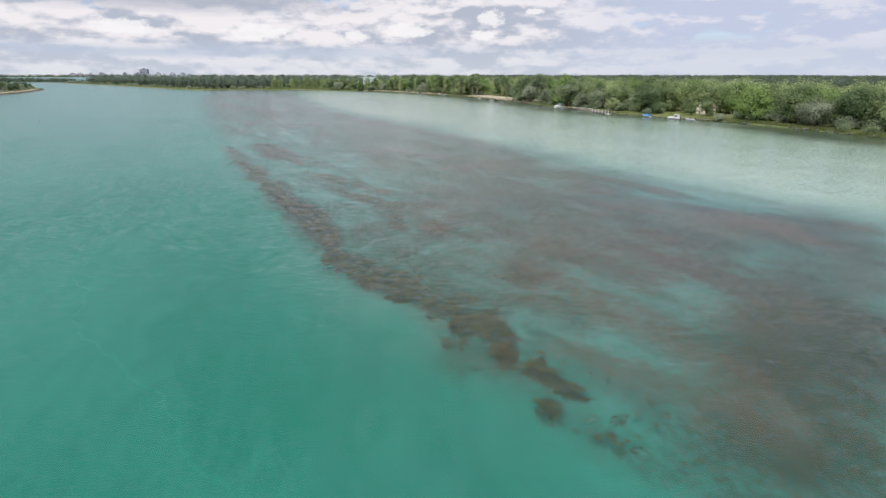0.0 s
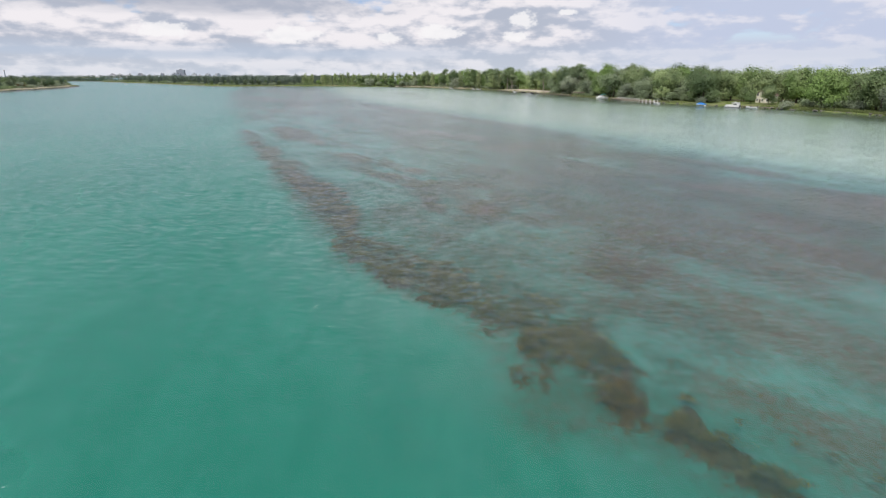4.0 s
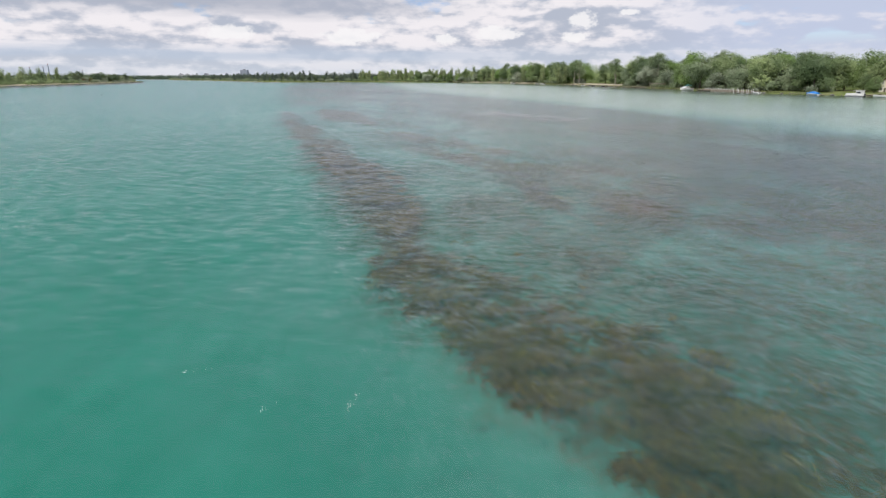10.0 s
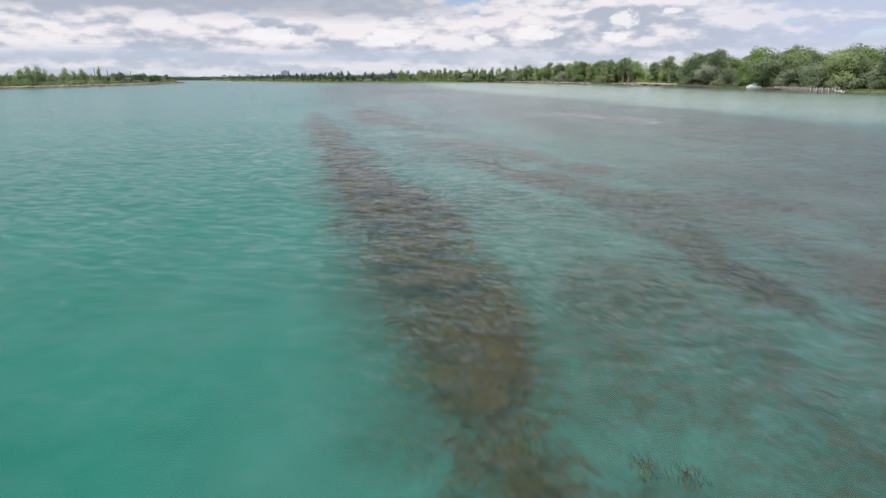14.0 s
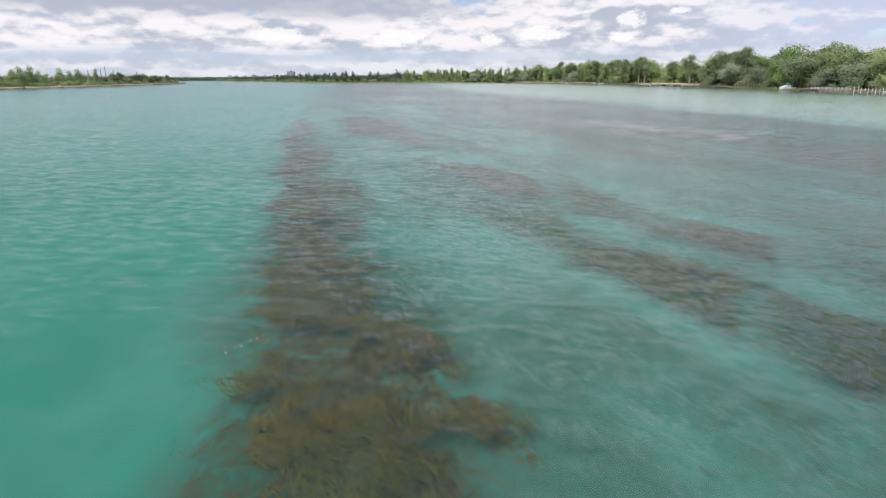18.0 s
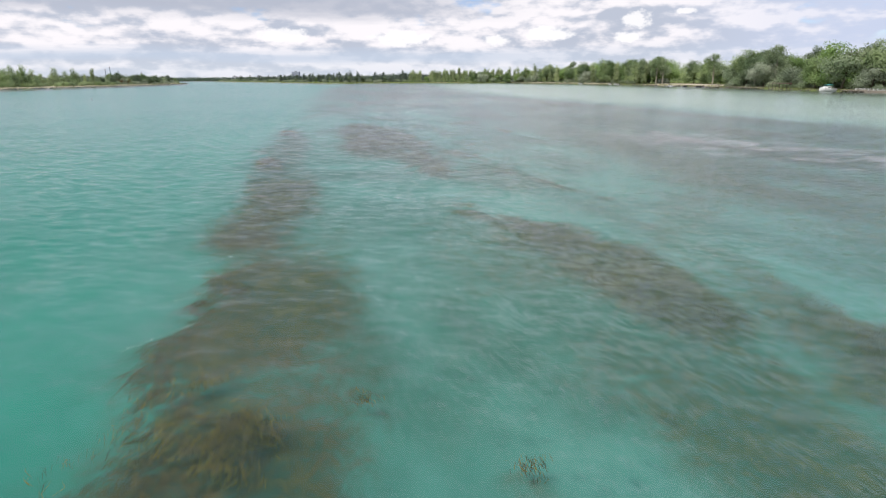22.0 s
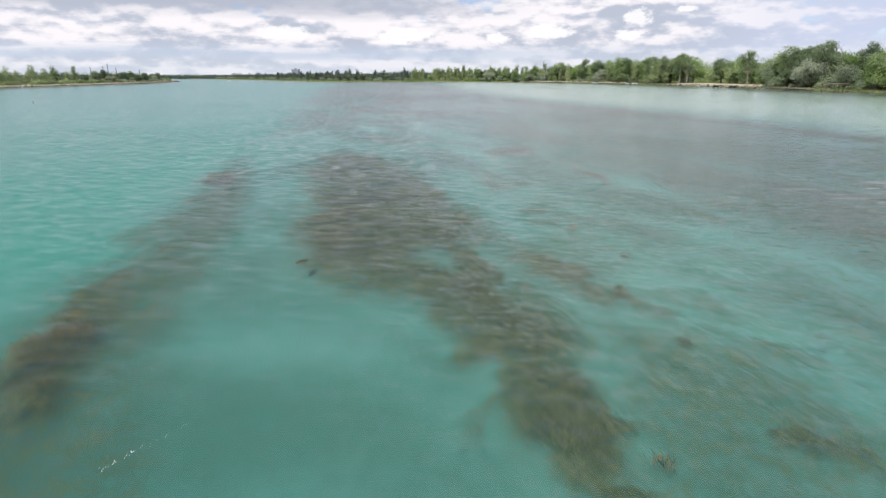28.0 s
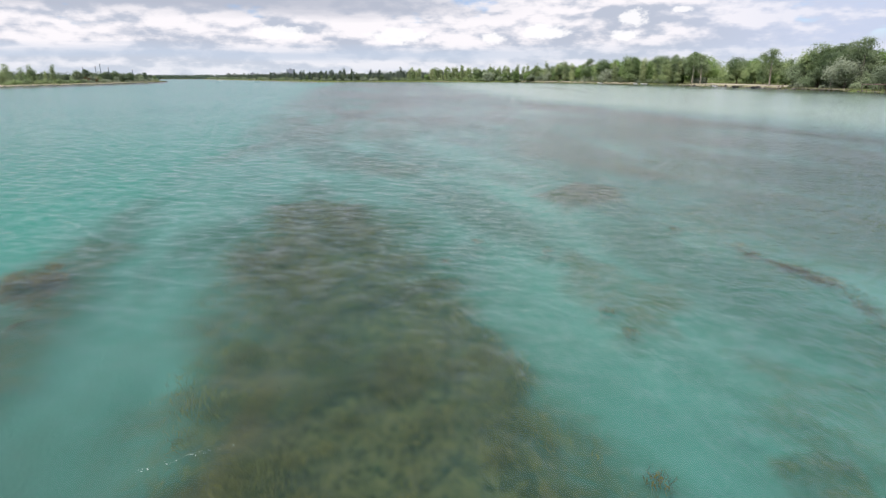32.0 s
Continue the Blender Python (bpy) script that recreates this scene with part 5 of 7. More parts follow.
mid_bed(0.36, (-3.7, 121.4), (-0.0, 117.3), (3.4, 112.6), (5.0, 107.4), (5.0, 103.4), (-1.1, 102.8), (-2.3, 107.3), (-3.7, 114.1))
mid_bed(0.42, (11.9, 122.0), (19.3, 126.1), (7.3, 106.0), (7.3, 108.2), (8.3, 113.1))
mid_bed(0.4, (2.9, 143.7), (9.0, 144.3), (12.6, 139.7), (2.6, 123.1), (-0.5, 122.8), (-1.2, 126.8))
low_bed(0.7, (-36.7, 187.3), (-25.7, 164.6), (-15.2, 125.3), (-11.8, 114.4), (-9.3, 108.3), (-8.3, 105.1), (-8.2, 102.6), (-11.6, 102.3), (-11.9, 104.8), (-13.9, 109.0), (-17.0, 118.4), (-22.6, 137.5), (-30.5, 164.0))
mid_bed(0.45, (-32.0, 174.1), (-25.2, 161.1), (-14.9, 123.7), (-12.0, 113.3), (-9.4, 107.6), (-8.5, 104.5), (-8.1, 102.2), (-10.5, 101.9), (-11.2, 104.3), (-13.0, 108.3), (-16.1, 117.3), (-21.2, 135.4), (-28.5, 160.7))
mid_bed(0.9, (-25.2, 183.9), (-19.8, 184.4), (-12.6, 164.5), (-9.9, 158.4), (-8.9, 153.0), (-10.9, 148.3), (-11.2, 146.4), (-10.8, 142.5), (-12.9, 142.3), (-14.6, 146.1), (-16.5, 149.4), (-19.0, 158.5))
mid_bed(0.85, (-9.4, 148.1), (-8.3, 148.2), (-7.2, 146.7), (-6.6, 144.8), (-6.8, 142.8), (-8.9, 142.6), (-8.7, 143.6), (-8.0, 143.8), (-8.4, 146.1))
mid_bed(0.68, (-2.7, 289.1), (62.3, 185.6), (67.1, 73.1), (63.7, 38.9), (45.0, 21.5), (37.4, 28.9), (32.3, 42.7), (25.9, 72.8), (9.9, 154.4))
low_bed(0.75, (-8.3, 91.8), (-5.1, 93.6), (-0.8, 88.1), (1.3, 84.5), (2.3, 80.1), (-5.2, 79.4), (-5.9, 81.7), (-6.0, 85.2))
mid_bed(0.4, (-4.6, 85.2), (-3.5, 86.9), (0.1, 84.9), (1.3, 81.8), (1.9, 79.6), (-4.2, 79.0), (-4.6, 81.7))
mid_bed(0.95, (-11.0, 145.1), (-8.7, 144.4), (-7.1, 142.0), (-6.1, 139.6), (-5.0, 137.8), (-4.8, 136.3), (-7.6, 136.0), (-8.1, 138.0), (-9.0, 140.5), (-10.2, 142.5))
mid_bed(0.6, (-6.1, 146.7), (-4.7, 148.0), (-2.7, 144.5), (-1.2, 141.2), (0.4, 139.9), (-0.6, 139.3), (-2.1, 140.8), (-4.0, 142.7))
low_bed(0.7, (-12.8, 145.9), (-7.7, 147.5), (-4.8, 141.6), (-4.0, 136.8), (-8.0, 136.5), (-9.7, 140.5))

# The outer edge of the weed against the channel, and the edge of the pale shallows before the shore.
EDGE_Y = np.array([-60, -25, 3, 18, 43, 78, 102, 145, 200, 354, 520, 700, 900])
EDGE_X = np.array([59, 43, 28, 17, 4, -5, -15, -28, -42, -82, -126, -164, -204])
PALE_Y = np.array([-60, 64, 87, 110, 150, 175, 200, 230, 280, 330, 420, 600, 800])
PALE_X = np.array([150, 95, 84, 77, 71, 63, 57, 49, 35, 14, -10, -40, -70])
SHORE = ((240, -60), (230, 40), (213, 140), (208, 166), (206, 190), (201, 227), (193, 250), (185, 272), (178, 288), (167, 318), (156, 377), (149, 430), (139, 499), (126, 589), (106, 655), (66, 745), (14, 830))
SPIT = ((14, 830), (-51, 868), (-104, 892), (-160, 890), (-214, 896), (-271, 955), (-376, 1122), (-482, 1279), (-602, 1439), (-705, 1585))
WEST = ((-318, 60), (-335, 250), (-358, 420), (-372, 540), (-378, 640), (-390, 720), (-406, 820), (-430, 895), (-450, 950), (-475, 985))


# how wide the margin of a bed is, as a share of its half-width
SOFT = {"top": 0.45, "mid": 0.42, "low": 0.9}


def inside_by(x, y, p):
    """How far the points lie inside an outline, in metres; outside it is negative."""
    best, within = np.full(x.shape, 1e9), np.zeros(x.shape, bool)
    for (x0, y0), (x1, y1) in zip(p, np.roll(p, -1, 0)):
        ux, uy = x1 - x0, y1 - y0
        t = np.clip(((x - x0) * ux + (y - y0) * uy) / max(ux * ux + uy * uy, 1e-6), 0, 1)
        best = np.minimum(best, np.hypot(x - x0 - t * ux, y - y0 - t * uy))
        if uy != 0:
            within ^= ((y0 > y) != (y1 > y)) & (x < ux * (y - y0) / uy + x0)
    return np.where(within, best, -best)


def growth(x, y, bed, soften):
    """How densely one bed grows at the points, with a soft margin."""
    _, level, p, half = bed
    soft = np.clip(half * soften, 0.18, 5.0)
    f = np.clip(0.5 + (inside_by(x, y, p) + 0.3 * soft) / (2 * soft), 0, 1)
    return level * f * f * (3 - 2 * f)


def warped(x, y, amount):
    """Shift the points about, to give the outlines lobes and bays."""
    k = amount
    wx = x + (fbm(x, y, 0.30 / k, 4, 5) - 0.5) * 3.0 * k
    wy = y + (fbm(x, y, 0.30 / k, 4, 8) - 0.5) * 3.0 * k
    return wx, wy


def density(x, y):
    """Weed over the river: at the surface, midway and deep down, each 0 to 1."""
    out = {name: np.zeros_like(x) for name in SOFT}
    shifts = [warped(x, y, k) for k in (0.3, 0.55, 1.0)]
    for bed in BEDS:
        layer, _, p, half = bed
        r = 3 + 2 * half
        (x0, y0), (x1, y1) = p.min(0) - r, p.max(0) + r
        near = (x > x0) & (x < x1) & (y > y0) & (y < y1)
        if not near.any():
            continue
        if layer == "clear":
            f = np.clip(0.5 + inside_by(x[near], y[near], p) / 8.0, 0, 1)
            for name in SOFT:
                out[name][near] *= 1 - (1.0 if name == "top" else 0.6) * f
            continue
        wx, wy = shifts[0 if half < 0.7 else 1 if half < 3 else 2]
        out[layer][near] = np.maximum(out[layer][near], growth(wx[near], wy[near], bed, SOFT[layer]))
    for tx, ty in TUFTS:
        near = (abs(x - tx) < 2) & (abs(y - ty) < 2)
        wx, wy = shifts[0]
        out["mid"][near] = np.maximum(out["mid"][near], 0.4 * np.clip(1.3 - np.hypot(wx[near] - tx, wy[near] - ty) / 0.9, 0, 1))
        out["top"][near] = np.maximum(out["top"][near], 0.42 * np.clip(1.25 - np.hypot(wx[near] - tx, wy[near] - ty) / 0.35, 0, 1))
    top, mid, low = out["top"], out["mid"], out["low"]
    wx, wy = shifts[2]
    edge, pale = np.interp(y, EDGE_Y, EDGE_X), np.interp(y, PALE_Y, PALE_X)
    inside = np.clip((wx - edge) / 9.0, 0, 1) * np.clip((pale - wx + 12) / 26.0, 0, 1)
    across, along_ = x * 0.92 + y * 0.4, y * 0.92 - x * 0.4
    streaks = fbm(across, along_ * 0.24, 0.075, 5, 21)
    fine = fbm(across, along_ * 0.35, 0.22, 4, 27)
    line = np.interp(y, [-20, 17, 54, 93, 119, 146, 230], [12, 9, 5, -2, -7, -11, -24])
    far = np.clip((x - line - 26) / 14.0, 0, 1) + np.clip((y - 215) / 60, 0, 1)
    mid = np.maximum(mid, inside * np.clip(far, 0, 1) * np.clip((0.55 * streaks + 0.45 * fine - 0.32) * 3.6, np.where((y > 70) & (y < 205), 0.3, 0.5), 1.0))
    border = np.clip((wx - pale + 36) / 14.0, 0, 1) * np.clip((y - 40) / 60.0, 0, 1)
    mid = np.maximum(mid, inside * border * np.clip(-0.15 + 1.5 * streaks, 0.3, 0.95))
    low = np.maximum(low, inside * np.clip(fine * 2.2 - 0.55, 0, 1) * 0.7)
    mid = mid * np.clip(0.55 + fine * 0.9, 0, 1)
    # dark band along the right-hand shore: tree reflections put into the weed density
    shore = np.interp(y, [p[1] for p in SHORE], [p[0] for p in SHORE])
    mid = np.maximum(mid, 1.1 * np.clip(1.2 - np.abs(shore - 6 - x) / 26.0, 0, 1) * np.clip((fbm(x, y, 0.02, 3, 31) + 0.2), 0, 1))
    open_ = np.maximum(np.clip((pale - wx + 14) / 26.0, 0, 1), np.clip((x - pale - 40) / 20.0, 0, 1))
    return np.clip(top, 0, 1), np.clip(mid * open_, 0, 1.1), np.clip(low, 0, 1)


# ---- river ----
def graded(stops):
    """Grid lines with the given step between each pair of stops."""
    out = []
    for (a, step), (b, _) in zip(stops, stops[1:]):
        out += list(np.arange(a, b - 1e-6, step))
    return np.array(out + [stops[-1][0]])


GROWN = {}


def build_river():
    xs = graded([(-1200, 60), (-240, 12), (-60, 1.0), (-38, 0.3), (36, 0.8), (110, 3), (260, 0)])
    ys = graded([(-120, 10), (-20, 0.35), (185, 0.8), (260, 3), (420, 8), (900, 40), (1700, 0)])
    x, y = np.meshgrid(xs, ys)
    top, mid, low = density(x, y)
    GROWN.update(xs=xs, ys=ys, top=top, mid=mid)
    edge = x - np.interp(y, EDGE_Y, EDGE_X) + (fbm(x, y, 0.09, 4, 41) - 0.5) * 9
    z = np.interp(edge, [-22, -8, 0, 8, 34], [-1.68, -1.6, -1.35, -1.1, -0.8]) + (fbm(x, y, 0.15, 3, 44) - 0.5) * 0.25
    deep = np.clip((-1.05 - z) / 0.5, 0, 1)
    deep = np.where(x < -42, 1.0, deep)
    z = np.minimum(np.maximum(z, -1.72) + 0.12 * low + 0.42 * mid + 0.38 * top, -0.2)
    z = np.where(edge < -30, -2.4, z)
    pale = np.clip((x - np.interp(y, PALE_Y, PALE_X) + 12 + (fbm(x, y, 0.03, 4, 47) - 0.5) * 24) / 30.0, 0, 1)
    nx, ny = len(xs), len(ys)
    i = (np.arange(ny - 1)[:, None] * nx + np.arange(nx - 1)[None]).ravel()
    me = mesh_from("river_bed", np.stack([x, y, z], -1).reshape(-1, 3), np.stack([i, i + 1, i + nx + 1, i + nx], -1), BED, True)
    for name, values in (("top_weed", top), ("mid_weed", mid), ("low_weed", low), ("pale", pale), ("deep", deep)):
        me.attributes.new(name, "FLOAT", "POINT").data.foreach_set("value", values.ravel().astype(np.float32))
    tagged(new("river_bed", me), "pale marl river bed patched with brown weed", "river bed", kind="structure")
    for name, z0, mat, label in (("river_water", 0.0, WATER, "rippled turquoise river water over weed beds"), ("deep_water", -1.75, DEEP, "silty turquoise water filling the deep channel")):
        bm = bmesh.new()
        bm.faces.new([bm.verts.new(p) for p in ((-4900, -1500, z0), (4900, -1500, z0), (4900, 4900, z0), (-4900, 4900, z0))])
        tagged(part(name, bm, mat), label, "water", kind="structure")


build_river()


def strands(px, py, depth, rng, blades, length, width, spread, swirl):
    """Bundles of trailing strands, each a thin curling ribbon."""
    n = len(px)
    a = fbm(px, py, 0.45, 3, 61)[:, None] * swirl + 0.4 + rng.normal(0, 0.35, (n, 1)) + rng.normal(0, 0.28, (n, blades))
    ln = rng.uniform(*length, (n, blades))
    wd = rng.uniform(*width, (n, blades))
    dz = depth[:, None] - 0.10 * rng.random((n, blades))
    cx, cy = px[:, None] + rng.normal(0, spread, (n, blades)), py[:, None] + rng.normal(0, spread, (n, blades))
    ca, sa = np.cos(a), np.sin(a)
    curl = rng.normal(0, 0.26, (n, blades))
    rows = []
    for f, ww, drop in ((0.0, 0.7, -0.09), (0.45, 1.0, -0.01), (1.0, 0.2, -0.04)):
        bend = curl * math.sin(f * 4.2) * ln
        bx, by = cx + ca * ln * f - sa * bend, cy + sa * ln * f + ca * bend
        zz = np.minimum(dz + drop, -0.008)
        rows.append(np.stack([bx - sa * wd * ww, by + ca * wd * ww, zz], -1))
        rows.append(np.stack([bx + sa * wd * ww, by - ca * wd * ww, zz], -1))
    v = np.stack(rows, 2).reshape(-1, 3)
    base = np.arange(n * blades)[:, None] * 6
    return v, np.concatenate([base + np.array([[k, k + 1, k + 3, k + 2]]) for k in (0, 2)])


def build_weed():
    """The strands of the beds, bed by bed, and the lone tufts."""
    rng = np.random.default_rng(4)
    per = {"top": 95, "mid": 60}
    most = {"top": 4600, "mid": 6500}
    for bed in BEDS:
        layer, level, p, half = bed
        (x0, y0), (x1, y1) = p.min(0) - 0.3, p.max(0) + 0.3
        if layer not in per or y0 > 190 or (layer == "mid" and (level < 0.8 or x0 > 26)):
            continue
        count = int(min(most[layer] * 4, per[layer] * (x1 - x0) * (y1 - y0)))
        px, py = rng.uniform(x0, x1, count), rng.uniform(y0, y1, count)
        wx, wy = warped(px, py, 0.3 if half < 0.7 else 0.55 if half < 3 else 1.0)
        at = np.searchsorted(GROWN["ys"], py), np.searchsorted(GROWN["xs"], px)
        g = np.minimum(growth(wx, wy, bed, SOFT[layer]), GROWN[layer][at])
        clump = np.clip((fbm(px, py, 0.75, 5, 52) - (0.45 if layer == "top" else 0.40)) * 6.0, 0, 1)
        keep = rng.random(count) < g * clump * 1.7 - (0.15 if layer == "top" else 0.7)
        px, py, g = px[keep][:most[layer]], py[keep][:most[layer]], g[keep][:most[layer]]
        if len(px) < 6:
            continue
        high = rng.random(len(px)) ** 1.6
        if layer == "top":
            depth = -0.02 - 0.26 * np.clip(1 - 1.2 * g, 0, 1) - 0.16 * high
            v, f = strands(px, py, depth, rng, 10, (0.12, 0.42), (0.002, 0.007), 0.13, 3.4)
            label = "brown-olive waterweed trailing just under the river surface" if half > 0.5 else "small patch of brown waterweed in turquoise water"
        else:
            depth = -0.16 - 0.22 * high
            v, f = strands(px, py, depth, rng, 8, (0.07, 0.22), (0.003, 0.007), 0.16, 5.0)
            label = "olive carpet of waterweed below the river surface"
        tagged(new("weed_bed", mesh_from("weed_bed", v, f, WEED if layer == "top" else CARPET)), label, "waterweed", "weed beds", "stuff")
    for tx, ty in TUFTS:
        n = 16
        px, py = tx + rng.normal(0, 0.12, n), ty + rng.normal(0, 0.12, n)
        v, f = strands(px, py, -0.12 - 0.2 * rng.random(n), rng, 7, (0.08, 0.22), (0.003, 0.008), 0.1, 3.4)
        tagged(new("weed_tuft", mesh_from("weed_tuft", v, f, WEED)), "small lone tuft of brown waterweed at the surface", "waterweed", "weed tufts", "stuff")


build_weed()


def drifting_frond(x, y, turn):
    """A broad olive frond adrift: a stalk with overlapping leaves."""
    b = thing("drifting_frond", "olive-brown weed frond adrift just under the surface", "waterweed", (x, y, -0.05), turn)
    part("stalk", rod(bmesh.new(), (-0.36, 0, -0.02), (0.40, 0.03, -0.01), 0.022, 0.008, 6), WEED, b)
    for k in range(14):
        f = k / 13
        side = -1 if k % 2 else 1
        ln, w = 0.17 * math.sin(0.5 + 2.3 * f) + 0.03, 0.05
        at = Vector((-0.32 + 0.64 * f, side * 0.01, 0.003 * (k % 3)))
        ahead = Vector((0.55, side * 0.55, 0.0)).normalized()
        over = Vector((-ahead.y, ahead.x, 0))
        bm = bmesh.new()
        loft(bm, [[at + ahead * ln * t - over * w * q, at + ahead * ln * t + Vector((0, 0, 0.012 * q)), at + ahead * ln * t + over * w * q, at + ahead * ln * t - Vector((0, 0, 0.008))] for t, q in ((0.0, 0.25), (0.4, 1.0), (0.75, 0.7), (1.0, 0.1))])
        part("leaf", bm, WEED, b)
    return b


drifting_frond(-15.34, 143.5, 62)


# ---- land ----
def strip(name, shore, inland, label, mat=None):
    """Low land: a bank that rises from the water along the shore and runs inland by the given vectors."""
    pts = []
    for (a, b), (ia, ib) in zip(zip(shore, shore[1:]), zip(inland, inland[1:])):
        steps = max(1, int(math.hypot(b[0] - a[0], b[1] - a[1]) / 9))
        for k in range(steps):
            f = k / steps
            pts.append((a[0] + (b[0] - a[0]) * f, a[1] + (b[1] - a[1]) * f, ia[0] + (ib[0] - ia[0]) * f, ia[1] + (ib[1] - ia[1]) * f))
    pts.append((*shore[-1], *inland[-1]))
    verts, faces = [], []
    fr = ((0.0, -1.6), (1.2, -0.1), (2.6, 0.35), (7.0, 0.8), (20.0, 1.1))
    cols = len(fr) + 3
    for i, (x, y, dx, dy) in enumerate(pts):
        n = math.hypot(dx, dy)
        wob = (noise.noise((x * 0.06, y * 0.06, 2.0)) + 0.5 * noise.noise((x * 0.2, y * 0.2, 5.0))) * 2.6
        for dist, z in fr:
            dist = min(dist + wob, n * 0.45)
            verts.append((x + dx / n * dist, y + dy / n * dist, z + 0.12 * noise.noise((x * 0.3 + dist, y * 0.3, 0))))
        for f, z in ((0.5, 1.25), (0.985, 1.1), (1.0, -1.6)):
            verts.append((x + dx * f, y + dy * f, z))
    for i in range(len(pts) - 1):
        for j in range(cols - 1):
            a = i * cols + j
            faces.append((a, a + 1, a + cols + 1, a + cols))
    me = mesh_from(name, verts, faces, mat or GROUND, True)
    return tagged(new(name, me), label, "land", kind="structure")


strip("ground_east", SHORE, [(1500, 0)] * 13 + [(900, 40), (600, 60), (240, 90), (60, 60)], "grassy low river bank with bare earth patches")
strip("ground_spit", SPIT, [(60, 60), (70, 150), (60, 170), (60, 190), (60, 200), (120, 200), (260, 200), (300, 220), (330, 240), (200, 150)], "low wooded spit across the river mouth")
strip("ground_west", WEST, [(-900, 0)] * 7 + [(-600, 40), (-300, 40), (-100, 30)], "low sandy headland of the far bank")


def sandy(name, line, depth, label):
    """A strip of bare sand on the bank."""
    verts, faces = [], []
    for i, (x, y, dx, dy) in enumerate(line):
        n = math.hypot(dx, dy)
        for f, z in ((1.4, 0.10), (3.2, 0.62), (depth * 0.55, 1.06), (depth, 1.2)):
            w = noise.noise((x * 0.11, y * 0.11, f)) * 1.2
            verts.append((x + dx / n * (f + w), y + dy / n * (f + w), z + 0.18))
    for i in range(len(line) - 1):
        for j in range(3):
            a = i * 4 + j
            faces.append((a, a + 1, a + 5, a + 4))
    return tagged(new(name, mesh_from(name, verts, faces, SAND, True)), label, "beach", kind="structure")


def along(shore, y0, y1, step, inland):
    ys, xs = [p[1] for p in shore], [p[0] for p in shore]
    return [(float(np.interp(y, ys, xs)), float(y), *inland) for y in np.arange(y0, y1 + 0.1, step)]


sandy("beach", along(SHORE, 486, 600, 6, (1, 0.1)), 24, "pale sand beach with bare ground behind")
sandy("beach", along(WEST, 250, 940, 10, (-1, 0.1)), 21, "narrow strip of pale sand along the headland")
sandy("beach", along(SHORE, 660, 825, 8, (1, 0.6)), 9, "thin sandy margin of the spit")


# ---- trees ----
def leaf_cloud(lobes, clumps, leaves, size, rng, small=1.0):
    """Clumps of leaves spread over the outer parts of the lobes: ragged, with gaps."""
    vol = np.array([l[3] * l[4] * l[5] for l in lobes]) ** 0.67
    pick = rng.choice(len(lobes), clumps, p=vol / vol.sum())
    lo = np.array(lobes)[pick]
    d = rng.normal(size=(clumps, 3))
    d /= np.linalg.norm(d, axis=1, keepdims=True)
    r = rng.uniform(0.55, 1.02, (clumps, 1)) ** 0.7
    c = lo[:, :3] + d * r * lo[:, 3:6]
    spread = size * 2.7
    p = c[:, None] + np.clip(rng.normal(0, 1, (clumps, leaves, 3)), -1.5, 1.5) * np.array([spread, spread, spread * 0.6])
    nrm = d[:, None] * 1.7 + rng.normal(0, 0.36, (clumps, leaves, 3)) + np.array([0, 0, 0.45])
    nrm /= np.linalg.norm(nrm, axis=2, keepdims=True)
    t = np.cross(nrm, rng.normal(size=nrm.shape))
    t /= np.linalg.norm(t, axis=2, keepdims=True)
    b = np.cross(nrm, t)
    s = size * small * rng.uniform(0.6, 1.25, (clumps, leaves, 1))
    q = np.stack([p - t * s - b * s * 0.45, p + t * s * 0.2 - b * s * 0.8, p + t * s + b * s * 0.3, p - t * s * 0.1 + b * s * 0.8], 2).reshape(-1, 3)
    f = np.arange(len(q)).reshape(-1, 4)
    return q, f


def trunk_mesh(h, r, limbs, rng, mat, lean=0.04):
    bm = bmesh.new()
    top = Vector((rng.normal(0, lean) * h, rng.normal(0, lean) * h, h))
    mid = top * 0.5 + Vector((rng.normal(0, lean) * h * 0.5, rng.normal(0, lean) * h * 0.5, 0))
    rod(bm, (0, 0, -0.3), (mid.x * 0.2, mid.y * 0.2, 0.5), r * 1.5, r * 1.05, 9)
    rod(bm, (mid.x * 0.2, mid.y * 0.2, 0.4), mid, r * 1.05, r * 0.7, 9)
    rod(bm, mid, top, r * 0.7, r * 0.2, 8)
    for k in range(limbs):
        f = rng.uniform(0.35, 0.9)
        a = k * 2.4 + rng.uniform(-0.4, 0.4)
        start = mid * (f / 0.5) if f < 0.5 else mid + (top - mid) * ((f - 0.5) / 0.5)
        ln = h * rng.uniform(0.22, 0.36) * (1.15 - f * 0.5)
        end = start + Vector((math.cos(a) * ln, math.sin(a) * ln, ln * rng.uniform(0.5, 1.0)))
        rod(bm, start, end, r * 0.42 * (1.1 - f * 0.6), r * 0.08, 6)
    return bm


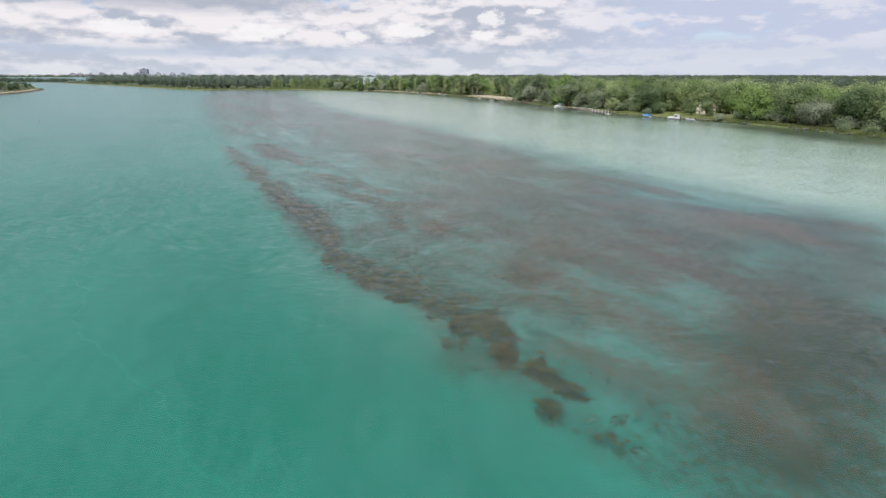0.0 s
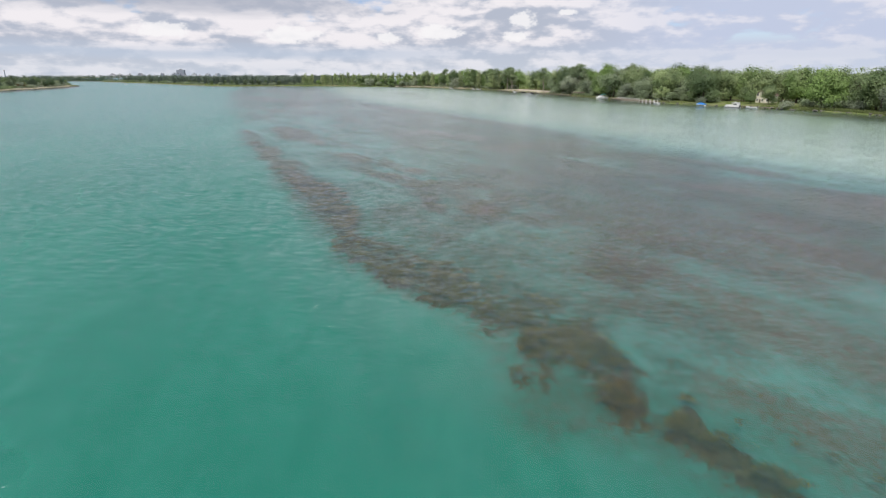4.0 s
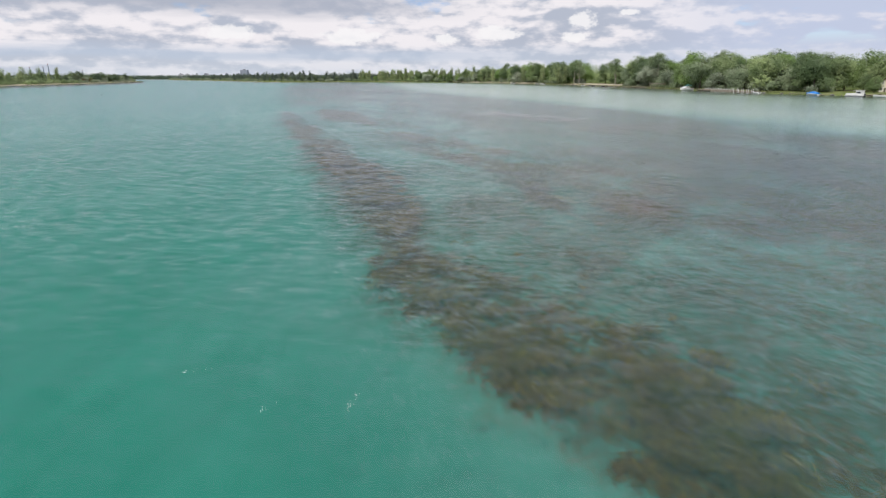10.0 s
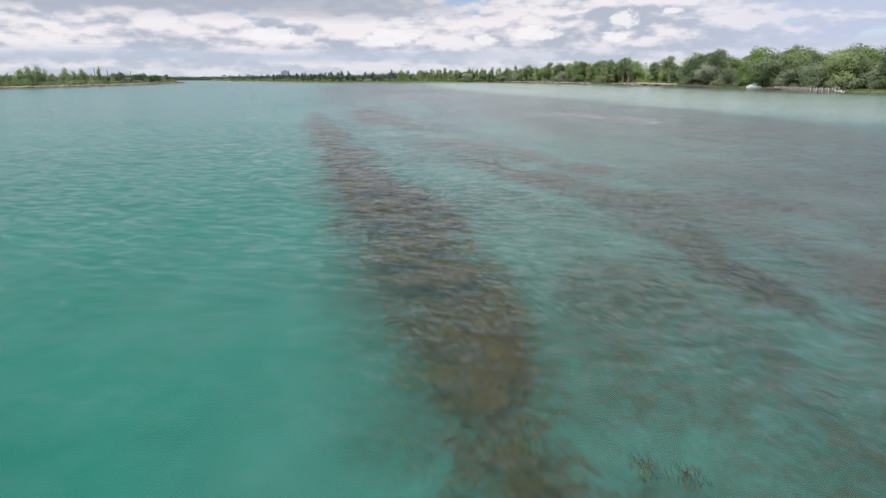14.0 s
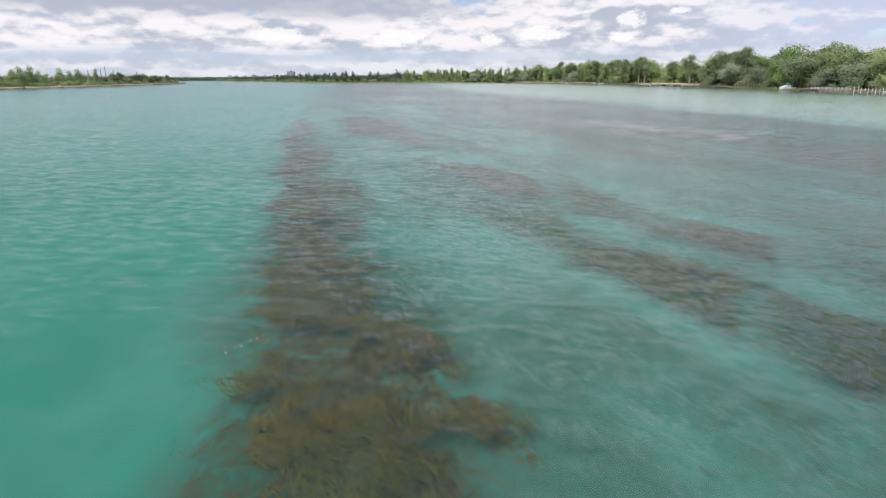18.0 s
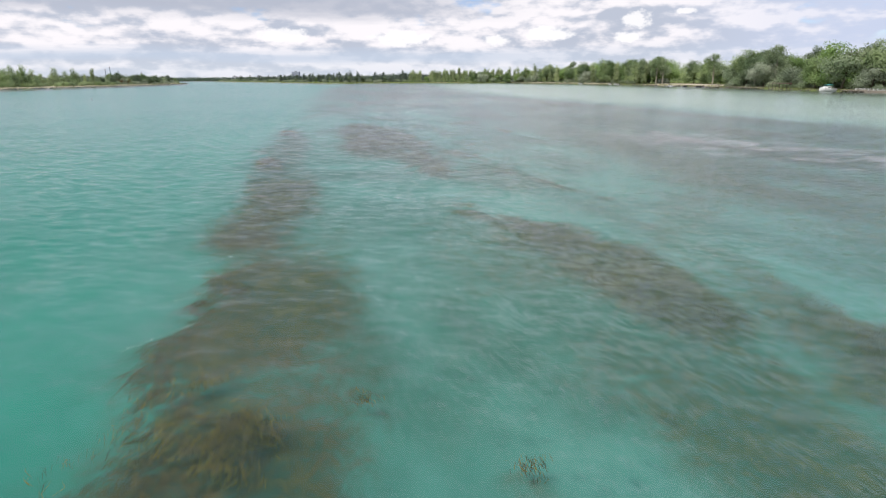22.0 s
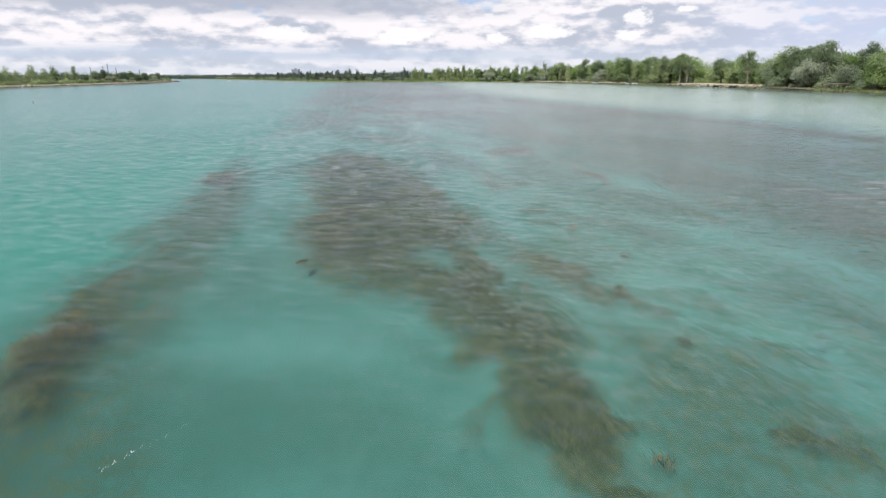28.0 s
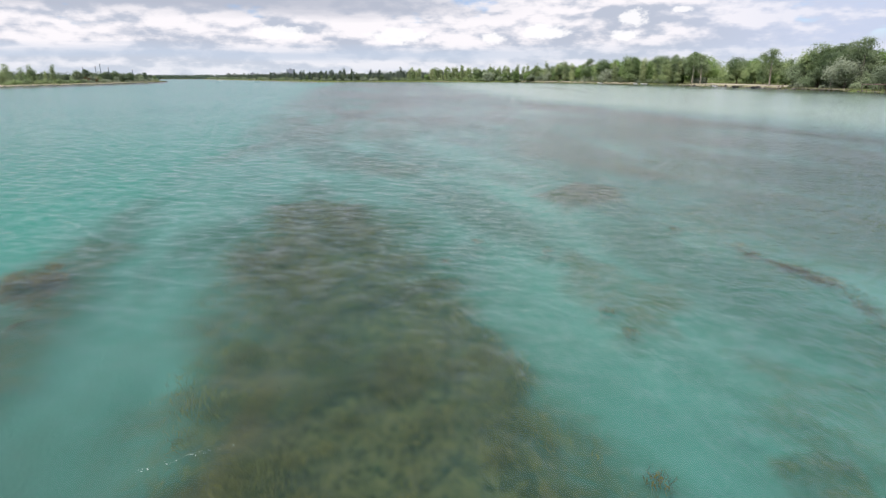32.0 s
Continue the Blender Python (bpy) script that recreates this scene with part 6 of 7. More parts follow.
def make_tree(kind, seed):
    """A tree at the origin: trunk with limbs, and a crown of leaf clumps."""
    rng = np.random.default_rng(seed)
    if kind in ("oak", "ash"):
        h, r, leaf, name, label = 15.0, 0.34, LEAF_OAK if kind == "oak" else LEAF_DARK, "broadleaf_tree", "full green broadleaf tree on the river bank"
        lobes = [(0, 0, 9.5, 4.6, 4.6, 4.6)] + [(math.cos(a) * 3.0, math.sin(a) * 3.0, rng.uniform(2.6, 11.5), rng.uniform(2.2, 3.4), rng.uniform(2.2, 3.4), rng.uniform(1.8, 2.8)) for a in np.arange(0, 6.2, 0.7)]
        clumps, leaves, size = 380, 10, 0.37
    elif kind == "willow":
        h, r, leaf, name, label = 13.0, 0.42, LEAF_WILLOW, "willow", "grey-green spreading willow leaning over the bank"
        lobes = [(0, 0, 6.6, 4.8, 4.8, 4.9)] + [(math.cos(a) * 4.4, math.sin(a) * 4.4, rng.uniform(2.2, 8.0), rng.uniform(1.8, 3.0), rng.uniform(1.8, 3.0), rng.uniform(2.0, 3.2)) for a in np.arange(0, 6.2, 0.7)]
        clumps, leaves, size = 380, 9, 0.36
    elif kind == "cottonwood":
        h, r, leaf, name, label = 19.0, 0.42, LEAF_COTTONWOOD, "cottonwood", "tall cottonwood with an open crown on long limbs"
        lobes = [(rng.normal(0, 1.8), rng.normal(0, 1.8), z, rng.uniform(1.7, 2.7), rng.uniform(1.7, 2.7), rng.uniform(1.5, 2.4)) for z in np.linspace(7.5, 18.0, 9)] + [(math.cos(a) * 3.4, math.sin(a) * 3.4, rng.uniform(9, 15), 1.6, 1.6, 1.5) for a in np.arange(0, 6.2, 1.25)]
        clumps, leaves, size = 330, 9, 0.36
    elif kind == "sallow":
        h, r, leaf, name, label = 12.0, 0.3, LEAF_SALLOW, "willow", "light green upright willow behind the sandy shore"
        lobes = [(rng.normal(0, 0.7), rng.normal(0, 0.7), z, w, w, 2.3) for z, w in ((2.6, 2.6), (5.2, 2.9), (7.8, 2.5), (10.4, 1.6))] + [(math.cos(a) * 2.4, math.sin(a) * 2.4, rng.uniform(2.4, 7.5), 1.6, 1.6, 1.8) for a in np.arange(0, 6.2, 1.05)]
        clumps, leaves, size = 280, 9, 0.34
    elif kind in ("poplar", "dark_poplar"):
        h, r, leaf, name, label = 18.0, 0.24, LEAF_POPLAR if kind == "poplar" else LEAF_HAZED, "poplar", "slim pale-green poplar in a dense row" if kind == "poplar" else "slim dark green poplar on the spit"
        lobes = [(rng.normal(0, 0.5), rng.normal(0, 0.5), z, 1.9 * w, 1.9 * w, 2.2) for z, w in ((3.5, 1.0), (6.5, 1.15), (9.5, 1.05), (12.5, 0.85), (15.0, 0.6), (17.2, 0.36))]
        clumps, leaves, size = 190, 8, 0.40
    else:
        h, r, leaf, name, label = 3.0, 0.08, LEAF_SALLOW if kind == "sallow_shrub" else LEAF_WILLOW, "shrub", "low rounded willow shrub at the water's edge"
        lobes = [(rng.normal(0, 1.0), rng.normal(0, 1.0), rng.uniform(0.9, 2.0), rng.uniform(0.9, 1.5), rng.uniform(0.9, 1.5), rng.uniform(0.7, 1.2)) for _ in range(5)]
        clumps, leaves, size = 90, 8, 0.24
    top = thing(name, label, "shrub" if "shrub" in kind else "tree")
    part("trunk", trunk_mesh(h * 0.86, r, 9 if "poplar" not in kind else 6, rng, BARK), BARK_PALE if kind in ("cottonwood", "poplar", "sallow") else BARK, top)
    q, f = leaf_cloud(lobes, clumps, int(leaves * 1.5), size, rng, 0.82)
    crown = new("crown", mesh_from("crown", q, f, leaf))
    crown.parent = top
    return top


PLANTED = {}


def plant(kind, x, y, z=1.0, scale=1.0, tall=1.0, turn=None, group="", label=""):
    """One more tree of a kind, in one of its three shapes."""
    pick = random.randrange(3)
    key = (kind, pick)
    turn = random.uniform(0, 360) if turn is None else turn
    m = pose(x, y, z - 0.1, 0, 0, turn)
    if key not in PLANTED:
        ob = PLANTED[key] = make_tree(kind, 11 * (pick + 1) + len(kind) * 7)
        ob.matrix_basis = m
    else:
        ob = copy_thing(PLANTED[key], m)
    ob.scale = (scale, scale, scale * tall)
    tagged(ob, label, "", group)
    return ob


def inland(x, y, shore):
    return x - np.interp(y, [p[1] for p in shore], [p[0] for p in shore])


def shore_x(y):
    return float(np.interp(y, [p[1] for p in SHORE], [p[0] for p in SHORE]))


def plant_east():
    rng = random.Random(7)
    # front ranks behind the bank
    y = 70.0
    while y < 820:
        sx = shore_x(y)
        beach = 484 < y < 604
        house = 250 < y < 304
        low = 396 < y < 428 or 486 < y < 500 or 520 < y < 585
        ranks = ((46, "oak"), (54, "oak"), (60, "oak")) if house else ((36, "oak"), (47, "oak"), (58, "oak")) if beach else ((13, "willow"), (23, "oak"), (34, "oak"), (46, "oak"))
        if y > 604:
            ranks = ((9, "poplar"), (16, "oak"), (25, "oak"))
        if y < 345 and not house:
            ranks = ((19, "oak"), (30, "oak"), (41, "oak"), (50, "oak"))
        for d, kind in ranks:
            if rng.random() < (0.28 if y < 345 else 0.16):
                continue
            k = kind if rng.random() < 0.72 else rng.choice(("oak", "willow", "cottonwood"))
            s = rng.uniform(1.02, 1.42 if k == "oak" else 1.15) * (0.72 if low else 1.0)
            if k == "poplar":
                s *= 0.85
            if y < 340:
                s = min(s, 1.3) * float(np.interp(y, [240, 330], [0.88, 1.0]))
                k = "oak" if k == "cottonwood" else k
            plant(k, sx + d + rng.uniform(-4, 4), y + rng.uniform(-4, 4), 1.0, s, rng.uniform(0.92, 1.12), rng.uniform(0, 360), "wood on the near shore")
        for _ in range(0 if beach else rng.choice((0, 0, 1) if y < 345 else (0, 1, 1, 2))):
            plant("shrub", sx + rng.uniform(4, 8), y + rng.uniform(-3, 3), 0.6, rng.uniform(0.6, 1.3), 1.0, rng.uniform(0, 360), "shore shrubs")
        for _ in range(0 if beach or house else 2):
            plant("shrub", sx + rng.uniform(12, 22), y + rng.uniform(-5, 5), 0.9, rng.uniform(1.2, 2.2), 1.0, rng.uniform(0, 360), "undergrowth of the wood")
        y += rng.uniform(8.5, 12.5) * (1.0 if y < 560 else 1.15)


plant_east()
# trees that stand out on the skyline
for kind, x, y, s, tall in (("cottonwood", 148, 509, 1.06, 1.0), ("oak", 154, 470, 1.5, 1.02), ("oak", 157, 461, 1.35, 1.05), ("willow", 151, 478, 1.2, 1.0), ("cottonwood", 158, 440, 1.14, 1.02), ("willow", 155, 447, 1.3, 1.05), ("willow", 160, 424, 0.95, 1.0), ("oak", 162, 404, 1.2, 1.0), ("oak", 165, 392, 1.45, 1.05), ("willow", 164, 384, 1.5, 1.05), ("cottonwood", 170, 378, 1.1, 1.0), ("oak", 172, 366, 1.4, 1.05), ("cottonwood", 137, 592, 1.05, 1.0), ("cottonwood", 134, 600, 1.08, 1.0), ("cottonwood", 128, 614, 1.05, 1.0), ("oak", 124, 626, 1.3, 1.0), ("cottonwood", 107, 675, 1.05, 1.0), ("oak", 183, 300, 1.25, 1.0), ("oak", 186, 312, 1.3, 1.0), ("oak", 176, 330, 1.25, 1.05), ("oak", 206, 240, 1.22, 1.0), ("oak", 214, 216, 1.25, 1.0), ("willow", 212, 204, 1.1, 1.0), ("oak", 220, 192, 1.25, 1.0)):
    plant(kind, x, y, 1.0, s, tall, None, "wood on the near shore")


def plant_spit():
    rng = random.Random(19)
    for (x0, y0), (x1, y1) in zip(SPIT, SPIT[1:]):
        n = math.hypot(x1 - x0, y1 - y0)
        nx, ny = -(y1 - y0) / n, (x1 - x0) / n
        if ny < 0:
            nx, ny = -nx, -ny
        s = 0.0
        while s < n:
            f = s / n
            x, y = x0 + (x1 - x0) * f, y0 + (y1 - y0) * f
            pale_stand = x > -118
            size = float(np.interp(x, [-700, -300, -200, -118, -110, 10], [0.45, 0.62, 0.70, 0.76, 0.80, 0.84]))
            for d in (24, 36, 50, 64) if pale_stand else (18, 30, 44):
                if rng.random() < (0.12 if pale_stand else 0.3) or (x > -10 and d > 30):
                    continue
                kind = ("poplar" if rng.random() < 0.93 else "oak") if pale_stand else rng.choice(("dark_poplar", "dark_poplar", "ash"))
                plant(kind, x + nx * d + rng.uniform(-5, 5), y + ny * d + rng.uniform(-5, 5), 1.0, size * rng.uniform(0.78, 1.12) * (0.8 if kind in ("ash", "oak") else 1.0), rng.uniform(0.9, 1.12), rng.uniform(0, 360), "poplars on the spit" if pale_stand else "dark trees along the spit")
            if rng.random() < 0.75:
                plant("sallow_shrub" if pale_stand else "shrub", x + nx * rng.uniform(6, 16), y + ny * rng.uniform(6, 16), 0.8, rng.uniform(0.9, 1.8), 1.0, rng.uniform(0, 360), "shore shrubs")
            s += rng.uniform(4.5, 7.5) if pale_stand else rng.uniform(7, 13)


plant_spit()
rng_g = random.Random(3)
for k in range(34):
    f = k / 33
    plant("oak" if k % 3 else "willow", -30 + 100 * f + rng_g.uniform(-4, 4), 862 - 105 * f + rng_g.uniform(8, 34), 0.9, rng_g.uniform(0.5, 0.8) if 8 < k < 22 else rng_g.uniform(0.75, 1.0), 1.0, rng_g.uniform(0, 360), "poplars on the spit")


def plant_west():
    """Pale willows and poplars, well spaced, on the near part of the headland; darker trees towards its tip."""
    rng = random.Random(23)
    ys, xs = [p[1] for p in WEST], [p[0] for p in WEST]
    y = 300.0
    while y < 975:
        x = float(np.interp(y, ys, xs))
        pale_part = y < 700
        for d in (20, 30, 42):
            if rng.random() < (0.5 if pale_part else 0.35):
                continue
            kind = rng.choice(("poplar", "sallow", "sallow", "sallow")) if pale_part else rng.choice(("ash", "ash", "willow"))
            plant(kind, x - d + rng.uniform(-4, 4), y + rng.uniform(-5, 5), 1.0, rng.uniform(0.55, 1.1) * (0.85 if kind == "poplar" else 1.15 if pale_part else 0.8), rng.uniform(0.95, 1.2), rng.uniform(0, 360), "trees on the headland")
        for _ in range(2):
            plant("sallow_shrub" if pale_part else "shrub", x - rng.uniform(13, 24), y + rng.uniform(-5, 5), 0.9, rng.uniform(0.8, 1.9), 1.0, rng.uniform(0, 360), "shore shrubs")
        y += rng.uniform(9, 15)


plant_west()


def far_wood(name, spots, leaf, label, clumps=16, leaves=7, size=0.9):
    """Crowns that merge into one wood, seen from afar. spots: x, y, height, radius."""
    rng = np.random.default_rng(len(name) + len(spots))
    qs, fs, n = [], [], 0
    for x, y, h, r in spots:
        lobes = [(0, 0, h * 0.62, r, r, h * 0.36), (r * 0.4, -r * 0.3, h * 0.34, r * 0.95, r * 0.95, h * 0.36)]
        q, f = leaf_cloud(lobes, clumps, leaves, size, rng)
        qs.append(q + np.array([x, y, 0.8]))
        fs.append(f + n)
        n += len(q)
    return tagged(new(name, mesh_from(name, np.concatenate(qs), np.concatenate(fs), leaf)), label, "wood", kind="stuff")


rng_w = random.Random(31)
spots = []
y = 60.0
while y < 900:
    d = 56.0
    limit = 250 if y < 560 else max(75, 250 - (y - 560) * 0.7)
    while d < limit:
        spots.append((shore_x(min(y, 829)) + d + rng_w.uniform(-5, 5), y + rng_w.uniform(-6, 6), rng_w.uniform(12, 21), rng_w.uniform(4.6, 7.6)))
        d += rng_w.uniform(9.5, 13.0) * (1 + d / 700)
    y += 11.5
far_wood("wood_east", spots, LEAF_OAK, "dense green deciduous wood behind the shore", 40, 8, 0.5)

spots = []
for _ in range(620):
    y = rng_w.uniform(300, 975)
    x = float(np.interp(y, [p[1] for p in WEST], [p[0] for p in WEST]))
    spots.append((x - rng_w.uniform(48, min(240, 66 + (985 - y) * 0.5)), y, rng_w.uniform(8, 12.5), rng_w.uniform(4, 6.5)))
far_wood("wood_west", spots, LEAF_DARK, "dark green wood on the headland", 22, 8, 0.5)

spots = []
for _ in range(700):
    k = rng_w.uniform(3.2, 8.99)
    (x0, y0), (x1, y1) = SPIT[int(k)], SPIT[int(k) + 1]
    f = k - int(k)
    d = rng_w.uniform(45, 190)
    spots.append((x0 + (x1 - x0) * f + d * 0.75, y0 + (y1 - y0) * f + d * 0.75, rng_w.uniform(7, 11) * (1.0 if k < 5 else 0.75), rng_w.uniform(4, 6)))
for _ in range(230):
    x = rng_w.uniform(-170, -40)
    spots.append((x, 900 + rng_w.uniform(40, 140), rng_w.uniform(9, 14), rng_w.uniform(3, 5)))
far_wood("wood_spit", spots, LEAF_HAZED, "green wood along the back of the spit", 18, 7, 0.5)

# low reeds along the waterline
def reeds(name, shore, y0, y1, side, count, label, tall=1.4):
    rng = np.random.default_rng(count)
    ys = rng.uniform(y0, y1, count)
    x = np.interp(ys, [p[1] for p in shore], [p[0] for p in shore]) + side * (2.0 + rng.random(count) ** 1.5 * 9)
    h = tall * rng.uniform(0.5, 1.15, count)
    a = rng.uniform(0, 6.28, count)
    w = rng.uniform(0.10, 0.24, count)
    lx, ly = rng.normal(0, 0.25, count) * h, rng.normal(0, 0.25, count) * h
    z = 0.25 + 0 * x
    v = np.stack([np.stack([x - np.cos(a) * w, ys - np.sin(a) * w, z], -1), np.stack([x + np.cos(a) * w, ys + np.sin(a) * w, z], -1), np.stack([x + lx, ys + ly, z + h], -1)], 1).reshape(-1, 3)
    f = np.arange(len(v)).reshape(-1, 3)
    tagged(new(name, mesh_from(name, v, f, REED)), label, "reeds", kind="stuff")


reeds("reeds", SHORE, 60, 262, 1, 14000, "pale green reeds and grass along the bank")
reeds("reeds", SHORE, 300, 820, 1, 16000, "pale green reeds and grass along the bank", 1.0)
reeds("reeds", WEST, 300, 980, -1, 12000, "pale grass along the headland", 1.2)


# ---- the distance ----
def far_bank(name, x0, y0, x1, y1, h, count, label, leaf=None):
    spots = [(x0 + (x1 - x0) * f, y0 + (y1 - y0) * f + rng_w.uniform(-40, 40), h * rng_w.uniform(0.6, 1.15), h * rng_w.uniform(0.7, 1.1)) for f in (rng_w.random() for _ in range(count))]
    return far_wood(name, spots, leaf or LEAF_HAZED, label, 14, 6, 1.3)


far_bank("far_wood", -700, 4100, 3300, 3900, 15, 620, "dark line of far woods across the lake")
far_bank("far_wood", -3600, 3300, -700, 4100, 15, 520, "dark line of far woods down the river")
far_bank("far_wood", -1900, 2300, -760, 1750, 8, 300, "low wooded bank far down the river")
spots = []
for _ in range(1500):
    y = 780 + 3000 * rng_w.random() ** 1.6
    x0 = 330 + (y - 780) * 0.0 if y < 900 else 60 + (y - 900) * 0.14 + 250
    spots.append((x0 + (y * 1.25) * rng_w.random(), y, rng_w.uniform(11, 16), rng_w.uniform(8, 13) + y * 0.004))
far_wood("wood_far_east", spots, LEAF_HAZED, "green woods that stretch away behind the shore", 12, 6, 1.2)
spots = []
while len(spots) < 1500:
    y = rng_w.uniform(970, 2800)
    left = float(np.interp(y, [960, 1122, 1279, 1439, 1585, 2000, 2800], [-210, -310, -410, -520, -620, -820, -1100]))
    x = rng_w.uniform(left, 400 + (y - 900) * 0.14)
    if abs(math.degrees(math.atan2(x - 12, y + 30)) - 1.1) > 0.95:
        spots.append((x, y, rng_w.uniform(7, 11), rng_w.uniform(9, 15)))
far_wood("wood_far_spit", spots, LEAF_HAZED, "dark woods stretching away behind the spit", 12, 6, 1.1)
for name, pts in (("ground_far", ((-200, 1010), (-260, 980), (-420, 1290), (-640, 1600), (-1150, 2850), (-30, 2850), (10, 1000))), ("ground_far", ((60, 960), (330, 900), (700, 2850), (110, 2850))), ("ground_far", ((300, 760), (1500, 700), (4600, 2600), (4600, 4000), (900, 4000), (330, 1000))), ("ground_far", ((-4800, 3340), (-700, 4060), (4800, 3860), (4800, 4880), (-4800, 4880))), ("ground_far", ((-3600, 2900), (-1900, 2270), (-760, 1720), (-700, 1800), (-1500, 2700), (-3200, 3300)))):
    bm = bmesh.new()
    face = bm.faces.new([bm.verts.new((x, y, 0.5)) for x, y in pts])
    low = bmesh.ops.extrude_face_region(bm, geom=[face])["geom"]
    bmesh.ops.translate(bm, verts=[v for v in low if isinstance(v, bmesh.types.BMVert)], vec=(0, 0, -2))
    bmesh.ops.recalc_face_normals(bm, faces=bm.faces)
    tagged(part(name, bm, GROUND), "low far river bank", "land", kind="structure")


# ---- boats, docks and houses on the shore ----
def hull_rings(length, beam, depth, bow=1.0, n=9):
    """Cross-sections from the transom to the stem, in the boat's own axes with the bow to +x."""
    rings = []
    for i in range(n):
        f = i / (n - 1)
        half = beam / 2 * (0.86 + 0.14 * math.sin(min(1.0, f * 1.6) * 1.57)) * (1 - max(0.0, (f - 0.45) / 0.55) ** 2.2 * 0.97)
        sheer = depth * (1.0 + 0.28 * bow * f * f)
        keel = -0.12 * depth + depth * 0.5 * max(0.0, f - 0.72) ** 1.5 * 5
        x = -length / 2 + length * f
        rings.append([(x, -half, sheer), (x, -half * 0.92, sheer * 0.45), (x, -half * 0.55, min(keel + 0.1 * depth, sheer * 0.4)), (x, 0, keel), (x, half * 0.55, min(keel + 0.1 * depth, sheer * 0.4)), (x, half * 0.92, sheer * 0.45), (x, half, sheer)])
    return rings


def cabin_cruiser(x, y, rz):
    b = thing("cabin_cruiser", "white cabin cruiser with a teal canvas top moored at the bank", "boat", (x, y, 0.05), rz)
    part("hull", loft(bmesh.new(), hull_rings(9.6, 3.1, 1.35)), WHITE, b)
    bm = bmesh.new()
    for s in (-1, 1):
        rod(bm, (-4.6, s * 1.5, 1.05), (3.2, s * 1.25, 1.35), 0.07, 0.05, 6)
    part("rubbing_strake", bm, MAROON, b, "maroon stripe along the hull")
    part("cabin", loft(bmesh.new(), [[(-1.2, -1.2, 1.3), (-1.2, -1.0, 2.35), (-1.2, 1.0, 2.35), (-1.2, 1.2, 1.3)], [(1.4, -1.15, 1.4), (0.9, -0.95, 2.4), (0.9, 0.95, 2.4), (1.4, 1.15, 1.4)], [(3.6, -0.55, 1.55), (3.1, -0.5, 1.8), (3.1, 0.5, 1.8), (3.6, 0.55, 1.55)]]), WHITE, b)
    part("windscreen", loft(bmesh.new(), [[(1.25, -1.0, 1.9), (0.95, -0.92, 2.75), (0.95, 0.92, 2.75), (1.25, 1.0, 1.9)], [(1.30, -1.0, 1.9), (1.0, -0.92, 2.75), (1.0, 0.92, 2.75), (1.30, 1.0, 1.9)]]), DARKGLASS, b)
    for s in (-1, 1):
        part("side_window", box(bmesh.new(), -0.9, s * 1.13 - 0.03, 1.75, 0.9, s * 1.13 + 0.03, 2.15, 0.02), DARKGLASS, b)
    part("canvas_top", loft(bmesh.new(), [[(-2.8, -1.2, 2.9), (-2.8, 0, 3.1), (-2.8, 1.2, 2.9), (-2.8, 1.2, 2.84), (-2.8, -1.2, 2.84)], [(-0.8, -1.25, 3.1), (-0.8, 0, 3.3), (-0.8, 1.25, 3.1), (-0.8, 1.25, 3.04), (-0.8, -1.25, 3.04)], [(0.9, -1.1, 2.9), (0.9, 0, 3.05), (0.9, 1.1, 2.9), (0.9, 1.1, 2.84), (0.9, -1.1, 2.84)]]), TEAL, b, "teal canvas sun top")
    for px in (-2.6, 0.7):
        for s in (-1, 1):
            part("top_pole", rod(bmesh.new(), (px, s * 1.15, 1.3), (px, s * 1.12, 2.9), 0.03, 0.03, 6), STEEL, b)
    bm = bmesh.new()
    for s in (-1, 1):
        rod(bm, (1.6, s * 1.2, 2.0), (4.6, s * 0.15, 2.4), 0.025, 0.025, 5)
        for f in (0.0, 0.35, 0.7, 1.0):
            rod(bm, (1.6 + 3.0 * f, s * (1.2 - 1.05 * f), 1.45 + 0.3 * f), (1.6 + 3.0 * f, s * (1.2 - 1.05 * f), 2.0 + 0.4 * f), 0.02, 0.02, 5)
    part("bow_rail", bm, STEEL, b, "thin steel bow rail")
    part("swim_platform", box(bmesh.new(), -5.5, -1.3, 0.22, -4.75, 1.3, 0.32, 0.02), TIMBER, b)
    return b


def runabout(x, y, rz, length=5.6, label="small white open motor boat at the bank", mat=None):
    b = thing("motor_boat", label, "boat", (x, y, 0.05), rz, "small boats along the bank")
    part("hull", loft(bmesh.new(), hull_rings(length, 2.1, 0.75)), mat or WHITE, b)
    part("windscreen", box(bmesh.new(), 0.3, -0.7, 0.75, 0.36, 0.7, 1.2, 0.02), DARKGLASS, b)
    for s in (-0.4, 0.4):
        part("seat", box(bmesh.new(), -0.9, s - 0.25, 0.6, -0.4, s + 0.25, 1.05, 0.05), TIMBER, b)
    part("outboard_motor", box(bmesh.new(), -length / 2 - 0.4, -0.2, 0.3, -length / 2 + 0.02, 0.2, 1.25, 0.08), RUSTSTEEL, b, "black outboard motor")
    return b


def covered_boat(x, y, rz):
    b = thing("covered_boat", "small boat under a bright blue tarpaulin at the bank", "boat", (x, y, 0.05), rz)
    part("hull", loft(bmesh.new(), hull_rings(5.8, 2.2, 0.8)), WHITE, b)
    rings = []
    for i in range(7):
        f = i / 6
        px = -2.95 + 5.7 * f
        half = 1.12 * (1 - max(0, f - 0.5) ** 2 * 3.2)
        top = 0.95 + 0.75 * math.sin(math.pi * min(1, f * 1.1)) * 0.8
        rings.append([(px, -half, 0.55), (px, -half * 0.8, 0.95), (px, 0, top + 0.1), (px, half * 0.8, 0.95), (px, half, 0.55)])
    part("tarpaulin", loft(bmesh.new(), rings), BLUE, b, "bright blue tarpaulin")
    return b


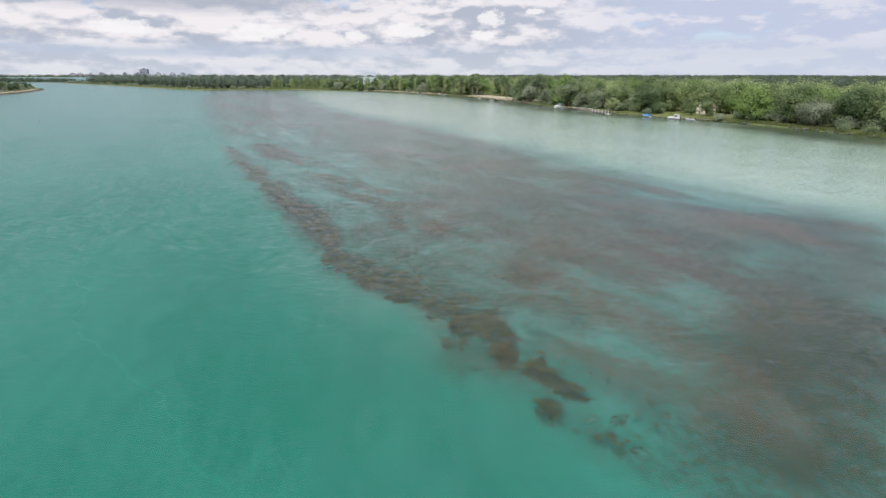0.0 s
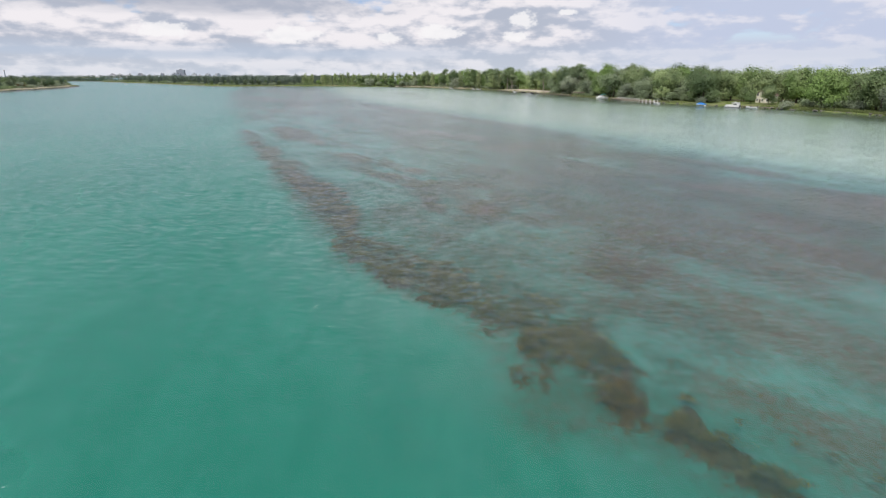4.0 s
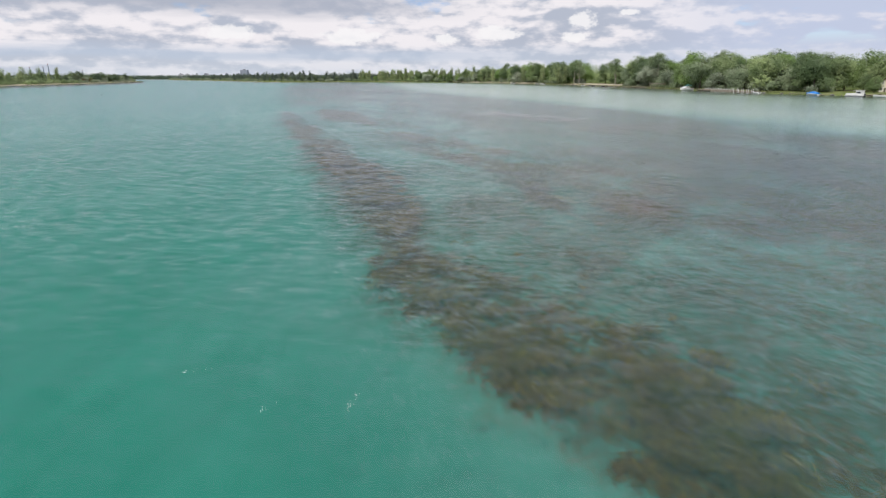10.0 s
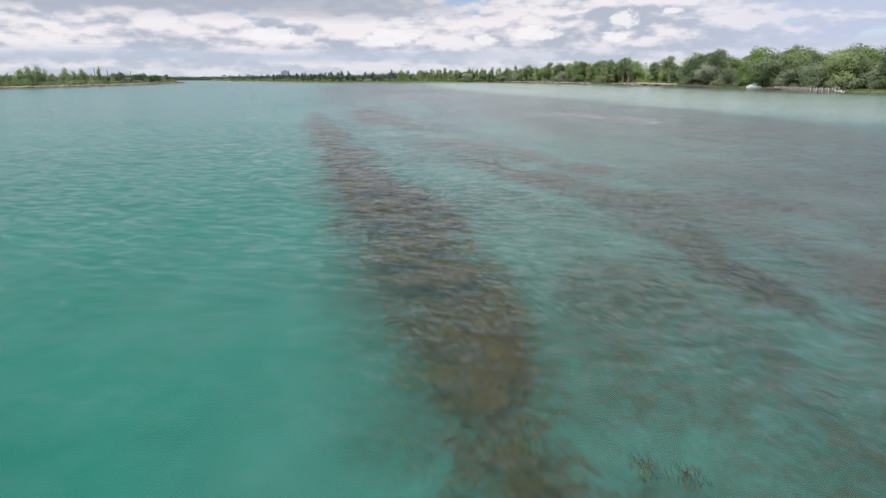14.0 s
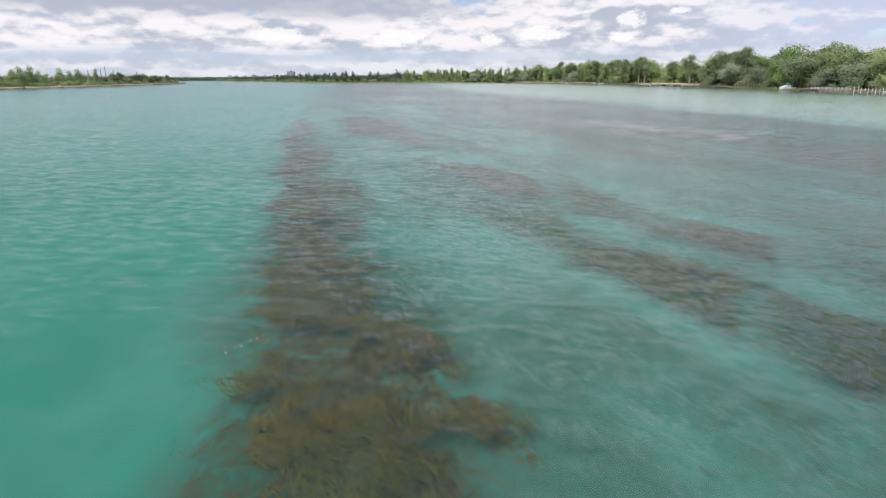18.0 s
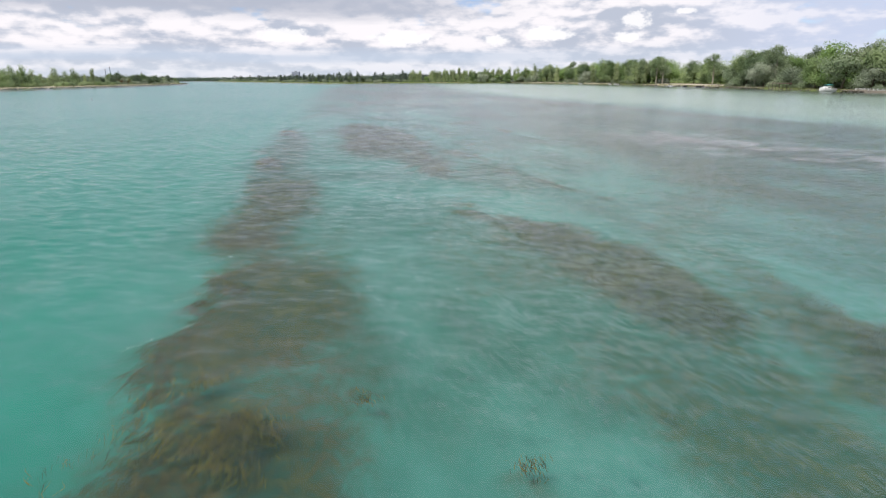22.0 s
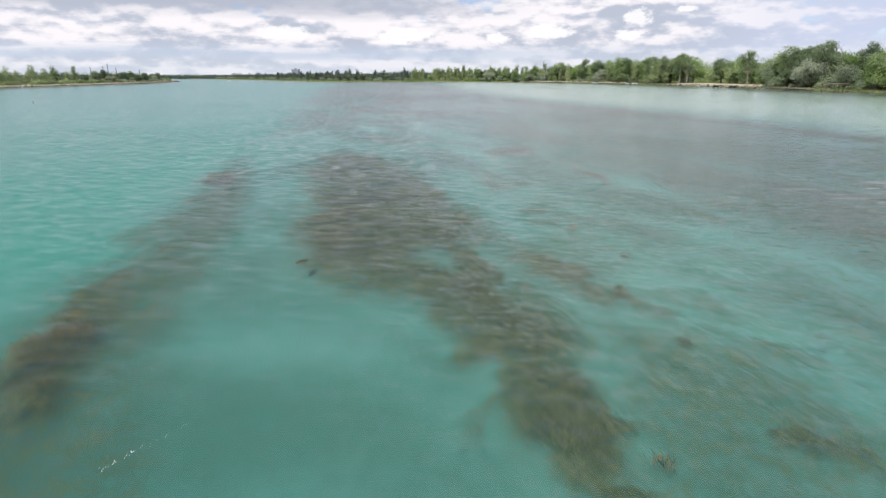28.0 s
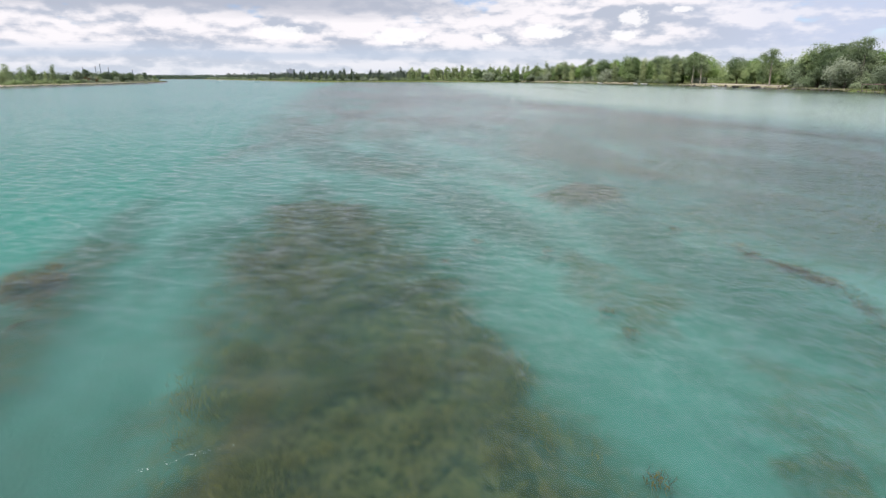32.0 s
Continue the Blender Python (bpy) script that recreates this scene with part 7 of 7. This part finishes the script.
def pontoon_boat(x, y, rz):
    b = thing("pontoon_boat", "white deck boat with a low canopy beside the bank", "boat", (x, y, 0.0), rz)
    for s in (-0.9, 0.9):
        part("pontoon", rod(bmesh.new(), (-3.6, s, 0.15), (3.6, s, 0.15), 0.32, 0.30, 12), STEEL, b)
    part("deck", box(bmesh.new(), -3.6, -1.25, 0.48, 3.4, 1.25, 0.6, 0.03), WHITE, b)
    for s in (-1.2, 1.2):
        part("side_panel", box(bmesh.new(), -3.4, s - 0.03, 0.6, 3.2, s + 0.03, 1.35, 0.02), WHITE, b)
    part("cabin", box(bmesh.new(), -2.9, -1.0, 0.6, -0.6, 1.0, 2.3, 0.06), WHITE, b)
    for s in (-1.0, 1.0):
        part("cabin_window", box(bmesh.new(), -2.6, s - 0.02, 1.35, -0.9, s + 0.02, 2.0, 0.01), DARKGLASS, b)
    part("console", box(bmesh.new(), -0.4, 0.2, 0.6, 0.3, 0.9, 1.5, 0.06), WHITE, b)
    part("canopy", box(bmesh.new(), -3.0, -1.2, 2.5, 0.2, 1.2, 2.62, 0.05), WHITE, b)
    for px in (-2.9, 0.1):
        for s in (-1.15, 1.15):
            part("canopy_pole", rod(bmesh.new(), (px, s, 0.6), (px, s, 2.52), 0.03, 0.03, 6), STEEL, b)
    part("outboard_motor", box(bmesh.new(), -4.1, -0.2, 0.3, -3.55, 0.2, 1.3, 0.08), RUSTSTEEL, b)
    return b


def dock(x, y, rz, length, width, posts, tall, label, pale=False):
    """A timber jetty: deck boards on posts."""
    d = thing("dock", label, "dock", (x, y, 0.0), rz)
    for k in range(int(length / 1.2)):
        part("deck_board", box(bmesh.new(), k * 1.2 - length / 2, -width / 2, 0.62, k * 1.2 - length / 2 + 1.14, width / 2, 0.70), TIMBER, d)
    for s in (-1, 1):
        part("beam", box(bmesh.new(), -length / 2, s * width * 0.42 - 0.07, 0.44, length / 2, s * width * 0.42 + 0.07, 0.62), DARKWOOD, d)
    for k in range(posts):
        f = (k + 0.5) / posts
        for s in (-1, 1):
            lean = random.uniform(-0.06, 0.06)
            part("post", rod(bmesh.new(), (-length / 2 + length * f, s * width * 0.52, -1.2), (-length / 2 + length * f + lean, s * width * 0.52, tall * random.uniform(0.85, 1.1)), 0.13, 0.11, 8), WHITE if pale else TIMBER, d)
    return d


def window(parent, x, y, z, w, h, along_x=True):
    bm = bmesh.new()
    t = 0.06
    for a0, a1, b0, b1 in ((-w / 2, w / 2, -t, t), (-w / 2, w / 2, h - t, h + t), (-w / 2 - t, -w / 2 + t, 0, h), (w / 2 - t, w / 2 + t, 0, h), (-t / 2, t / 2, 0, h)):
        if along_x:
            box(bm, x + a0, y - 0.06, z + b0, x + a1, y + 0.06, z + b1)
        else:
            box(bm, x - 0.06, y + a0, z + b0, x + 0.06, y + a1, z + b1)
    frame_ = part("window", bm, WHITE, parent, "white window frame")
    bm = bmesh.new()
    if along_x:
        box(bm, x - w / 2 + t, y - 0.02, z + t, x + w / 2 - t, y + 0.02, z + h - t)
    else:
        box(bm, x - 0.02, y - w / 2 + t, z + t, x + 0.02, y + w / 2 - t, z + h - t)
    part("pane", bm, DARKGLASS, frame_)


def house(x, y, rz, w, d, h, rise, wall, roof, label, storeys=2, z0=0.9):
    """A gabled house; its river front faces -x."""
    b = thing("house", label, "house", (x, y, z0), rz)
    bm = bmesh.new()
    pts = [(-d / 2, 0), (d / 2, 0), (d / 2, h), (0, h + rise), (-d / 2, h)]
    loft(bm, [[(-w / 2, p, q) for p, q in pts], [(w / 2, p, q) for p, q in pts]])
    part("wall", bm, wall, b)
    for s in (-1, 1):
        bm = bmesh.new()
        e = 0.5
        slope = rise / (d / 2)
        prof = [(0, h + rise + 0.06), (s * (d / 2 + e), h - e * slope + 0.06), (s * (d / 2 + e), h - e * slope + 0.24), (0, h + rise + 0.24)]
        loft(bm, [[(-w / 2 - e, p, q) for p, q in prof], [(w / 2 + e, p, q) for p, q in prof]])
        part("roof", bm, roof, b)
    part("chimney", box(bmesh.new(), w * 0.15, -0.9, h + rise * 0.4, w * 0.15 + 0.8, -0.2, h + rise + 1.0, 0.04), BRICKRED, b)
    for k in range(storeys):
        for f in (-0.28, 0.28):
            window(b, -w / 2 - 0.03, d * f, 1.0 + 2.7 * k, 1.2, 1.3, False)
    for f in (-0.3, 0.25):
        window(b, w * f, -d / 2 - 0.03, 1.0, 1.2, 1.3)
    part("door", box(bmesh.new(), -w / 2 - 0.07, -0.5, 0, -w / 2 - 0.01, 0.5, 2.05, 0.02), DARKWOOD, b)
    return b


def open_boathouse(x, y, rz):
    b = thing("boathouse", "low open boathouse with a flat brown roof at the water", "boathouse", (x, y, 0.0), rz)
    part("roof", box(bmesh.new(), -5.2, -3.0, 3.3, 5.2, 3.0, 3.6, 0.05), ROOF, b)
    part("fascia", box(bmesh.new(), -5.25, -3.06, 3.1, 5.25, -2.96, 3.45, 0.02), BRICKRED, b)
    for px in (-4.9, -1.6, 1.6, 4.9):
        for s in (-2.8, 2.8):
            part("post", box(bmesh.new(), px - 0.09, s - 0.09, -1.2, px + 0.09, s + 0.09, 3.3, 0.01), DARKWOOD, b)
    part("catwalk", box(bmesh.new(), -5.0, 2.0, 0.6, 5.0, 2.7, 0.72, 0.02), TIMBER, b)
    return b


def gazebo(x, y):
    b = thing("canopy_tent", "white canopy tent on thin posts under the trees", "tent", (x, y, 0.9), 20)
    bm = bmesh.new()
    top = bm.verts.new((0, 0, 3.3))
    low = [bm.verts.new(p) for p in ((-1.8, -1.8, 2.3), (1.8, -1.8, 2.3), (1.8, 1.8, 2.3), (-1.8, 1.8, 2.3))]
    hem = [bm.verts.new((v.co.x, v.co.y, 2.05)) for v in low]
    for i in range(4):
        bm.faces.new((low[i], low[(i + 1) % 4], top))
        bm.faces.new((hem[i], hem[(i + 1) % 4], low[(i + 1) % 4], low[i]))
    part("canopy", bm, WHITE, b)
    for sx in (-1.75, 1.75):
        for sy in (-1.75, 1.75):
            part("post", rod(bmesh.new(), (sx, sy, 0), (sx, sy, 2.3), 0.035, 0.035, 6), STEEL, b)
    return b


def tall_pole(x, y):
    b = thing("utility_pole", "leaning grey wooden pole with a small white lamp", "pole", (x, y, 0.7), 0)
    part("pole", rod(bmesh.new(), (0, 0, -0.5), (0.35, -0.5, 8.6), 0.13, 0.08, 9), TIMBER, b)
    part("lamp_arm", rod(bmesh.new(), (0.33, -0.48, 8.2), (-0.9, -0.4, 8.5), 0.04, 0.03, 6), STEEL, b)
    part("lamp_head", box(bmesh.new(), -1.5, -0.55, 8.4, -0.85, -0.25, 8.58, 0.04), WHITE, b)
    return b


def seawall(y0, y1):
    """Timber retaining wall along the bank: boards between posts."""
    b = thing("seawall", "pale timber retaining wall with round posts along the bank", "retaining wall", (0, 0, 0))
    y = y0
    while y < y1:
        xa, xb = shore_x(y) + 0.4, shore_x(y + 3.0) + 0.4
        for k in range(3):
            bm = bmesh.new()
            loft(bm, [[(xa, y + 0.03, -0.3 + 0.42 * k), (xa + 0.08, y + 0.03, -0.3 + 0.42 * k), (xa + 0.08, y + 0.03, 0.09 + 0.42 * k), (xa, y + 0.03, 0.09 + 0.42 * k)], [(xb, y + 2.97, -0.3 + 0.42 * k), (xb + 0.08, y + 2.97, -0.3 + 0.42 * k), (xb + 0.08, y + 2.97, 0.09 + 0.42 * k), (xb, y + 2.97, 0.09 + 0.42 * k)]])
            part("board", bm, TIMBER, b)
        part("post", rod(bmesh.new(), (xa - 0.12, y, -1.2), (xa - 0.12, y, 1.35), 0.14, 0.13, 8), TIMBER, b)
        y += 3.0
    return b


def buoy(x, y, mat, label, tall=1.3):
    b = thing("buoy", label, "buoy", (x, y, 0.0), 0, "buoys")
    part("float", rod(bmesh.new(), (0, 0, -0.3), (0, 0, tall * 0.55), 0.17 * tall, 0.15 * tall, 14), mat, b)
    part("top_cone", rod(bmesh.new(), (0, 0, tall * 0.55), (0, 0, tall), 0.15 * tall, 0.04 * tall, 14), mat, b)
    return b


def stake(x, y, label):
    b = thing("marker_stake", label, "marker post", (x, y, 0.0), 0, "marker stakes")
    part("post", rod(bmesh.new(), (0, 0, -1.5), (0.05, 0.03, 1.4), 0.055, 0.05, 8), WHITE, b)
    part("band", rod(bmesh.new(), (0.042, 0.026, 1.0), (0.047, 0.029, 1.2), 0.062, 0.062, 8), BUOYRED, b, "red band")
    return b


cabin_cruiser(152.5, 374, 205)
dock(159, 366, 90, 16, 2.0, 6, 1.2, "grey timber jetty beside the cruiser")
seawall(322, 366)


def white_railing(y0, y1):
    """A low white railing on the edge of the bank."""
    r = thing("railing", "low white railing along the edge of the bank", "railing")
    spots = [(shore_x(y) + 0.9, y) for y in np.arange(y0, y1, 2.4)]
    for x, y in spots:
        part("post", box(bmesh.new(), x - 0.09, y - 0.09, 0.3, x + 0.09, y + 0.09, 1.75, 0.02), WHITE, r)
    for (xa, ya), (xb, yb) in zip(spots, spots[1:]):
        for z in (1.05, 1.55):
            part("rail", rod(bmesh.new(), (xa, ya, z), (xb, yb, z), 0.06, 0.06, 6), WHITE, r)
    return r


white_railing(340, 366)
runabout(132.5, 518, 100, 6.0, "dark open motor boat moored below the sandy bank", RUSTSTEEL)
runabout(135.5, 499, 95, 6.4, "dark open motor boat moored below the sandy bank", RUSTSTEEL)
runabout(129.0, 541, 98, 5.4, "small white open motor boat moored below the sandy bank")
for x, y, s in ((199, 283, 0.5), (202, 272, 0.7), (206, 300, 0.6), (216, 306, 0.95)):
    plant("oak", x, y, 1.0, s, 1.0, None, "wood on the near shore")
dock(161.5, 322, 100, 19, 1.8, 5, 2.1, "timber dock with tall white mooring posts", True)
runabout(160, 308, 95, 5.6)
tall_pole(172, 352)
gazebo(176, 364)
open_boathouse(147.5, 410, 95)
covered_boat(174, 286, 110)
pontoon_boat(181, 268, 115)
runabout(184.5, 258, 110, 6.2, "long low white work boat at the bank")
dock(188, 262, 110, 22, 1.6, 6, 1.1, "low timber staging along the bank")
house(213, 291, 8, 8.0, 6.6, 4.0, 2.2, STUCCO, ROOF, "cream stucco house with a brown shingle roof among trees")
house(246, 232, 15, 12.0, 7.5, 2.7, 1.5, STUCCO, ROOF_DARK, "low cream bungalow with a dark shingle roof", 1)
house(232, 262, -5, 6.0, 5.0, 2.5, 1.2, WHITE, ROOF_DARK, "small white cottage with a dark roof among trees", 1)
for x, y, rz in ((141, 506, 80), (138.5, 524, 95), (136, 541, 70)):
    runabout(x, y, rz, 5.2, "dark-hulled small boat pulled up at the beach", DARKWOOD)
runabout(110, 640, 120, 7.5, "white motor boat moored off the far bank")
runabout(106, 652, 110, 6.0, "white motor boat moored off the far bank")
runabout(86, 698, 120, 6.5, "white motor boat moored off the far bank")
dock(147, 455, 95, 46, 1.6, 13, 1.5, "long low timber walkway along the bank")
dock(144, 486, 60, 12, 1.6, 5, 2.0, "short timber jetty with leaning posts")
runabout(-440, 1090, 70, 9.0, "white motor boat far down the river")
buoy(-148, 294, STEEL, "small grey channel buoy floating in the river", 0.9)
buoy(124, 164, WHITE, "white mooring buoy off the shore", 0.6)
buoy(91, 356, WHITE, "white mooring buoy off the shore", 0.9)
stake(-5, 318, "white marker stake with a red band in the shallows")
stake(45, 326, "white marker stake with a red band in the shallows")


# ---- stones of the banks ----
def riprap(name, shore, y0, y1, side, count, label):
    """Loose stones along the waterline."""
    rng = np.random.default_rng(count)
    cube = np.array([(a, b, c) for a in (-1, 1) for b in (-1, 1) for c in (-1, 1)], float)
    quads = np.array([(0, 1, 3, 2), (4, 6, 7, 5), (0, 4, 5, 1), (2, 3, 7, 6), (0, 2, 6, 4), (1, 5, 7, 3)])
    ys = rng.uniform(y0, y1, count)
    xs = np.interp(ys, [p[1] for p in shore], [p[0] for p in shore]) + side * rng.uniform(0.2, 3.6, count)
    s = rng.uniform(0.18, 0.55, (count, 1, 1)) * rng.uniform(0.6, 1.2, (count, 1, 3))
    v = cube[None] * s * rng.uniform(0.7, 1.0, (count, 8, 1))
    a = rng.uniform(0, 6.28, count)
    r = np.zeros((count, 3, 3))
    r[:, 0, 0], r[:, 0, 1], r[:, 1, 0], r[:, 1, 1], r[:, 2, 2] = np.cos(a), -np.sin(a), np.sin(a), np.cos(a), 1
    v = np.einsum("nij,nkj->nki", r, v) + np.stack([xs, ys, rng.uniform(0.0, 0.45, count)], -1)[:, None]
    f = (np.arange(count)[:, None, None] * 8 + quads[None]).reshape(-1, 4)
    tagged(new(name, mesh_from(name, v.reshape(-1, 3), f, STONE)), label, "stones", kind="stuff")


riprap("bank_stones", SHORE, 160, 320, 1, 120, "grey broken stones along the waterline")
riprap("bank_stones", SHORE, 380, 640, 1, 200, "grey broken stones along the waterline")
riprap("bank_stones", WEST, 250, 960, -1, 1800, "grey boulders along the sandy headland")


# ---- foam ----
def foam_lines():
    """Thin broken lines of foam flecks on the surface."""
    rng = np.random.default_rng(77)
    for x, y, ln, a in ((7.2, 28.7, 1.2, 80), (2.2, 30.5, 0.9, 20), (10.9, 11.6, 0.8, 30), (2.1, 24.0, 0.6, 20), (7.7, 20.5, 1.0, -15), (-3.8, 5.7, 0.8, 30), (-17.7, 155.8, 2.0, 35), (-14.5, 129.8, 2.2, 60), (-9.6, 96.4, 2.4, 60), (5.0, 28.5, 0.7, 60), (6.4, 23.6, 1.6, 70), (-2.6, 73.8, 1.8, 65), (0.2, 39.9, 0.9, 70), (-10.5, 99.5, 1.5, 60), (-13.0, 111.0, 2.0, 65), (-11.2, 104.0, 1.6, 55)):
        n = int(14 * ln) + 6
        t = rng.uniform(-0.5, 0.5, n) * ln
        px = x + np.cos(radians(a)) * t + rng.normal(0, 0.05, n)
        py = y + np.sin(radians(a)) * t + rng.normal(0, 0.05, n)
        s = rng.uniform(0.003, 0.012, n)
        k = np.arange(7) * 2 * np.pi / 7
        ring = np.stack([px[:, None] + np.cos(k) * s[:, None] * rng.uniform(0.6, 1.6, (n, 7)), py[:, None] + np.sin(k) * s[:, None] * rng.uniform(0.5, 1.2, (n, 7)), np.full((n, 7), 0.006)], -1)
        mid = np.stack([px, py, np.full(n, 0.02)], -1)[:, None]
        v = np.concatenate([ring, mid], 1).reshape(-1, 3)
        b = np.arange(n)[:, None, None] * 8
        f = (b + np.stack([np.arange(7), (np.arange(7) + 1) % 7, np.full(7, 7)], -1)[None]).reshape(-1, 3)
        tagged(new("foam", mesh_from("foam", v, f, FOAM)), "thin line of white foam flecks on the water", "foam", kind="stuff")


foam_lines()


def glint_streaks():
    """Sky glints on surface weed, painted as pale streaks drawn out across the stream."""
    rng = np.random.default_rng(13)
    n = 150
    t, o = rng.random(n), rng.normal(0, 3.4, n)
    cx, cy = 19 + 17 * t + o * 0.8, 163 - 29 * t + o * 0.6 + rng.normal(0, 2.0, n)
    ln, wd = rng.uniform(0.4, 1.7, n), rng.uniform(0.02, 0.10, n)
    u = np.linspace(-1, 1, 9)
    a = rng.normal(0.06, 0.10, n)
    mx = cx[:, None] + np.cos(a)[:, None] * u * ln[:, None]
    my = cy[:, None] + np.sin(a)[:, None] * u * ln[:, None] + rng.normal(0, 0.05, (n, 9))
    half = wd[:, None] * np.sqrt(np.clip(1 - u * u, 0.0, 1)) * rng.uniform(0.4, 1.3, (n, 9)) + 0.006
    lo = np.stack([mx, my - half, np.full((n, 9), 0.004)], -1)
    top = np.stack([mx, my, np.full((n, 9), 0.02)], -1)
    hi = np.stack([mx, my + half, np.full((n, 9), 0.004)], -1)
    v = np.concatenate([lo, top, hi], 1).reshape(-1, 3)
    b = np.arange(n)[:, None] * 27
    f = np.concatenate([b + np.array([[r * 9 + k, r * 9 + k + 1, r * 9 + k + 10, r * 9 + k + 9]]) for r in (0, 1) for k in range(8)])
    tagged(new("weed_glints", mesh_from("weed_glints", v, f, MAT_GLINT)), "pale painted sky glints over weed floating on the river", "waterweed", kind="stuff")


glint_streaks()


# ---- far town and works ----
def far_tower(x, y, w, h, steps, mat, label):
    b = thing("tower_block", label, "building", (x, y, 0.4), 0, "far skyline")
    z = 0.0
    for k in range(steps):
        f = 1 - k * 0.22
        hh = h * (0.62, 0.26, 0.12, 0.1)[k] if steps > 1 else h
        part("storeys", box(bmesh.new(), -w / 2 * f, -w / 3 * f, z, w / 2 * f, w / 3 * f, z + hh, 0.6), mat, b)
        z += hh
    part("roof_house", box(bmesh.new(), -w * 0.12, -w * 0.1, z, w * 0.12, w * 0.1, z + h * 0.06 + 2, 0.3), RUSTSTEEL, b)
    return b


far_tower(-1284, 3990, 46, 46, 1, FARTOWER, "wide grey-blue tower on the far skyline")
rng_t = random.Random(5)
for k in range(24):
    x = -1700 + k * 30 + rng_t.uniform(-14, 14)
    far_tower(x, 3970 + rng_t.uniform(-30, 30), rng_t.uniform(12, 34), rng_t.uniform(14, 25), 1 if rng_t.random() < 0.6 else 2, FARPALE if rng_t.random() < 0.6 else FARTOWER, "pale block on the far skyline")
for x, h in ((-2300, 74), (-2330, 60), (-2250, 52), (-2410, 56), (-2105, 40)):
    b = thing("chimney_stack", "thin factory chimney on the far bank", "chimney", (x, 3600, 0.4), 0, "far skyline")
    part("shaft", rod(bmesh.new(), (0, 0, 0), (0, 0, h), 3.4, 2.0, 12), FARTOWER, b)
    part("cap", rod(bmesh.new(), (0, 0, h), (0, 0, h + 3), 2.6, 2.6, 12), BRICKRED, b)
# rusty brush and a low red shed on the headland
far_wood("rusty_brush", [(-412 - 6 * rng_t.random() * 3, 722 + k * 2.2, rng_t.uniform(4, 7), rng_t.uniform(2, 3)) for k in range(16)], RUST_BRUSH, "rust-coloured dry brush on the headland", 14, 7, 0.4)
